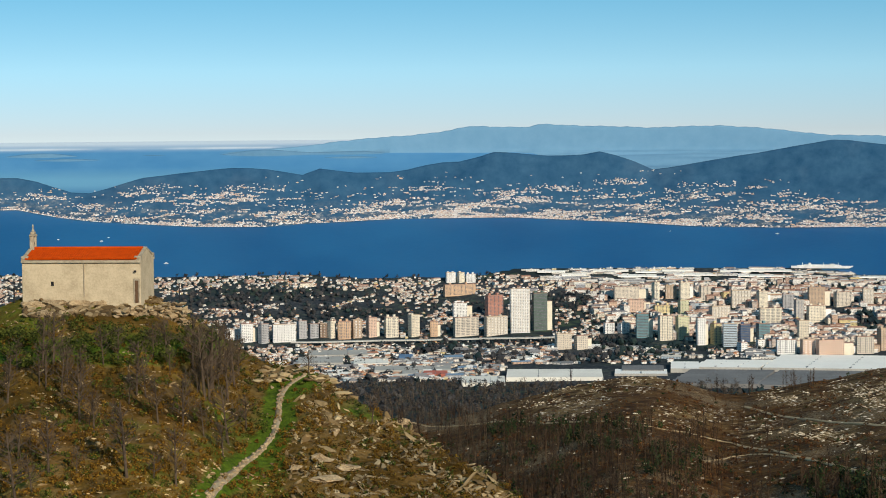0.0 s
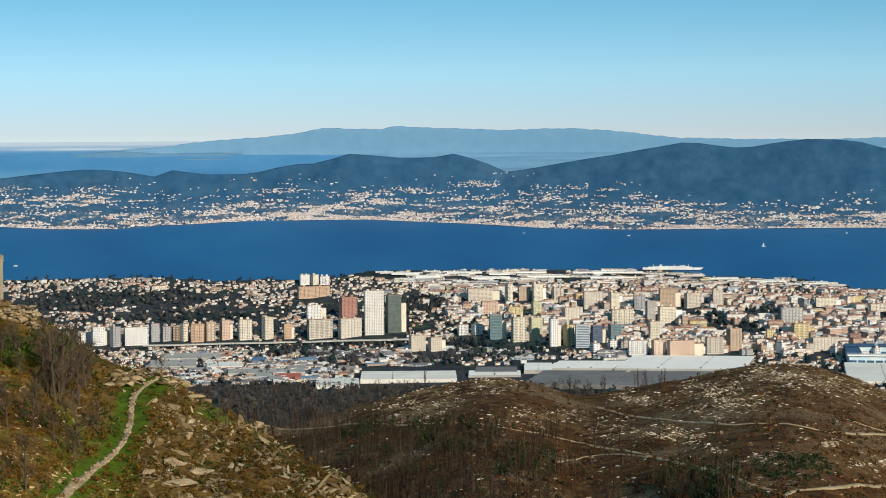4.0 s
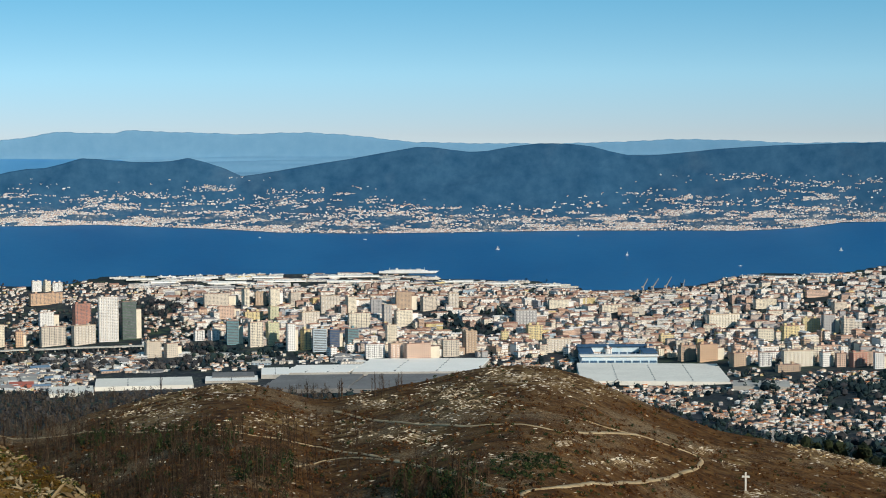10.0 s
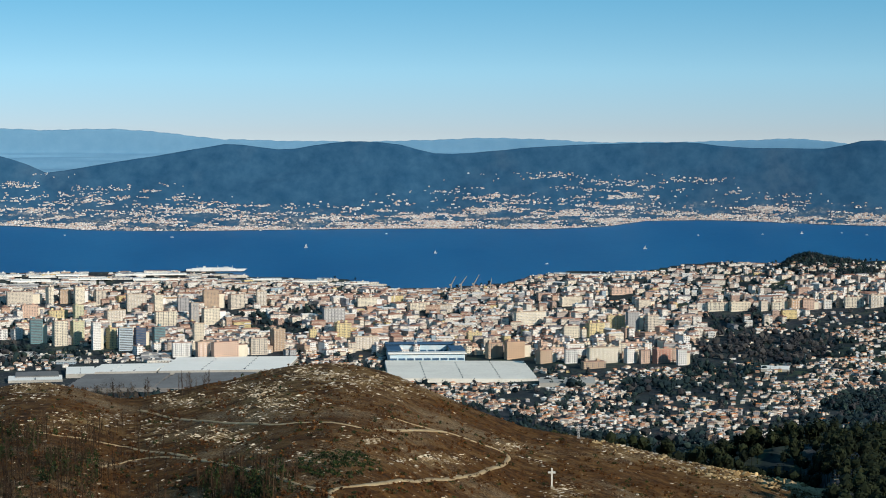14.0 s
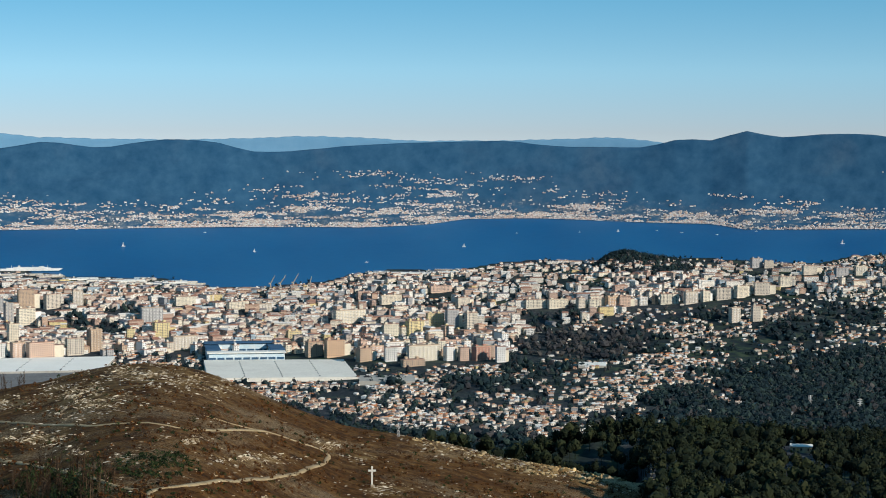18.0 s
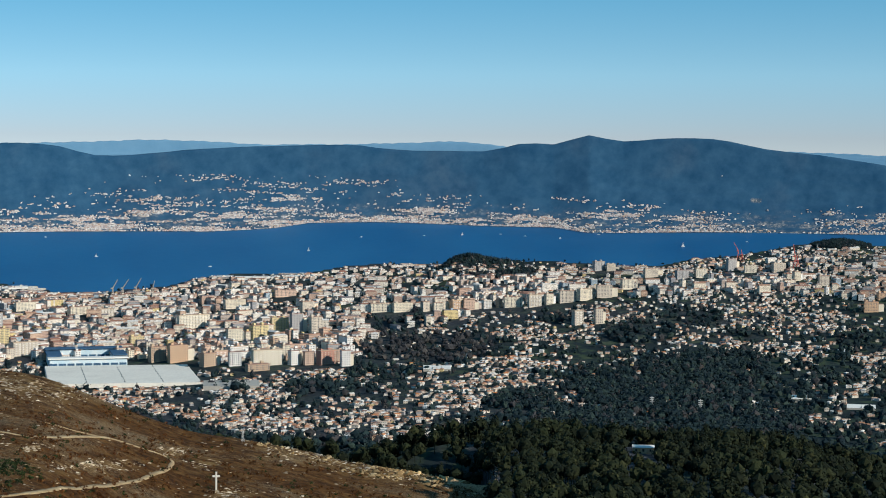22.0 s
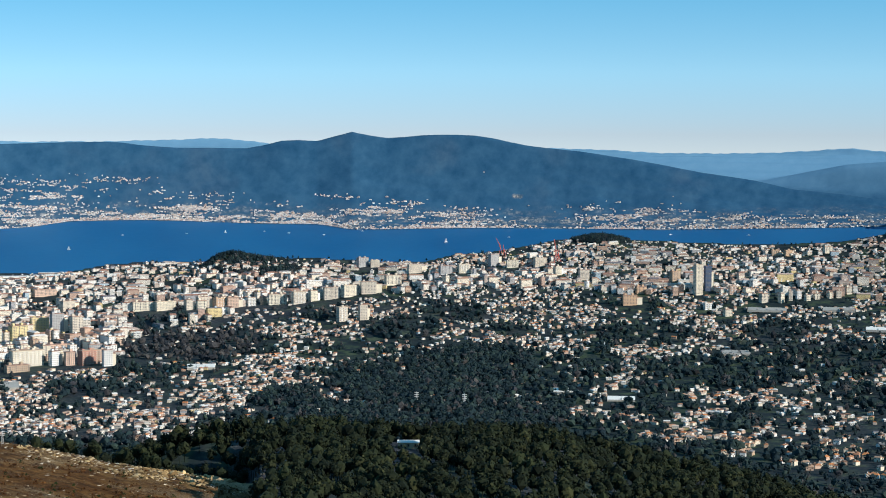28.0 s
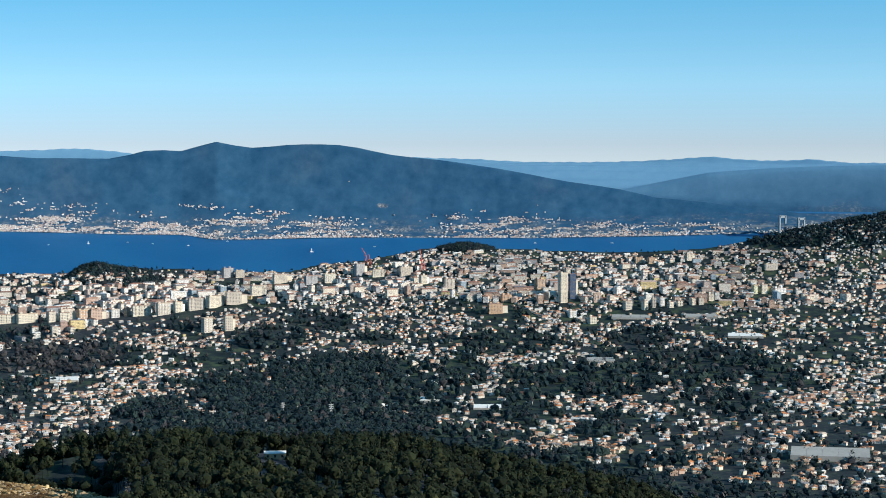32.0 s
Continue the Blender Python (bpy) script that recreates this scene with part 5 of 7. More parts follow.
def low_house(az, r, w, d, h, wall, roof_mat, name, label, turn=0.0):
    """A small gabled house: four walls as one body, two roof slopes, a door and windows."""
    ob, _ = thing(name, az, r, turn, -0.3, label=label, category="house")
    bm = bmesh.new()
    box(bm, 0, 0, 0, w, d, h, 0.05)
    part("body", bm, wall, ob)
    rise = 0.22 * d
    for sgn in (-1, 1):
        bm = bmesh.new()
        tilt = math.degrees(math.atan2(rise, d / 2 + 0.3))
        m = pose(0, sgn * (d / 4 + 0.1), h + rise / 2, -sgn * tilt, 0, 0)
        bmesh.ops.create_cube(bm, size=1, matrix=m @ Matrix.Diagonal((w + 0.6, math.hypot(d / 2 + 0.3, rise) + 0.1, 0.16, 1)))
        part("roof_slope", bm, roof_mat, ob)
    for i in range(max(2, int(w / 3.5))):
        bm = bmesh.new()
        box(bm, -w / 2 + (i + 0.5) * w / max(2, int(w / 3.5)), -d / 2, 0.4 * h, 1.0, 0.12, 0.35 * h, 0.02)
        part("window", bm, black_iron, ob)


bright_roof = plain("bright_sheet_roof", (0.82, 0.81, 0.78), (0.70, 0.69, 0.66), 0.3, 0.6)
low_house(32.64, CLEAR_R, 11.5, 5.0, 3.6, plaster, bright_roof, "forest_shed", "long low shed with a bright roof in a forest clearing")
low_house(26.25, float(seen(26.25, -10.72, 480, 1003)[0]), 12.0, 8.0, 3.2, plaster, clay, "hill_house", "low house with an orange tiled roof behind the ridge", 10.0)

# ---- the city: landmark blocks, given by heading, elevation of the foot, width and height in degrees ----
west_row = [
    (-6.05, -5.87, 0.44, 0.29, "white"), (-5.59, -5.95, 0.50, 0.52, "white"), (-5.17, -5.99, 0.32, 0.55, "grey"), (-4.58, -5.97, 0.68, 0.50, "white"),
    (-4.07, -5.88, 0.29, 0.50, "grey"), (-3.75, -5.87, 0.31, 0.40, "grey"), (-3.47, -5.86, 0.24, 0.39, "brown"), (-3.22, -5.87, 0.26, 0.49, "cream"),
    (-2.86, -5.91, 0.39, 0.50, "orange"), (-2.50, -5.88, 0.31, 0.52, "tan"), (-2.03, -5.86, 0.40, 0.55, "pink"), (-1.50, -5.87, 0.40, 0.57, "cream"),
    (-0.86, -5.86, 0.34, 0.61, "cream"), (-0.25, -5.87, 0.32, 0.42, "orange"),
]
west_towers = [
    (0.64, -5.86, 0.74, 0.53, "beige"), (1.50, -5.84, 0.68, 0.53, "beige"), (0.54, -5.31, 0.58, 0.40, "white"), (1.45, -5.32, 0.53, 0.61, "red"),
    # the green block stands for the tower's shaded side, painted dark
    (2.19, -5.78, 0.58, 1.26, "white"), (2.83, -5.72, 0.60, 1.07, "green"), (0.46, -4.70, 0.94, 0.31, "orange"), (0.21, -4.32, 0.29, 0.28, "white"),
    (0.50, -4.33, 0.23, 0.28, "cream"), (0.79, -4.33, 0.29, 0.23, "white"), (3.43, -6.26, 0.49, 0.44, "beige"), (4.00, -6.26, 0.52, 0.39, "beige"),
    (4.74, -5.80, 0.32, 0.29, "white"), (5.15, -5.79, 0.34, 0.28, "white"),
]
centre_front = [
    (5.75, -5.93, 0.50, 0.68, "teal"), (6.35, -6.00, 0.44, 0.70, "cream"), (6.83, -5.97, 0.40, 0.65, "lime"), (7.39, -6.13, 0.36, 0.78, "white"),
    (7.78, -6.10, 0.32, 0.58, "yellow"), (8.17, -6.16, 0.42, 0.65, "skyblue"), (8.63, -6.03, 0.45, 0.50, "navy"), (9.10, -6.03, 0.39, 0.52, "teal"),
    (10.23, -6.02, 0.34, 0.60, "cream"), (8.52, -6.29, 0.29, 0.24, "white"), (9.75, -6.36, 0.57, 0.40, "white"), (10.35, -6.39, 0.42, 0.44, "pink"),
    (11.11, -6.40, 1.05, 0.45, "pink"), (11.93, -6.32, 0.52, 0.47, "beige"), (12.48, -6.23, 0.44, 0.61, "tan"), (13.49, -5.98, 0.24, 0.36, "yellow"),
    (14.35, -5.89, 0.49, 0.45, "yellow"), (14.99, -6.21, 0.76, 0.37, "beige"),
]
centre_back = [
    (5.37, -4.83, 1.00, 0.36, "beige"), (6.07, -4.87, 0.23, 0.53, "cream"), (6.50, -4.81, 0.34, 0.36, "tan"), (6.94, -4.87, 0.42, 0.52, "cream"),
    (7.47, -4.87, 0.34, 0.40, "beige"), (8.48, -5.05, 0.58, 0.47, "beige"), (9.12, -5.05, 0.42, 0.45, "cream"), (9.80, -5.13, 0.34, 0.45, "grey"),
    (10.11, -5.45, 0.29, 0.61, "grey"), (10.67, -5.45, 0.71, 0.45, "cream"), (9.31, -5.53, 0.65, 0.45, "cream"), (7.88, -5.48, 0.61, 0.45, "beige"),
    (5.60, -5.19, 0.65, 0.34, "pink"), (6.29, -5.22, 0.57, 0.21, "yellow"), (6.86, -5.29, 0.32, 0.42, "lime"), (10.67, -5.01, 0.65, 0.53, "tan"),
    (11.31, -5.01, 0.49, 0.40, "beige"), (12.02, -4.93, 0.32, 0.40, "beige"),
]
stadium_row = [
    (19.38, -6.44, 0.78, 0.47, "orange"), (18.70, -6.43, 0.52, 0.42, "tan"), (18.12, -6.03, 0.44, 0.31, "yellow"), (20.20, -6.58, 0.61, 0.37, "tan"),
    (20.90, -6.57, 0.39, 0.40, "white"), (21.82, -6.56, 0.94, 0.45, "cream"), (22.62, -6.55, 0.42, 0.40, "white"), (23.02, -6.55, 0.36, 0.37, "pink"),
    (23.50, -6.54, 0.55, 0.40, "red"), (24.11, -6.58, 0.40, 0.45, "white"), (21.54, -6.72, 0.71, 0.19, "tan"), (19.72, -5.49, 0.94, 0.37, "cream"),
    (20.98, -5.85, 0.65, 0.34, "cream"), (21.59, -5.79, 0.55, 0.37, "yellow"), (22.18, -5.59, 0.52, 0.39, "yellow"), (22.72, -5.62, 0.52, 0.52, "grey"),
    (23.20, -5.62, 0.39, 0.44, "beige"), (14.09, -5.51, 0.65, 0.49, "grey"),
]
slope_row = [
    (23.02, -5.02, 0.57, 0.37, "beige"), (25.06, -5.03, 0.61, 0.32, "cream"), (25.69, -5.02, 0.61, 0.32, "cream"), (26.38, -5.01, 0.34, 0.36, "beige"),
    (26.71, -5.01, 0.31, 0.32, "cream"), (27.23, -4.97, 0.39, 0.37, "orange"), (27.66, -4.96, 0.47, 0.37, "pink"), (22.33, -4.60, 0.65, 0.24, "pink"),
    (20.89, -4.93, 0.65, 0.32, "cream"), (15.14, -4.95, 0.81, 0.32, "cream"), (16.52, -5.08, 0.65, 0.29, "cream"), (17.25, -5.14, 0.49, 0.28, "beige"),
]
avenue_row = [
    (26.81, -4.97, 0.52, 0.42, "beige"), (27.48, -4.94, 0.58, 0.39, "cream"), (28.12, -4.92, 0.28, 0.31, "white"), (28.47, -4.89, 0.19, 0.31, "tan"),
    (28.87, -4.88, 0.55, 0.39, "cream"), (29.48, -4.86, 0.42, 0.45, "beige"), (29.93, -4.79, 0.36, 0.40, "cream"), (30.42, -4.73, 0.50, 0.45, "beige"),
    (30.95, -4.65, 0.53, 0.42, "cream"), (31.56, -4.57, 0.63, 0.45, "beige"), (32.18, -4.33, 0.49, 0.36, "cream"), (30.72, -5.37, 0.34, 0.55, "beige"),
    (31.36, -5.33, 0.36, 0.57, "beige"), (31.31, -3.81, 0.36, 0.34, "grey"), (31.66, -3.81, 0.28, 0.26, "beige"), (32.87, -3.97, 0.57, 0.32, "beige"),
    (33.68, -4.01, 0.40, 0.32, "grey"), (34.22, -3.97, 0.36, 0.32, "cream"),
]
east_blocks = [
    (35.11, -3.76, 0.50, 0.49, "grey"), (35.60, -3.81, 0.45, 0.32, "cream"), (36.40, -3.78, 0.49, 0.37, "beige"), (36.93, -4.00, 0.39, 0.36, "cream"),
    (37.65, -4.13, 0.40, 0.40, "beige"), (37.74, -4.39, 0.18, 0.32, "white"), (39.04, -4.85, 0.74, 0.40, "orange"), (39.28, -4.51, 0.42, 0.26, "orange"),
    (40.90, -4.52, 0.28, 0.84, "cream"), (41.20, -4.42, 0.29, 0.71, "navy"), (40.24, -4.14, 0.40, 0.39, "tan"), (41.88, -4.51, 0.31, 0.34, "pink"),
    (41.74, -5.13, 0.34, 0.29, "cream"), (42.76, -4.71, 0.37, 0.36, "beige"), (41.17, -4.94, 0.32, 0.26, "white"),
]
east_row = [
    (43.24, -4.71, 0.24, 0.36, "cream"), (43.50, -4.65, 0.16, 0.40, "beige"), (43.72, -4.62, 0.21, 0.37, "white"), (43.97, -4.65, 0.24, 0.24, "cream"),
    (44.23, -4.61, 0.24, 0.24, "cream"), (44.59, -4.57, 0.21, 0.24, "cream"), (44.83, -4.56, 0.21, 0.28, "beige"), (45.10, -4.44, 0.28, 0.26, "cream"),
    (46.34, -4.23, 0.24, 0.34, "lime"), (46.60, -4.22, 0.28, 0.37, "cream"), (47.02, -4.22, 0.50, 0.23, "white"), (43.06, -3.39, 0.29, 0.21, "orange"),
    (43.45, -3.39, 0.37, 0.23, "orange"), (44.52, -3.30, 0.36, 0.26, "cream"), (46.79, -3.55, 0.49, 0.24, "beige"),
]
woods_west = [
    (-4.5, -4.69, 2.02, 0.21), (-3.3, -5.21, 1.78, 0.15), (6.73, -6.1, 0.97, 0.16), (3.49, -4.92, 0.97, 0.23), (0.4, -6.26, 1.13, 0.19),
    (3.97, -6.54, 1.13, 0.15), (11.39, -5.17, 0.97, 0.23), (1.69, -6.52, 0.97, 0.16), (13.44, -5.23, 0.81, 0.19), (5.92, -6.35, 1.46, 0.16),
    (-6.64, -4.77, 1.13, 0.23),
]
woods_mid = [
    (26.46, -6.11, 1.94, 0.42), (25.04, -5.45, 0.73, 0.29), (25.21, -6.8, 0.97, 0.19), (23.47, -7.31, 1.13, 0.23), (28.2, -8.4, 1.1, 0.4),
    (23, -8.80, 2.1, 0.14), (25.71, -9.0, 1.78, 0.2), (5.25, -6.13, 1.13, 0.19), (12.47, -5.66, 0.81, 0.23), (20.9, -7.18, 0.81, 0.15),
]
woods_east = [
    (26.57, -6.02, 2.1, 0.39), (25.7, -5.29, 0.81, 0.36), (32.59, -5.59, 0.97, 0.36), (34.7, -6.64, 2.59, 0.55), (31.94, -7.04, 1.94, 0.55),
    (30.17, -5.17, 0.81, 0.26), (37.95, -6.63, 0.73, 0.45), (39.24, -5.73, 1.46, 0.32), (34.05, -5.11, 0.97, 0.26), (44.38, -6.14, 2.43, 0.42),
    (41.51, -6.75, 2.43, 0.45), (45.5, -7.39, 1.46, 0.39), (40.06, -7.17, 0.97, 0.32), (44.05, -4.71, 1.46, 0.13), (36.81, -7.36, 1.46, 0.42),
    (43.1, -5.52, 0.97, 0.23), (39.07, -4.85, 0.97, 0.15), (35.51, -5.59, 0.97, 0.16),
]
woods_east_low = [
    (39.9, -7.81, 0.97, 0.26), (37.47, -8.4, 1.62, 0.26), (42, -8.26, 0.97, 0.16), (43.77, -9.1, 1.13, 0.23), (47.06, -6.72, 0.97, 0.26),
    (40.72, -8.92, 1.46, 0.19), (42.32, -7.78, 0.65, 0.13), (28.25, -3.48, 1.13, 0.23), (37.77, -2.75, 0.97, 0.13), (47.01, -2.76, 0.97, 0.23),
]
far_towns = [
    (5.86, -2.39, 2.43, 0.19, 1), (10.37, -2.67, 1.94, 0.23, 1), (8.12, -1.85, 1.46, 0.23, 0.8), (11.99, -2.19, 0.97, 0.16, 0.6), (16.52, -2.53, 2.43, 0.36, 1),
    (18.92, -2.37, 2.91, 0.39, 1), (19.87, -1.2, 0.97, 0.13, 0.7), (21.61, -1.81, 0.97, 0.26, 0.7), (22.86, -1.65, 0.97, 0.26, 0.8), (22.4, -2.52, 1.78, 0.23, 1),
    (14.91, -2.36, 1.46, 0.23, 0.8), (5.23, -1.5, 0.65, 0.1, 0.8), (6.03, -1.23, 0.4, 0.06, 0.8), (18.12, -1.81, 0.97, 0.16, 0.6),
]
far_towns_west = [
    (-11.54, -1.75, 1.46, 0.16, 0.6), (-7.77, -1.81, 1.46, 0.26, 0.8), (-5.38, -1.84, 1.29, 0.26, 0.9), (-6.19, -2.39, 2.27, 0.23, 0.8), (-2.32, -2.36, 0.97, 0.16, 1),
    (-0.05, -2.06, 1.94, 0.39, 1), (2.54, -1.92, 1.78, 0.29, 0.9), (5.11, -2.1, 1.78, 0.26, 0.7), (1.08, -2.36, 2.91, 0.13, 1.2), (7.51, -1.79, 1.46, 0.19, 0.7),
    (6.71, -2.51, 2.27, 0.19, 0.9), (10.2, -2.28, 1.78, 0.26, 0.7), (-8.89, -2.15, 1.46, 0.26, 0.7), (4.96, -1.42, 0.49, 0.08, 0.8),
]
far_towns_east = [
    (22.05, -1.83, 1.13, 0.36, 1), (22.83, -1.55, 0.65, 0.16, 0.8), (26.3, -2.08, 0.97, 0.29, 1), (28.7, -2.4, 2.1, 0.23, 1), (31.93, -2.34, 2.1, 0.23, 1),
    (33.71, -2.6, 1.13, 0.1, 1), (38.71, -2.24, 0.97, 0.23, 1), (40.79, -2.38, 1.13, 0.19, 1), (44.27, -2.41, 1.29, 0.1, 0.9), (30.63, -1.8, 0.81, 0.05, 0.5),
    (35.16, -0.97, 0.49, 0.08, 0.5), (24.87, -2.4, 1.46, 0.19, 0.9), (24.4, -1.33, 0.65, 0.08, 0.5), (41.91, -2.53, 0.97, 0.08, 0.7), (32.9, -2.07, 0.49, 0.1, 0.4),
]

# green is the shade on a tower's side, put into the paint
paints = dict(white=(0.84, 0.82, 0.79), cream=(0.78, 0.70, 0.56), beige=(0.66, 0.58, 0.48), grey=(0.44, 0.43, 0.43), brown=(0.24, 0.16, 0.11), orange=(0.64, 0.43, 0.28),
              tan=(0.52, 0.38, 0.27), pink=(0.68, 0.48, 0.37), red=(0.50, 0.24, 0.18), green=(0.10, 0.15, 0.12), lime=(0.62, 0.62, 0.40), teal=(0.16, 0.30, 0.33),
              yellow=(0.74, 0.61, 0.33), skyblue=(0.52, 0.62, 0.68), navy=(0.05, 0.10, 0.20))
painted = {k: plain("painted_wall_" + k, c, tuple(v * 0.8 for v in c), 0.06, 0.85, fine=6.0, relief=0) for k, c in paints.items()}
words = dict(white="white", cream="cream", beige="beige", grey="grey", brown="brown", orange="orange-tan", tan="tan", pink="pinkish", red="red brick", green="shade-dark green",
             lime="pale yellow-green", teal="teal blue", yellow="yellow", skyblue="pale blue", navy="dark blue")


window_glass = plain("dark_window_glass", (0.17, 0.17, 0.185), (0.060, 0.064, 0.076), 0.2, 0.3, relief=0)
slab_roof = plain("brown_flat_roof", (0.40, 0.24, 0.18), (0.25, 0.17, 0.14), 0.08, 0.9, relief=0)


def row_mesh(name, boxes, mat):
    """One storey's windows or balconies, as one mesh of boxes (centre x, y, foot z, width, depth, height)."""
    b = np.array(boxes)
    v = BOX[None] * np.stack([b[:, 3] / 2, b[:, 4] / 2, b[:, 5]], -1)[:, None, :] + b[:, None, :3]
    f = np.concatenate([FLAT, [[0, 2, 1], [0, 3, 2]]])
    f = (f[None] + 8 * np.arange(len(b))[:, None, None]).reshape(-1, 3)
    return mesh_from(name, v.reshape(-1, 3), f, (mat,))


def apartment_block(az, el, wide, tall, paint, group, k):
    """A landmark block, sized by the angles that it fills."""
    r = float(range_seen(az, el)[0])
    turn = (24, 14, 33, 9, 19)[k % 5] + 0.15 * az
    s = float(shrink(r))
    full = r * math.tan(radians(wide)) * s
    d = min(0.75 * full, 14.0 * s)
    w = max(0.6 * full, (full - d * abs(math.sin(radians(turn)))) / math.cos(radians(turn)))
    h = (r * math.tan(radians(tall)) + 2.0) * s
    block(az, r, turn, w, d, h, paint, group, k)


def block(az, r, turn, w, d, h, paint, group, k):
    """A block with a body, sometimes a lower wing, a parapet roof, stair heads, windows and balconies."""
    style = "banded" if paint in ("green", "navy", "teal", "skyblue") else ("balcony", "punched", "loggia")[k % 3]
    look_ = {"banded": "with bands of tinted windows", "balcony": "with balconies on every storey", "punched": "with rows of small windows", "loggia": "with tall recessed window bays"}[style]
    ob, s = thing("apartment_building", az, r, turn, -2.0, label=f"{words[paint]} apartment block {look_}", category="building", group=group)
    wing = 0.28 * w if k % 3 == 1 and w > 20 * s else 0.0
    main, x0 = w - wing, -wing / 2
    bm = bmesh.new()
    box(bm, x0, 0, 0, main, d, h)
    part("body", bm, painted[paint], ob)
    bm = bmesh.new()
    box(bm, x0, 0, h, main + 0.7 * s, d + 0.7 * s, 0.9 * s)
    part("roof", bm, slab_roof if k % 3 else painted["tan"], ob)
    if wing:
        bm = bmesh.new()
        box(bm, w / 2 - wing / 2, 0.1 * d, 0, wing, 0.8 * d, 0.78 * h)
        side = part("wing", bm, painted["white" if paint == "cream" else "cream"], ob)
        bm = bmesh.new()
        box(bm, w / 2 - wing / 2, 0.1 * d, 0.78 * h, wing + 0.5 * s, 0.8 * d + 0.5 * s, 0.8 * s)
        part("roof", bm, slab_roof, side)
    for x in ((0.22, -0.3) if main > 24 * s else (0.1 if k % 2 else -0.18,)):
        bm = bmesh.new()
        box(bm, x0 + x * main, 0.1 * d, h + 0.9 * s, min(0.26 * main, 5 * s), 0.4 * d, (2.2 + k % 3) * s)
        part("stair_head", bm, painted[paint], ob)
    storey = 3.0 * s
    floors = max(3, int((h - 4.0 * s) / storey))
    step_ = (h - 3.6 * s) / floors
    n = max(3, int(round(main / (3.6 * s))))
    m = max(2, int(round(d / (4.5 * s))))
    windows, ledges = [], []
    if style == "banded":
        windows.append((x0, -d / 2, 0, 0.94 * main, 0.3 * s, 0.5 * step_))
        windows += [(x0 + sx * main / 2, 0, 0, 0.3 * s, 0.86 * d, 0.5 * step_) for sx in (-1, 1)]
    else:
        for i in range(n):
            x = x0 + ((i + 0.5) / n - 0.5) * main
            bay = style == "loggia" and i % 3 == 1
            windows.append((x, -d / 2, 0, (0.72 if bay else 0.42) * main / n, 0.3 * s, (0.66 if bay else 0.46) * step_))
            if style == "balcony" and i % 2 == k % 2:
                ledges.append((x, -d / 2 - 0.55 * s, -0.12 * step_, 0.86 * main / n, 1.1 * s, 0.34 * step_))
        for sx in (-1, 1):
            windows += [(x0 + sx * main / 2, ((i + 0.5) / m - 0.5) * d, 0, 0.3 * s, 0.4 * d / m, 0.46 * step_) for i in range(m)]
    for nm, rows, mat in (("glazing", windows, window_glass), ("balcony_stack", ledges, painted["white" if k % 2 else "beige"])):
        if rows:
            every = [(x, y, 3.0 * s + (i + 0.25) * step_ + z, a, b, c) for i in range(floors) for x, y, z, a, b, c in rows]
            o = new(nm, row_mesh(nm, every, mat))
            o.parent = tagged(o, kind="stuff") and ob


districts = {"west_row": west_row, "west_towers": west_towers, "centre_front": centre_front, "centre_back": centre_back, "stadium_row": stadium_row, "slope_row": slope_row,
             "avenue_row": avenue_row, "east_blocks": east_blocks, "east_row": east_row}
taken = []
count = 0
for name, rows in districts.items():
    for row in rows:
        if name in ("slope_row", "avenue_row"):
            row = row[:3] + (0.75 * row[3],) + row[4:]
        if name in ("east_blocks", "east_row") and row[3] < 0.6:
            row = row[:2] + (0.8 * row[2], 0.66 * row[3]) + row[4:]
        apartment_block(*row, name.replace("_", " ") + " of apartment blocks", count)
        taken.append(row[:4])
        count += 1
taken = np.array(taken)

# ---- sheds, factory halls and warehouses ----
metal_white = plain("white_metal_roof", (0.93, 0.90, 0.83), (0.86, 0.83, 0.76), 0.02, 0.6, fine=12.0, relief=0)
metal_grey = plain("grey_sheet_roof", (0.20, 0.195, 0.19), (0.14, 0.135, 0.13), 0.02, 0.7, fine=12.0, relief=0)
metal_pale = plain("pale_sheet_roof", (0.44, 0.42, 0.38), (0.33, 0.315, 0.285), 0.02, 0.7, fine=12.0, relief=0)
metal_cream = plain("weathered_white_roof", (0.80, 0.77, 0.69), (0.68, 0.65, 0.58), 0.02, 0.7, fine=12.0, relief=0)
metal_red = plain("red_sheet_roof", (0.50, 0.14, 0.09), (0.40, 0.12, 0.08), 0.02, 0.7, fine=12.0, relief=0)
metal_blue = plain("blue_sheet_roof", (0.12, 0.22, 0.36), (0.09, 0.17, 0.28), 0.02, 0.7, fine=12.0, relief=0)
skylight = plain("skylight_strip", (0.10, 0.11, 0.12), (0.16, 0.16, 0.16), 0.1, 0.4, relief=0)


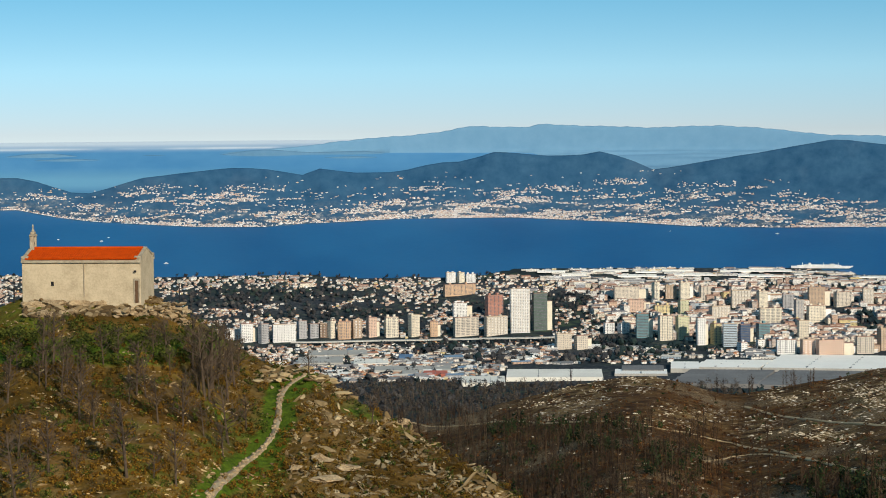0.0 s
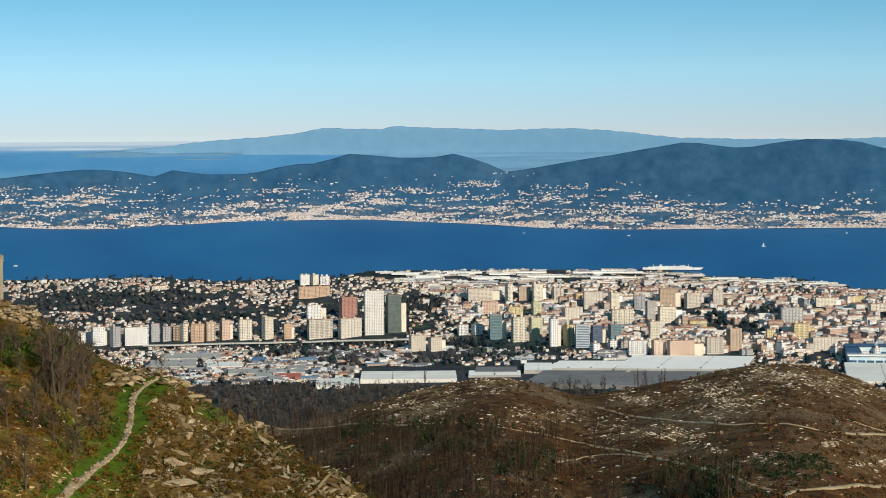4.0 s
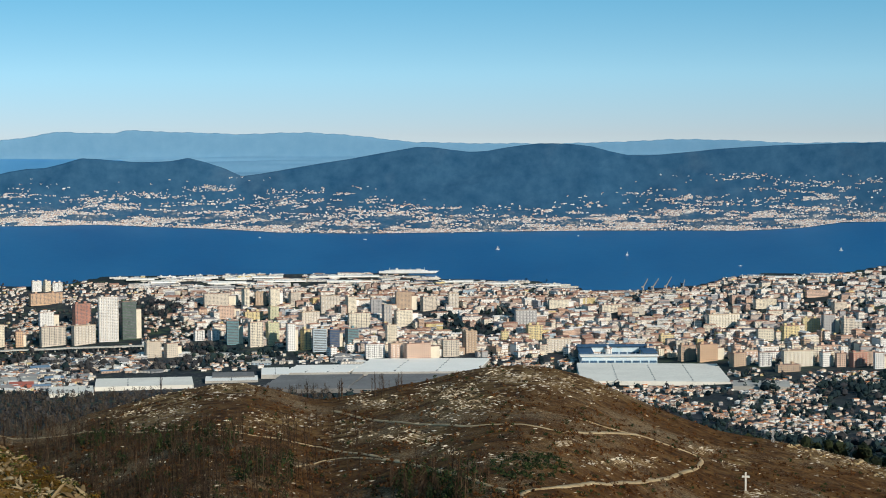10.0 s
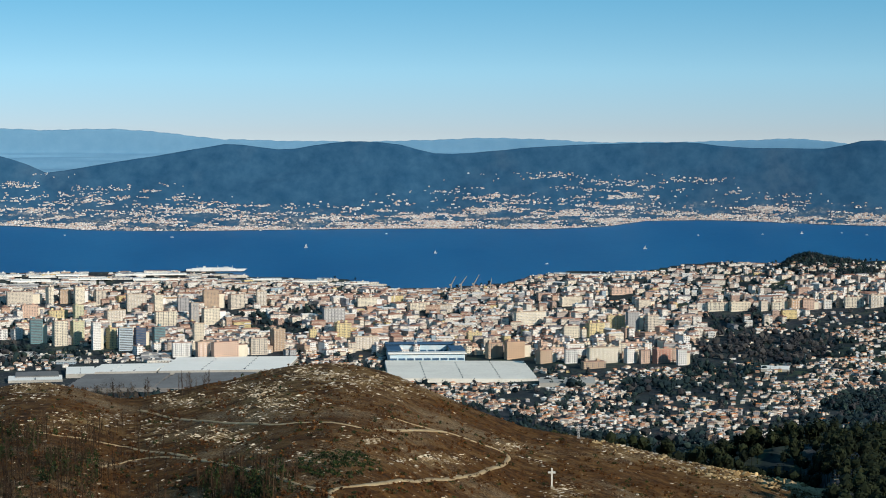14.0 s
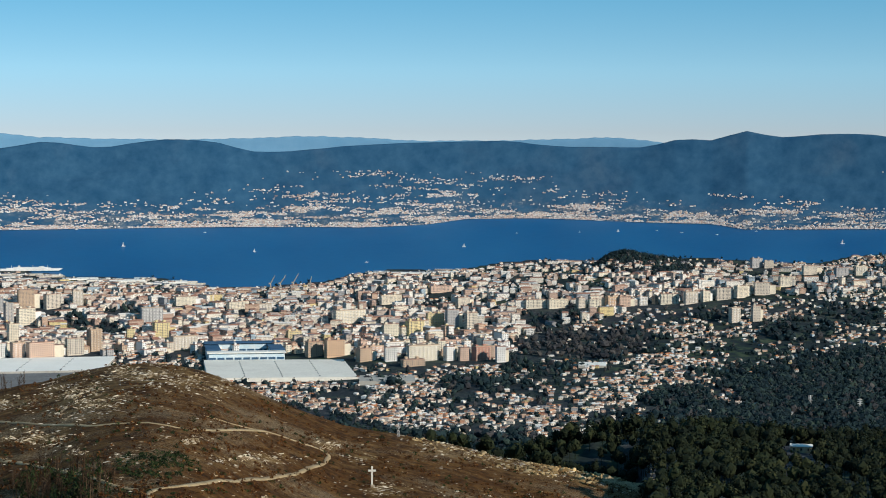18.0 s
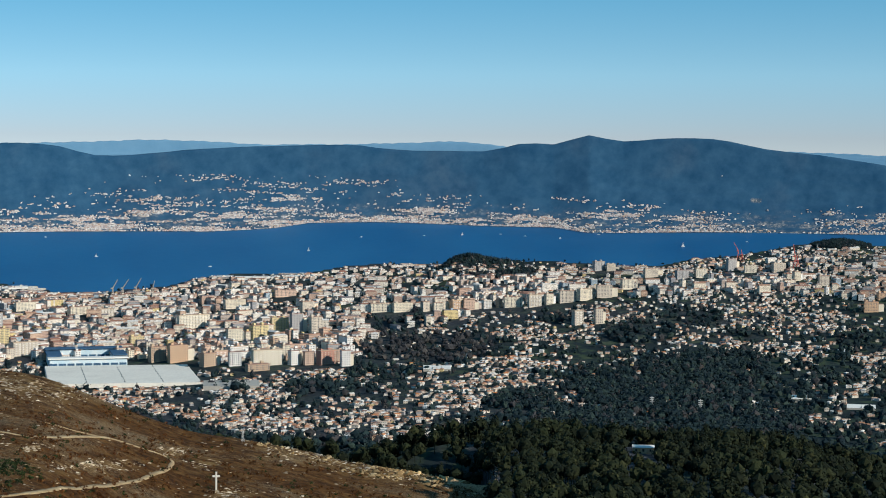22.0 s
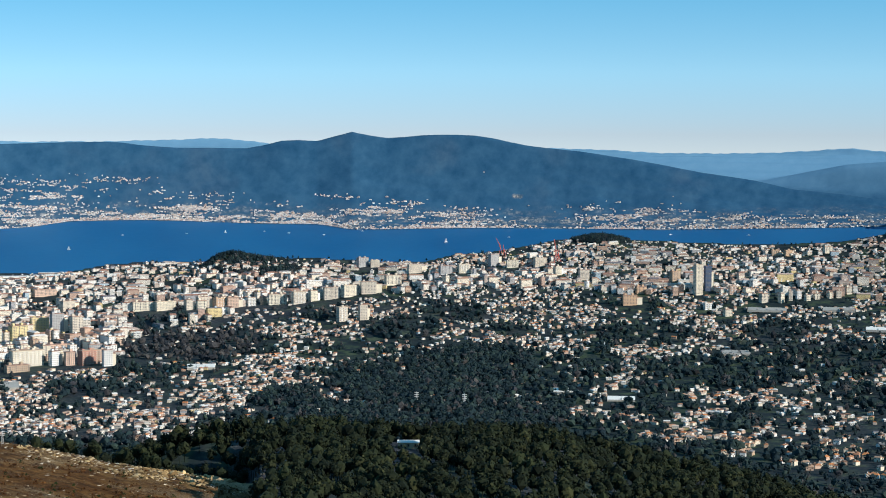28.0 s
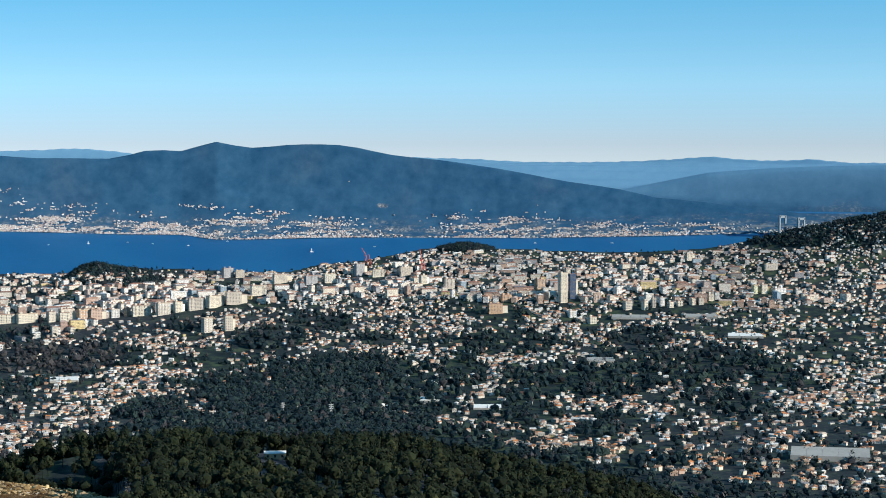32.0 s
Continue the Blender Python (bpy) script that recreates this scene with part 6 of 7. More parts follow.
def shed(az0, az1, low, high, roof, label, bays=4, tall=6.0, name="factory_hall", skew=0.0):
    """A long hall whose roof fills the space between two headings and two elevations."""
    az = (az0 + az1) / 2
    t = tall * 1.0
    r0 = float(range_seen(az, low - 0.02)[0])
    g = float(plain_height(np.array(az), np.array(r0)))
    r0, r1 = [(EYE - g - t) / math.tan(radians(-e)) for e in (low, high)]
    rm = (r0 + r1) / 2
    ob, s = thing(name, az, rm, 0, 0, label=label, category="building")
    p = spot(az, rm, g - 1.0)
    ob.matrix_world = pose(*p, 0, 0, -az)
    w, d, h = rm * 2 * math.tan(radians((az1 - az0) / 2)) * s, max((r1 - r0) * s, 12 * s), (t + 1) * s
    bm = bmesh.new()
    box(bm, 0, 0, 0, w, d, h)
    part("body", bm, roof if roof is not metal_white or name == "quay_warehouse" else metal_pale, ob)
    rows = max(1, int(round(d / (34 * s))))
    for i in range(bays):
        x = (i + 0.5) / bays * w - w / 2
        bw = w / bays * 0.985
        for j in range(rows):
            y0, y1 = -d / 2 + j * d / rows, -d / 2 + (j + 1.0) * d / rows
            lift = min(0.2 * (y1 - y0), (2.0 if name == "quay_warehouse" else 2.5) * s)
            bm = bmesh.new()
            v = [bm.verts.new(c) for c in ((-bw / 2, y0, h), (bw / 2, y0, h), (bw / 2, y1, h), (-bw / 2, y1, h), (-bw / 2, y1, h + lift), (bw / 2, y1, h + lift))]
            for f in ((0, 1, 5, 4), (2, 3, 4, 5), (1, 2, 5), (3, 0, 4), (0, 3, 2, 1)):
                bm.faces.new([v[q] for q in f])
            b = part("roof_bay", bm, roof, ob)
            b.location = (x, 0, 0.02)
        if i and bays < 5:
            bm = bmesh.new()
            box(bm, x - w / bays / 2, 0, h, w / bays * 0.05, d * 0.9, 1.2 * s)
            part("skylight", bm, skylight, ob)
    for me in {c.data for c in ob.children}:
        for v in me.vertices:
            v.co.x += skew * w / d * v.co.y
    return ob


shed(6.75, 9.2, -7.22, -6.86, metal_grey, "low factory hall with a dark grey roof below the hill", 3, skew=0.22)
shed(9.25, 11.85, -7.24, -6.86, metal_grey, "low factory hall with a dark grey roof below the hill", 3, skew=0.22)
shed(9.35, 12.9, -6.76, -6.42, metal_white, "very large factory hall with a bright white roof", 3, skew=0.12)
shed(7.3, 9.2, -6.76, -6.58, metal_white, "factory hall with a bright white roof", 3, skew=0.2)
shed(6.5, 7.3, -6.80, -6.64, metal_white, "small factory hall with a white roof", 2)
shed(4.9, 6.4, -6.95, -6.86, metal_white, "long white factory hall with a dark flat roof", 2, 3.5)
shed(5.1, 6.3, -6.84, -6.75, metal_grey, "dark flat-roofed factory hall", 2)
shed(1.8, 4.55, -7.05, -6.86, metal_cream, "long beige factory hall beside bare trees", 3)
shed(0.5, 1.75, -7.2, -7.05, metal_cream, "cream-roofed warehouse at the wood's edge", 3)
shed(-0.6, 0.1, -6.95, -6.88, metal_red, "red-roofed warehouse among sheds", 2)
shed(-1.2, -0.75, -6.92, -6.80, metal_pale, "small pale warehouse beside other sheds", 2)
shed(-4.2, -2.9, -6.58, -6.44, metal_pale, "pale-roofed industrial shed in the valley", 4)
shed(-2.6, -1.6, -6.62, -6.52, metal_cream, "cream-roofed industrial shed in the valley", 3)
shed(-3.9, -2.2, -6.36, -6.26, metal_pale, "pale industrial shed in the valley", 3)
shed(-1.3, -0.9, -6.47, -6.40, metal_blue, "industrial shed with a blue metal roof", 2)
shed(-2.0, 0.2, -6.82, -6.74, metal_pale, "long pale industrial shed", 4)
shed(15.6, 19.75, -7.03, -6.56, metal_cream, "very large factory hall with a pale roof and dark skylight lines", 4, skew=-0.06)
shed(20.0, 21.6, -7.14, -7.02, metal_pale, "pale factory shed beside small houses", 2)
shed(38.35, 39.15, -7.55, -7.49, metal_white, "white warehouse among houses and trees", 2, 2.5)
shed(36.8, 37.6, -7.34, -7.28, metal_white, "long low white building among the trees", 2, 6)
shed(42.3, 43.4, -4.94, -4.89, metal_pale, "long pale market hall in the suburb", 4, 3.5)
shed(44.4, 45.3, -4.90, -4.85, metal_pale, "pale hall beside a sports ground", 2, 3.5)
shed(47.4, 49.6, -8.75, -8.55, metal_pale, "large pale warehouse with roof strips", 5)
shed(45.6, 46.6, -5.43, -5.38, metal_white, "white industrial shed in the suburb", 3, 3.5)
shed(41.6, 42.4, -6.18, -6.12, metal_pale, "pale industrial shed in the suburb", 3, 3.5)
shed(26.3, 27.1, -6.66, -6.60, metal_white, "white-roofed school hall beside the wood", 3, 3.5)
for a0_, a1_, e_ in ((2.7, 3.5, -4.00), (4.3, 5.3, -3.98), (5.5, 6.1, -4.02), (6.25, 7.15, -3.98), (7.9, 9.9, -3.985), (3.4, 4.1, -4.09), (6.6, 7.8, -4.10), (8.4, 9.7, -4.13), (5.0, 6.1, -4.13),
                     (11.6, 12.6, -4.15), (12.9, 13.9, -4.21), (14.4, 15.1, -4.27), (20.9, 21.9, -4.02), (22.1, 23.1, -3.99)):
    shed(a0_, a1_, e_ - 0.035, e_, metal_white, "long low quayside warehouse with a bright white roof", 4, 2.5, "quay_warehouse")


def stadium():
    az = 16.70
    r = float(range_seen(az, -6.47)[0])
    ob, s = thing("stadium", az, r, 4, -1.0, label="football stadium with pale blue stands and dark roofs", category="stadium")
    blue = plain("pale_blue_cladding", (0.50, 0.66, 0.76), (0.72, 0.78, 0.80), 0.05, 0.6, relief=0)
    deep = plain("deep_blue_seats", (0.05, 0.12, 0.22), None, 0.05, 0.6, relief=0)
    grass = plain("turf", (0.07, 0.16, 0.03), None, 0.05, 0.9, relief=0)
    W_, D_, H_ = 138 * s, 110 * s, 23 * s
    for nm, x, y, w, d, hh in (("front_stand", 0, -D_ / 2, W_, 22 * s, H_ * 0.72), ("back_stand", 0, D_ / 2, W_, 24 * s, H_),
                               ("west_stand", -W_ / 2 + 11 * s, 0, 22 * s, D_ - 24 * s, H_ * 0.85), ("east_stand", W_ / 2 - 11 * s, 0, 22 * s, D_ - 24 * s, H_ * 0.85)):
        bm = bmesh.new()
        box(bm, x, y, 0, w, d, hh, 1.5 * s)
        stand_ = part(nm, bm, blue, ob)
        bm = bmesh.new()
        box(bm, x, y, hh + 0.4 * s, w + 5 * s, d + 8 * s, 2.0 * s, 0.6 * s)
        part("roof", bm, deep if nm != "front_stand" else metal_white, stand_)
        if w > 60 * s:
            for i in range(9):
                bm = bmesh.new()
                box(bm, x - w / 2 + (i + 0.5) * w / 9, y - d / 2 - 0.3 * s, hh * 0.35, w / 9 * 0.8, 0.8 * s, hh * 0.22)
                part("glazed_panel", bm, deep, stand_)
    bm = bmesh.new()
    box(bm, 0, 0, 0.2, W_ - 46 * s, D_ - 46 * s, 1.2 * s)
    part("pitch", bm, grass, ob)


stadium()

# ---- a motorway viaduct, quays and the ship ----
concrete = plain("pale_concrete", (0.60, 0.57, 0.51), (0.48, 0.45, 0.40), 0.1, 0.9, relief=0)


def viaduct(points, high, wide, label, gap=45.0, mat=concrete):
    """A road deck on piers through points given by heading and range."""
    ob = tagged(new("viaduct"), label, "bridge")
    pts = [Vector(spot(a, r, high_)) for a, r, high_ in points]
    ob.location = pts[0]
    for p, q in zip(pts[:-1], pts[1:]):
        s = float(shrink(np.array(points[0][1])))
        d = q - p
        bm = bmesh.new()
        m = Matrix.Translation((p + q) / 2 - pts[0]) @ d.to_track_quat("X", "Z").to_matrix().to_4x4()
        bmesh.ops.create_cube(bm, size=1, matrix=m @ Matrix.Diagonal((d.length * 1.002, wide * s, 1.8 * s, 1)))
        part("deck", bm, mat, ob)
        bm = bmesh.new()
        x = p.lerp(q, 0.5) - pts[0]
        box(bm, x.x, x.y, x.z - high * s, 2.5 * s, 2.5 * s, high * s)
        part("pier", bm, mat, ob)


road_pts = []
for a in np.arange(-4.4, 3.4, 0.6):
    rr = float(range_seen(a, float(np.interp(a, [-4, -0.6, 3.2], [-6.10, -6.07, -6.02])))[0])
    road_pts.append((a, rr, float(ground_height(a, rr)) + 7.0))
viaduct(road_pts, 8.0, 16.0, "pale motorway viaduct across the valley")
viaduct([(a, 12200.0, float(EYE + 12200 * math.tan(radians(e)))) for a, e in ((39.3, -1.90), (39.6, -1.91), (39.9, -1.93), (40.2, -1.95))], 60.0, 22.0, "far pale viaduct on the wooded hillside")


def suspension_bridge():
    r = 9700.0
    s = float(shrink(np.array(r)))
    ob = tagged(new("cable_bridge"), "far cable-stayed bridge with two tall white towers", "bridge")
    ob.location = spot(47.1, r, 0.0)
    white = plain("bridge_white", (0.27, 0.33, 0.38), None, 0.1, 0.7, relief=0)
    for a, top in ((47.1, -2.0), (47.62, -2.06)):
        h = (EYE + r * math.tan(radians(top))) * s
        o = Vector(spot(a, r, 0.0)) - ob.location
        leg = 15 * s
        tower = new("tower")
        tower.parent = ob
        for sx in (-1, 1):
            bm = bmesh.new()
            box(bm, o.x + sx * leg * 1.3, o.y, o.z, leg * 0.55, leg * 0.5, h)
            part("leg", bm, white, ob)
        bm = bmesh.new()
        box(bm, o.x, o.y, o.z + h * 0.88, leg * 2.6, leg * 0.5, h * 0.10)
        part("cross_beam", bm, white, ob)
        bpy.data.objects.remove(tower)
    bm = bmesh.new()
    p, q = Vector(spot(46.2, r, 58.0)) - ob.location, Vector(spot(48.8, r, 58.0)) - ob.location
    m = Matrix.Translation((p + q) / 2) @ (q - p).to_track_quat("X", "Z").to_matrix().to_4x4()
    bmesh.ops.create_cube(bm, size=1, matrix=m @ Matrix.Diagonal(((q - p).length, 24 * s, 7 * s, 1)))
    part("deck", bm, white, ob)


suspension_bridge()


def ship():
    az, r = 10.75, 6530.0
    s = float(shrink(np.array(r)))
    ob = tagged(new("car_ferry"), "long white ship moored at the outer quay", "ship")
    ob.matrix_world = pose(*spot(az, r, 0.0), 0, 0, -az)
    white = plain("ship_white", (0.82, 0.82, 0.80), None, 0.05, 0.5, relief=0)
    L = 196 * s
    bm = bmesh.new()
    prof = [(-L / 2, 0), (L * 0.44, 0), (L / 2, 7 * s), (-L / 2, 7 * s)]
    lo = [bm.verts.new((x, -11 * s, z)) for x, z in prof]
    hi = [bm.verts.new((x, 11 * s, z)) for x, z in prof]
    bm.faces.new(lo)
    bm.faces.new(hi[::-1])
    for i in range(4):
        bm.faces.new((lo[i], lo[(i + 1) % 4], hi[(i + 1) % 4], hi[i]))
    bmesh.ops.recalc_face_normals(bm, faces=bm.faces)
    part("hull", bm, white, ob)
    for nm, x, w, z, h in (("deckhouse", -0.05, 0.72, 7, 2.5), ("upper_deck", -0.02, 0.55, 9.5, 2), ("bridge_house", 0.16, 0.08, 11.5, 2.5), ("funnel", -0.2, 0.04, 11.5, 5), ("mast", -0.32, 0.008, 9.5, 8), ("mast", 0.02, 0.008, 11, 7), ("mast", 0.26, 0.008, 9.5, 8)):
        bm = bmesh.new()
        box(bm, x * L, 0, z * s, w * L, 16 * s, h * s, 0.5 * s)
        part(nm, bm, white, ob)


ship()

crane_red = plain("crane_red", (0.62, 0.16, 0.13), None, 0.2, 0.6, relief=0)
crane_grey = plain("crane_grey", (0.42, 0.36, 0.30), None, 0.2, 0.6, relief=0)


def crane(az, low, high, tip, mat, label):
    """A slewing dock crane: legs, tower, cabin and a raised jib whose tip has the heading tip and the elevation high."""
    r = float(range_seen(az, low - 0.12)[0])
    ob, s = thing("dock_crane", az, r, 0, 0, label=label, category="crane", group="dock cranes")
    z0 = (EYE + r * math.tan(radians(low)) - float(ground_height(az, r))) * s
    top = (EYE + r * math.tan(radians(high)) - float(ground_height(az, r))) * s
    dx = r * math.tan(radians(tip - az)) * s
    mid = top * 0.5
    for sx in (-1, 1):
        for sy in (-1, 1):
            bm = bmesh.new()
            rod(bm, (sx * 5 * s, sy * 5 * s, 0), (sx * 1.5 * s, sy * 1.5 * s, mid * 0.7), 1.0 * s, 0.8 * s)
            part("leg", bm, mat, ob)
    bm = bmesh.new()
    rod(bm, (0, 0, mid * 0.65), (0, 0, mid * 1.1), 2.0 * s, 1.6 * s, 8)
    part("tower", bm, mat, ob)
    bm = bmesh.new()
    box(bm, -2 * s, 0, mid * 0.95, 7 * s, 4 * s, 4 * s, 0.3 * s)
    part("cabin", bm, mat, ob)
    bm = bmesh.new()
    rod(bm, (0, 0, mid * 1.05), (dx, 0, top), 1.5 * s, 0.9 * s)
    part("jib", bm, mat, ob)


for az_, lo_, hi_, tip_ in ((17.46, -4.49, -4.11, 17.59), (17.74, -4.49, -4.10, 17.9), (18.11, -4.49, -4.06, 18.26), (18.58, -4.49, -4.14, 18.63)):
    crane(az_, lo_, hi_, tip_, crane_grey, "grey-brown shipyard crane with a raised jib")
for az_, lo_, hi_, tip_ in ((35.26, -3.33, -2.97, 35.13), (35.37, -3.36, -3.16, 35.34), (36.85, -3.56, -3.0, 36.8), (36.93, -3.52, -3.29, 36.9)):
    crane(az_, lo_, hi_, tip_, crane_red, "red shipyard crane with a raised jib")


def pylon(az, low, high, lo, hi):
    r = float(seen(az, low, lo, hi)[0]) if hi < 1300 else float(range_seen(az, low)[0])
    ob, s = thing("power_pylon", az, r, 20, 0, label="pale steel lattice power pylon above the trees", category="pylon", group="power pylons")
    h = r * math.tan(radians(high - low)) * s
    steel = crane_pale
    for sx in (-1, 1):
        for sy in (-1, 1):
            bm = bmesh.new()
            rod(bm, (sx * 0.09 * h, sy * 0.09 * h, 0), (sx * 0.012 * h, sy * 0.012 * h, h), 0.011 * h, 0.008 * h, 4)
            part("leg", bm, steel, ob)
    for k in range(6):
        bm = bmesh.new()
        t0, t1 = k / 6, (k + 1) / 6
        w0, w1 = 0.09 - 0.078 * t0, 0.09 - 0.078 * t1
        rod(bm, (-w0 * h, -w0 * h, t0 * h), (w1 * h, -w1 * h, t1 * h), 0.006 * h, 0.006 * h, 4)
        rod(bm, (w0 * h, -w0 * h, t0 * h), (-w1 * h, -w1 * h, t1 * h), 0.006 * h, 0.006 * h, 4)
        part("brace", bm, steel, ob)
    for t in (0.62, 0.76, 0.9):
        bm = bmesh.new()
        box(bm, 0, 0, t * h, 0.34 * h, 0.02 * h, 0.035 * h)
        part("cross_arm", bm, steel, ob)


crane_pale = plain("galvanised_steel", (0.62, 0.62, 0.62), None, 0.2, 0.5, 0.3, relief=0)
pylon(32.87, -7.77, -7.38, 1400, 9000)
pylon(34.25, -7.83, -7.42, 1400, 9000)
pylon(21.13, -8.72, -8.34, 480, 1003)

# ---- boats ----
boat_white = plain("boat_white", (0.82, 0.82, 0.82), None, 0.2, 0.5, relief=0)


def boat(az, el, length, sail):
    r = EYE / math.tan(radians(-el))
    s = float(shrink(np.array(r)))
    ob = tagged(new("sailing_boat" if sail else "motor_boat"), "small white sailing boat on the bay" if sail else "small white boat on the bay", "boat", "boats on the bay")
    ob.matrix_world = pose(*spot(az, r, 0.0), 0, 0, -az + 20 * math.sin(az * 9))
    q = 0.55 * length * s
    bm = bmesh.new()
    box(bm, 0, 0, -0.02 * q, q, 0.3 * q, 0.16 * q, 0.05 * q)
    part("hull", bm, boat_white, ob)
    bm = bmesh.new()
    if sail:
        v = [bm.verts.new(c) for c in ((-0.35 * q, 0, 0.16 * q), (0.25 * q, 0.02 * q, 0.16 * q), (0.05 * q, 0.04 * q, 1.1 * q), (0.05 * q, 0, 0.5 * q))]
        bm.faces.new(v[:3])
        bmesh.ops.solidify(bm, geom=list(bm.faces), thickness=0.01 * q)
        part("sail", bm, boat_white, ob)
    else:
        box(bm, 0.05 * q, 0, 0.13 * q, 0.4 * q, 0.22 * q, 0.14 * q, 0.03 * q)
        part("cabin", bm, boat_white, ob)


BOATS = [(-9.7, -3.02, 26, 0), (-9.5, -2.92, 18, 0), (-7.9, -3.68, 30, 0), (-10.9, -2.95, 20, 0), (9.5, -2.98, 26, 0), (12.0, -2.80, 24, 0), (13.3, -3.28, 28, 1), (15.6, -2.90, 22, 0),
         (23.0, -3.30, 26, 1), (20.2, -3.75, 22, 0), (26.3, -2.86, 22, 0), (27.4, -2.83, 22, 1), (29.2, -2.85, 24, 0), (31.3, -2.79, 24, 0), (33.7, -3.10, 30, 1), (35.5, -2.95, 22, 0),
         (17.0, -3.45, 22, 1), (30.2, -2.9, 22, 0), (28.5, -2.8, 20, 0), (40.1, -2.84, 26, 0), (42.3, -2.83, 26, 0), (6.5, -2.9, 20, 0), (24.5, -2.9, 20, 0)]
for row in BOATS:
    boat(*row)

# ---- the mass of the city, its gardens and the towns across the bay ----
dense_foot = line(-14.0, 2.0, [-4.15, -4.3, -4.35, -4.4, -4.45, -4.5, -4.55, -4.6, -4.75, -5.2, -5.9, -6.15, -6.3, -6.35, -6.35, -6.35, -6.4, -6.45, -6.45, -6.45, -5.5, -5.1, -4.8, -4.6, -4.5, -4.45, -4.5,
                               -4.6, -4.65, -4.7, -4.7, -4.6, -4.5])
low_foot = line(-14.0, 4.0, [-6.2, -6.3, -6.8, -7.1, -7.3, -7.2, -7.0, -7.2, -7.8, -8.7, -8.75, -8.1, -7.9, -8.4, -9.2, -9.6, -9.9])


def inside(az, el, patches):
    d = np.full(np.shape(az), 9.0)
    for a, e, da, de in patches:
        d = np.minimum(d, np.hypot((az - a) / da, (el - e) / de))
    return d + 0.22 * patchy(az / 0.5, el / 0.15, 6.0)


def clear_of_blocks(az, el):
    ok = np.ones(len(az), bool)
    for a, e, w, h in taken:
        ok &= ~((np.abs(az - a) < w * 0.5 + 0.03) & (el < e + 0.02) & (el > e - 0.16))
    for a0_, a1_, e0_, e1_ in ((1.7, 6.6, -7.3, -6.68), (6.6, 9.3, -7.4, -6.52), (9.3, 13.0, -7.4, -6.38), (15.5, 19.9, -7.2, -6.35), (2.4, 9.8, -4.1, -3.9), (38.3, 39.3, -7.7, -7.35)):
        ok &= ~((az > a0_) & (az < a1_) & (el > e0_) & (el < e1_))
    return ok & ~in_port(az, el)


port_foot = line(1.6, 1.0, [-4.05, -4.20, -4.36, -4.42, -4.44, -4.44, -4.42, -4.36, -4.32, -4.30, -4.32, -4.36, -4.40, -4.44, -4.50, -4.55, -4.4, -4.2, -4.1, -4.1, -4.12, -4.0])


def in_port(az, el):
    """The flat quays along the shore, kept free of tall houses."""
    return (az > 1.8) & (az < 22.6) & (el > port_foot(az)) & (el < near_shore(az) + 0.02)


woods_slope = [(33.3, -7.35, 2.5, 0.62), (30.8, -8.2, 1.9, 0.40), (35.2, -8.1, 1.9, 0.45), (34.4, -6.45, 1.5, 0.36), (29.3, -7.6, 0.9, 0.30)]
wood_patches = woods_slope + [(44.3, -6.5, 2.6, 0.34)] + woods_west + woods_mid + woods_east + woods_east_low
n = 80000
az = -13.5 + 64.0 * rng.random(n)
top, mid_, low = near_shore(az), dense_foot(az), low_foot(az)
top = np.where(az > 45.3, np.interp(az, [45, 47, 48.5, 50], [-2.9, -2.65, -2.2, -2.0]), top) - 0.03
el = top + (low - top) * rng.random(n)
urban = el > mid_
wood = inside(az, el, wood_patches)
clump = patchy(az / 0.9, el / 0.22, 3.0) + 0.5 * patchy(az / 0.3, el / 0.08, 8.0)
p = np.where(urban, np.where(az < 4, 0.42, np.where(az > 33, 0.92, 0.40)) * np.where(patchy(az / 0.55, el / 0.10, 7.0) > 0.75, 0.25, 1.0), np.clip(0.24 + 0.03 * np.clip(az - 32, 0, 6) + 0.46 * clump, 0.02, 0.74))
p = np.where((el < -6.5) & (az > 17) & (az < 32), np.clip(p + 0.04, 0, 0.6), p)
p = np.where((az < 9.5) & (el < -6.1), np.clip(p + 0.2, 0, 0.5), p)
p = p * np.where(el < -7.6, np.clip(1 - (az - 36) / 12, 0.45, 1), 1) + np.where((az > 36) & (el > -7.2) & ~urban, 0.05, 0.0)
p = np.where((az > 27.5) & (az < 36) & (el < -4.7) & (el > -5.8), np.clip(p + 0.16, 0, 0.8), p)
p = np.where(wood < 1.0, 0.04, p)
ok = (rng.random(n) < p) & clear_of_blocks(az, el)
az, el, urban, clump = az[ok], el[ok], urban[ok], clump[ok]
r = range_seen(az, el, 1400, 11000, 900)
n = len(az)
size = rng.random(n)
big = urban & (rng.random(n) < np.where((az < 3.5) | (az > 46), 0.06, np.where(az > 33, 0.16, 0.55)))
w = np.where(big, 13 + 30 * size ** 1.8, 5.5 + 5.0 * size ** 2)
d = np.where(big, 9 + 5 * rng.random(n), 5.0 + 1.8 * rng.random(n))
to_shore = np.clip((near_shore(az) - el) / 0.35, 0.15, 1)
h = np.where(big, 6 + to_shore * np.where(r > 5200, 9, 15) * rng.random(n) ** 1.5, 3.0 + 2.4 * rng.random(n))
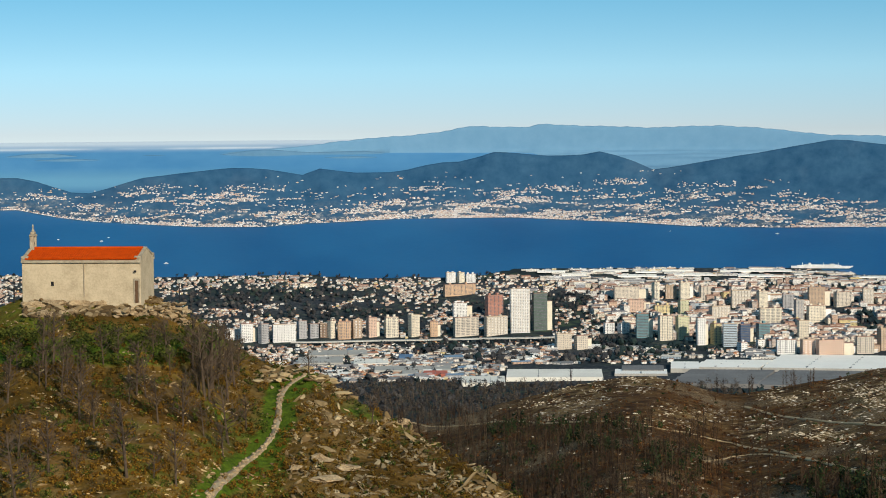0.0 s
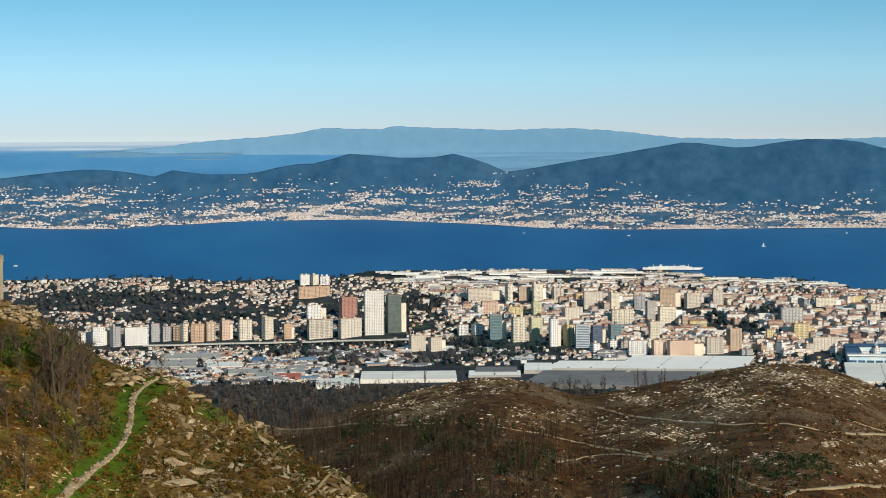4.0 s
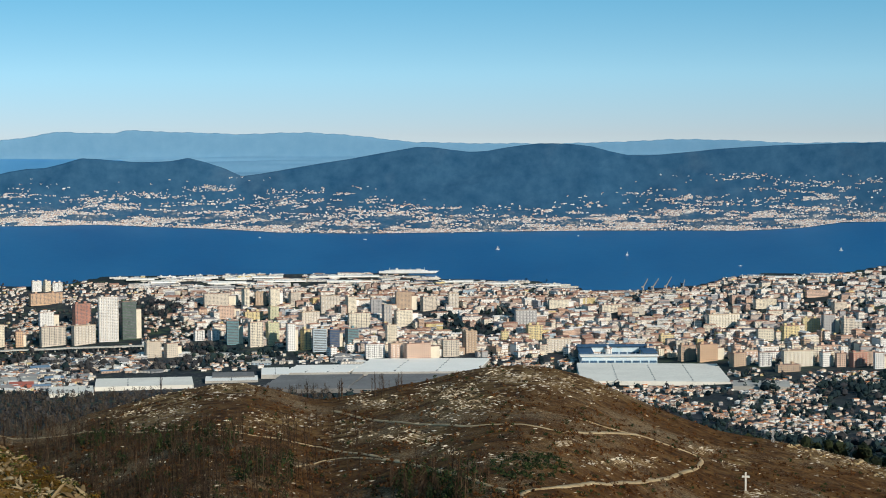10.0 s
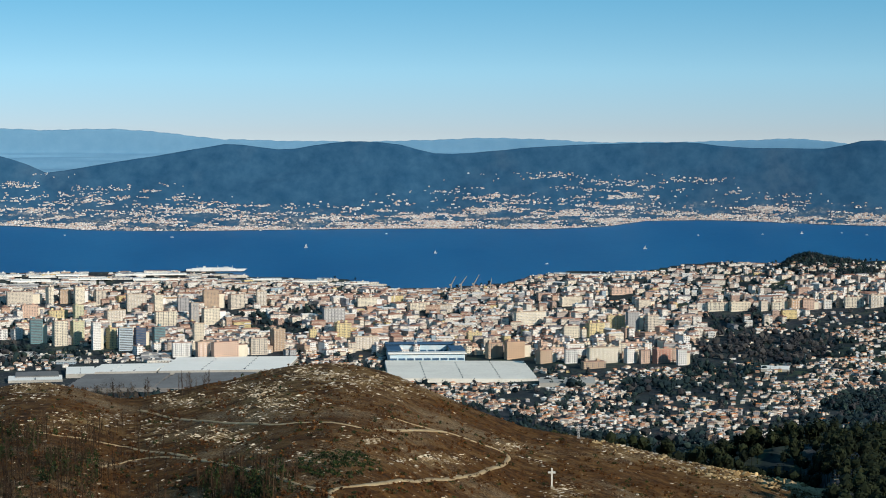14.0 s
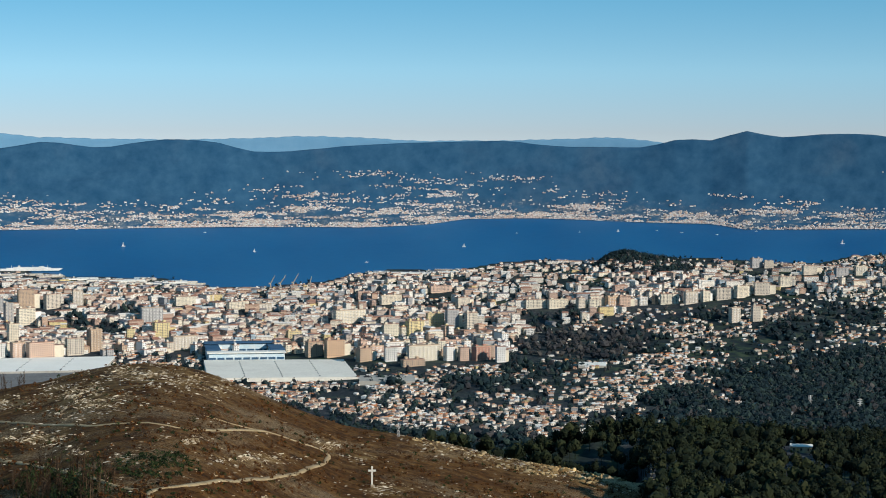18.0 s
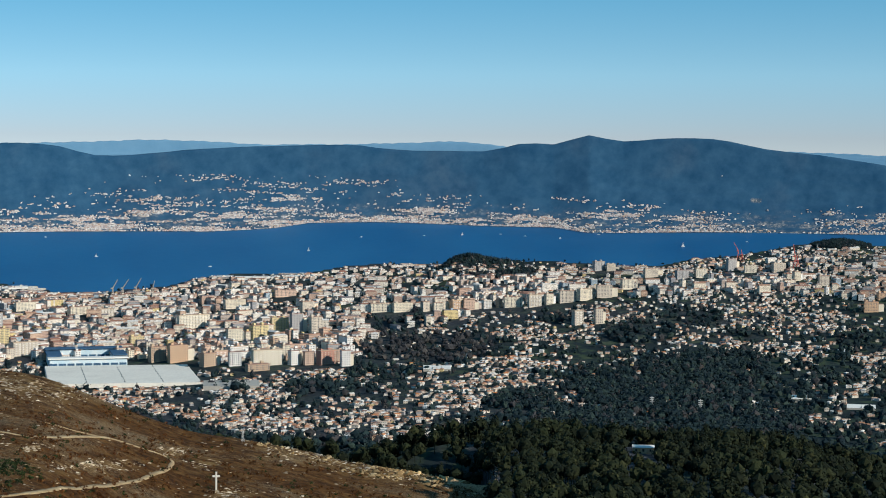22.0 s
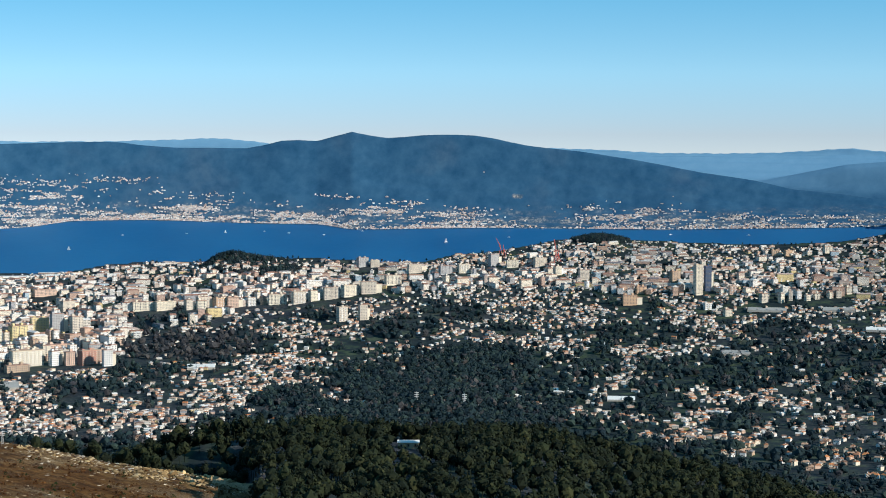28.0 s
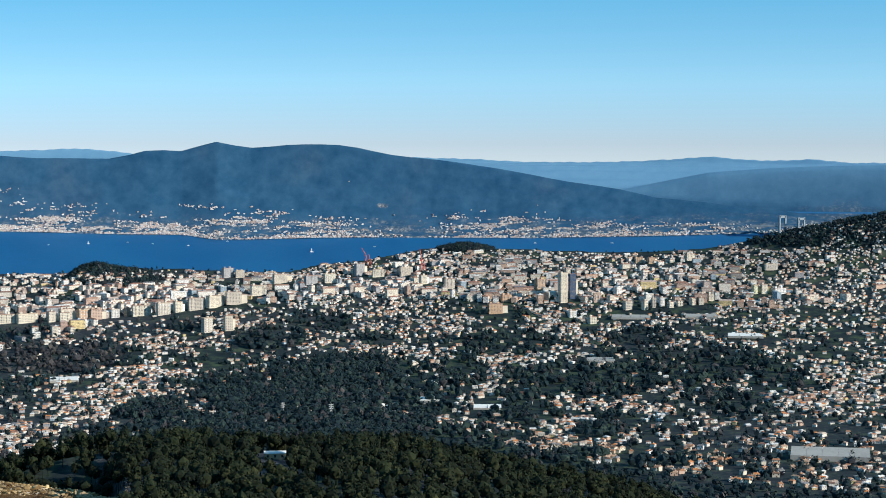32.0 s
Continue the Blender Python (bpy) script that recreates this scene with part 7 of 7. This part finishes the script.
# streets run in a few directions that change slowly from quarter to quarter
street = 22 + 14 * np.sin(az * 0.9 + 1.0) + 10 * patchy(az / 2.0, el / 0.4, 2.0)
turn = street + rng.normal(size=n) * np.where(big, 5, 24) + np.where(rng.random(n) < np.where(big, 0.35, 0.3), 90, 0)
pitched = ~big | (rng.random(n) < 0.65)
near = np.flatnonzero(~big & (az > 18) & (az < 48) & (el > np.maximum(pine_line(az), brown_line(az)) + 0.62))
near = near[np.argsort(r[near])[:170]]
hs = ~big
hs[near] = False
close = np.flatnonzero(big & (az > -6) & (az < 46))
close = close[np.argsort(r[close])[:150]]
big[close] = False
for k, i in enumerate(close):
    q, shade = float(shrink(r[i])), ("cream", "white", "pink", "beige", "white", "tan", "cream", "grey", "white")[int(rng.integers(9))]
    block(float(az[i]), float(r[i]), float(turn[i]), float(w[i]) * q, float(d[i]) * q, (float(h[i]) + 1.0) * q, shade, "blocks in the nearer streets", k)
join("town_blocks", houses(az[big], r[big], w[big], d[big], h[big], turn[big], pitched[big]), (town_wall, block_roof), "close-packed cream, white and tan apartment blocks of the city", "buildings")
join("small_houses", houses(az[hs], r[hs], w[hs], d[hs], h[hs], turn[hs], pitched[hs]), (house_wall, tile_roof), "small white and cream houses with clay tile roofs among gardens", "houses")

# the nearest houses, each by itself
unit_box, unit_roof, unit_hole, unit_stack = bmesh.new(), bmesh.new(), bmesh.new(), bmesh.new()
box(unit_box, 0, 0, 0, 1, 1, 1)
box(unit_hole, 0, 0, -0.5, 1, 1, 1)
box(unit_stack, 0, 0, 0, 1, 1, 1)
rv = [unit_roof.verts.new(c) for c in ((-.55, -.58, 0), (.55, -.58, 0), (.55, .58, 0), (-.55, .58, 0), (-.4, 0, 1), (.4, 0, 1), (-.55, -.58, -.12), (.55, -.58, -.12), (.55, .58, -.12), (-.55, .58, -.12))]
for f in ((0, 1, 5, 4), (2, 3, 4, 5), (1, 2, 5), (3, 0, 4), (6, 7, 1, 0), (7, 8, 2, 1), (8, 9, 3, 2), (9, 6, 0, 3), (9, 8, 7, 6)):
    unit_roof.faces.new([rv[q] for q in f])
roof_paints = dict(terracotta=(0.46, 0.21, 0.11), faded=(0.52, 0.33, 0.22), brown=(0.26, 0.15, 0.10), grey=(0.24, 0.23, 0.23), orange=(0.60, 0.24, 0.09))
roof_words = dict(terracotta="terracotta tile", faded="faded clay tile", brown="dark brown tile", grey="grey slate", orange="bright orange tile")


def shared(name, bm, mat):
    me = bpy.data.meshes.new(name)
    bm.to_mesh(me)
    me.materials.append(mat)
    return me


house_walls = {k: shared("body", unit_box, painted[k]) for k in ("white", "cream", "beige", "pink", "tan")}
house_stacks = {k: shared("chimney", unit_stack, painted[k]) for k in house_walls}
house_roofs = {k: shared("roof", unit_roof, plain("house_roof_" + k, c, tuple(v * 0.65 for v in c), 0.6, 0.9, relief=0)) for k, c in roof_paints.items()}
house_hole = shared("window", unit_hole, black_iron)
house_door = shared("door", unit_hole, door_wood)
for i in near:
    wall_k = ("white", "cream", "white", "beige", "pink", "cream", "tan")[int(rng.integers(7))]
    roof_k = ("terracotta", "faded", "terracotta", "brown", "grey", "orange", "faded")[int(rng.integers(7))]
    ob, s = thing("house", float(az[i]), float(r[i]), float(turn[i]), -1.0, label=f"small {words[wall_k]} house with a {roof_words[roof_k]} roof among gardens", category="house", group="houses below the forest")
    hw, hd, hh = float(w[i]) * s, float(d[i]) * s, (float(h[i]) + 1.0) * s
    pieces = [("body", house_walls[wall_k], (0, 0, 0), (hw, hd, hh)), ("roof", house_roofs[roof_k], (0, 0, hh + 0.13 * s), (hw, hd, 0.24 * hd)),
              ("chimney", house_stacks[wall_k], (0.25 * hw, 0.1 * hd, hh), (0.7 * s, 0.7 * s, 0.26 * hd + 0.8 * s)), ("door", house_door, (0.05 * hw, -hd / 2, 2.0 * s), (1.0 * s, 0.2 * s, 2.1 * s))]
    for k in (-0.32, 0.32):
        pieces.append(("window", house_hole, (k * hw, -hd / 2, hh - 1.3 * s), (1.2 * s, 0.2 * s, 1.2 * s)))
    for nm, me, loc, sc in pieces:
        p_ = new(nm, me)
        p_.parent, p_.location, p_.scale = ob, loc, sc

# workshops and stores between the factory halls
n = 1500
az, el = -4.3 + 14.0 * rng.random(n), -7.15 + 0.95 * rng.random(n)
ok = clear_of_blocks(az, el) & (rng.random(n) < np.clip(0.4 + 0.6 * patchy(az / 0.7, el / 0.12, 12.0), 0.03, 0.8))
az, el = az[ok], el[ok]
r = range_seen(az, el, 1400, 11000, 900)
n = len(az)
w, d, h = 9 + 30 * rng.random(n) ** 2, 8 + 14 * rng.random(n), 3.0 + 3.0 * rng.random(n)
shed_roof = roof_material("sheet_metal_roofs", [(0.0, (0.80, 0.79, 0.76)), (0.25, (0.30, 0.29, 0.29)), (0.6, (0.62, 0.60, 0.55)), (0.75, (0.18, 0.19, 0.20)), (0.9, (0.42, 0.20, 0.13)), (0.95, (0.16, 0.26, 0.38))])
join("workshops", houses(az, r, w, d, h, rng.normal(size=n) * 12, rng.random(n) < 0.8, 0.16), (town_wall, shed_roof), "low grey and white workshops between the factory halls", "buildings")

# sheds, stacks of goods and parked lorries on the quays
n = 1900
az, el = 1.8 + 20.8 * rng.random(n), -4.6 + 0.7 * rng.random(n)
ok = in_port(az, el) & (el < near_shore(az) - 0.02) & (rng.random(n) < np.clip(0.55 + 0.6 * patchy(az / 0.6, el / 0.05, 6.0), 0.05, 1))
az, el = az[ok], el[ok]
r = range_seen(az, el, 1400, 11000, 900)
n = len(az)
w, d, h = 14 + 70 * rng.random(n) ** 2.5, 8 + 14 * rng.random(n), 2.5 + 4.0 * rng.random(n) ** 2
port_roof = roof_material("port_roofs", [(0.0, (0.82, 0.81, 0.79)), (0.32, (0.16, 0.19, 0.24)), (0.5, (0.55, 0.54, 0.53)), (0.62, (0.10, 0.14, 0.22)), (0.75, (0.72, 0.69, 0.64)), (0.9, (0.40, 0.24, 0.19))])
join("port_sheds", houses(az, r, w, d, h, 6 + rng.normal(size=n) * 9, rng.random(n) < 0.6, 0.08), (town_wall, port_roof), "low white and grey sheds and stacked goods on the quays", "buildings")

# trees of the woods and gardens in the basin
n = 20000
az = -13.5 + 64.0 * rng.random(n)
bare_top = np.maximum(near_shore(az), np.interp(az, [26, 27, 28.2, 29.5, 31, 36.8, 38.1, 39.3, 45.2, 47, 48.5, 50], [-4, -3.45, -3.2, -3.4, -3.7, -3.3, -2.85, -3.1, -3.0, -2.62, -2.17, -2.0]))
top, low = bare_top, np.minimum(low_foot(az) - 0.9, -7.6)
el = top + (low - top) * rng.random(n)
wood = inside(az, el, wood_patches)
p = np.where(wood < 1.05, 1.0, np.where(el > near_shore(az) - 0.02, 1.0, np.where(el > dense_foot(az), 0.12, np.where(el < low_foot(az), 0.95, 0.34))))
ok = (rng.random(n) < p) & clear_of_blocks(az, el)
az, el, wood = az[ok], el[ok], wood[ok]
r = range_seen(az, el, 1400, 11000, 900)
e = np.degrees(np.arctan((plain_height(az, r) - EYE) / r))
ok = (np.abs(e - el) < 0.06) & (plain_height(az, r) > 2.0)
az, el, wood, r = az[ok], el[ok], wood[ok], r[ok]
# the wooded knolls by the shore
n = 5200
ka = np.concatenate([26.4 + 3.6 * rng.random(n // 3), 37.0 + 2.2 * rng.random(n // 3), 45.6 + 5.0 * rng.random(n - 2 * (n // 3))])
kr = np.concatenate([5350 + 620 * rng.random(n // 3), 7600 + 500 * rng.random(n // 3), 6500 + 900 * rng.random(n - 2 * (n // 3))])
rise = knob(ka, kr, 28.1, 5900, 1.6, 480, 1.0) + knob(ka, kr, 38.1, 8000, 0.9, 350, 52) / 52 + knob(ka, kr, 51.5, 7300, 5.2, 900, 235) / 235
ok = (rise > np.where(ka > 45, 0.34, 0.42)) & ((ka < 45) | (rng.random(len(ka)) < 0.5)) & (plain_height(ka, kr) > 4)
az, r = np.concatenate([az, ka[ok]]), np.concatenate([r, kr[ok]])
el, wood = np.concatenate([el, np.full(ok.sum(), -3.0)]), np.concatenate([wood, np.full(ok.sum(), 0.5)])
n = len(az)
size = np.where(wood < 1.05, 5.0 + 4.0 * rng.random(n), 3.0 + 3.5 * rng.random(n))
# the wooded slope behind the pines stands dense
sa, se = 28.2 + 9.6 * rng.random(5200), -8.9 + 3.2 * rng.random(5200)
ok = (inside(sa, se, woods_slope) < 1.0 + 0.08 * rng.normal(size=5200)) & clear_of_blocks(sa, se)
sa, se = sa[ok], se[ok]
az, el, wood, r = np.concatenate([az, sa]), np.concatenate([el, se]), np.concatenate([wood, np.full(len(sa), 0.5)]), np.concatenate([r, range_seen(sa, se, 1400, 11000, 900)])
n, size = len(az), np.concatenate([size, 4.5 + 3.5 * rng.random(len(sa))])
# a leafless wood near 26.4; western trees go grey as painted haze
grey = (np.hypot((az - 26.4) / 2.0, (el + 6.1) / 0.45) < 1) | (rng.random(n) < np.where(az < 5, 0.8, 0.12))
for name, sel, mat, label in (("garden_trees", ~grey, hazy_garden_leaf, "dark green woods and garden trees between the houses"), ("leafless_wood", grey, twig_and_haze_grey, "grey leafless woods and western woods greyed by painted haze")):
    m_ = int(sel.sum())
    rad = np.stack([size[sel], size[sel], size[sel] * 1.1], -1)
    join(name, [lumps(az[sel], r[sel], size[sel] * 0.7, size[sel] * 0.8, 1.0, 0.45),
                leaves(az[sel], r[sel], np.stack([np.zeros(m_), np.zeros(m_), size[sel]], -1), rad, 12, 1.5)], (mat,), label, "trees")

# towns across the bay
town_patches = far_towns + far_towns_west + far_towns_east


def far_seen(az, el):
    rs = np.geomspace(9000, 13200, 500)
    z = far_height(az[:, None], np.broadcast_to(rs, (len(az), 500)))
    e = np.degrees(np.arctan((z - EYE) / rs[None]))
    hit = np.argmax(e >= el[:, None], axis=1)
    return np.where(e.max(1) >= el, rs[hit], 0.0)


n = 240000
az = -12.5 + 62.0 * rng.random(n)
el = far_shore(az) + 1.6 * rng.random(n) ** 1.9
dens = np.zeros(n)
for a, e, da, de, wgt in town_patches:
    dens = np.maximum(dens, wgt * np.exp(-((az - a) / da) ** 2 - ((el - e) / de) ** 2))
strand = np.clip(1 - (el - far_shore(az)) / 0.10, 0, 1) * 0.28
broken = np.clip(0.05 + 1.0 * patchy(az / 0.75, el / 0.075, 5.0) + 0.7 * patchy(az / 0.22, el / 0.026, 2.0), 0.0, 1)
ok = rng.random(n) < np.maximum(dens * broken, strand * np.clip(0.3 + 0.6 * patchy(az / 0.8, 0 * el, 4.0), 0.05, 1))
az, el = az[ok], el[ok]
r = far_seen(az, el)
ok = r > 0
az, r = az[ok], r[ok]
n = len(az)
w, d, h = 5 + 13 * rng.random(n) ** 2.5, 5 + 3 * rng.random(n), 2.5 + 3.2 * rng.random(n) ** 2.5
join("towns_across_the_bay", houses(az, r, w, d, h, 12 + rng.normal(size=n) * 22, rng.random(n) < 0.7), (far_wall, far_roof), "white houses of far towns along the opposite shore", "houses")

# leafless wood in the valley between the chapel hill and the factories
n = 2600
az = -4.5 + 13.0 * rng.random(n)
el = -8.7 + 1.4 * rng.random(n)
keep = el < np.interp(az, [-4, 0, 3, 5, 9], [-7.05, -7.25, -7.3, -7.2, -7.3]) + 0.08 * rng.random(n)
az, el = az[keep], el[keep]
r = range_seen(az, el, 1300, 4000, 500)
h = 9.0 + 6.0 * rng.random(len(az))
join("valley_trees", [trunks(az, r, h, 0.10 + 0.018 * h), twigs(az, r, h, 14, 0.42), leaves(az, r, np.stack([0 * h, 0 * h, h * 0.62], -1), np.stack([h * 0.26, h * 0.26, h * 0.4], -1), 12, 0.8)], (bare_wood,),
     "grey-brown leafless wood in the valley below the hills", "bare trees")
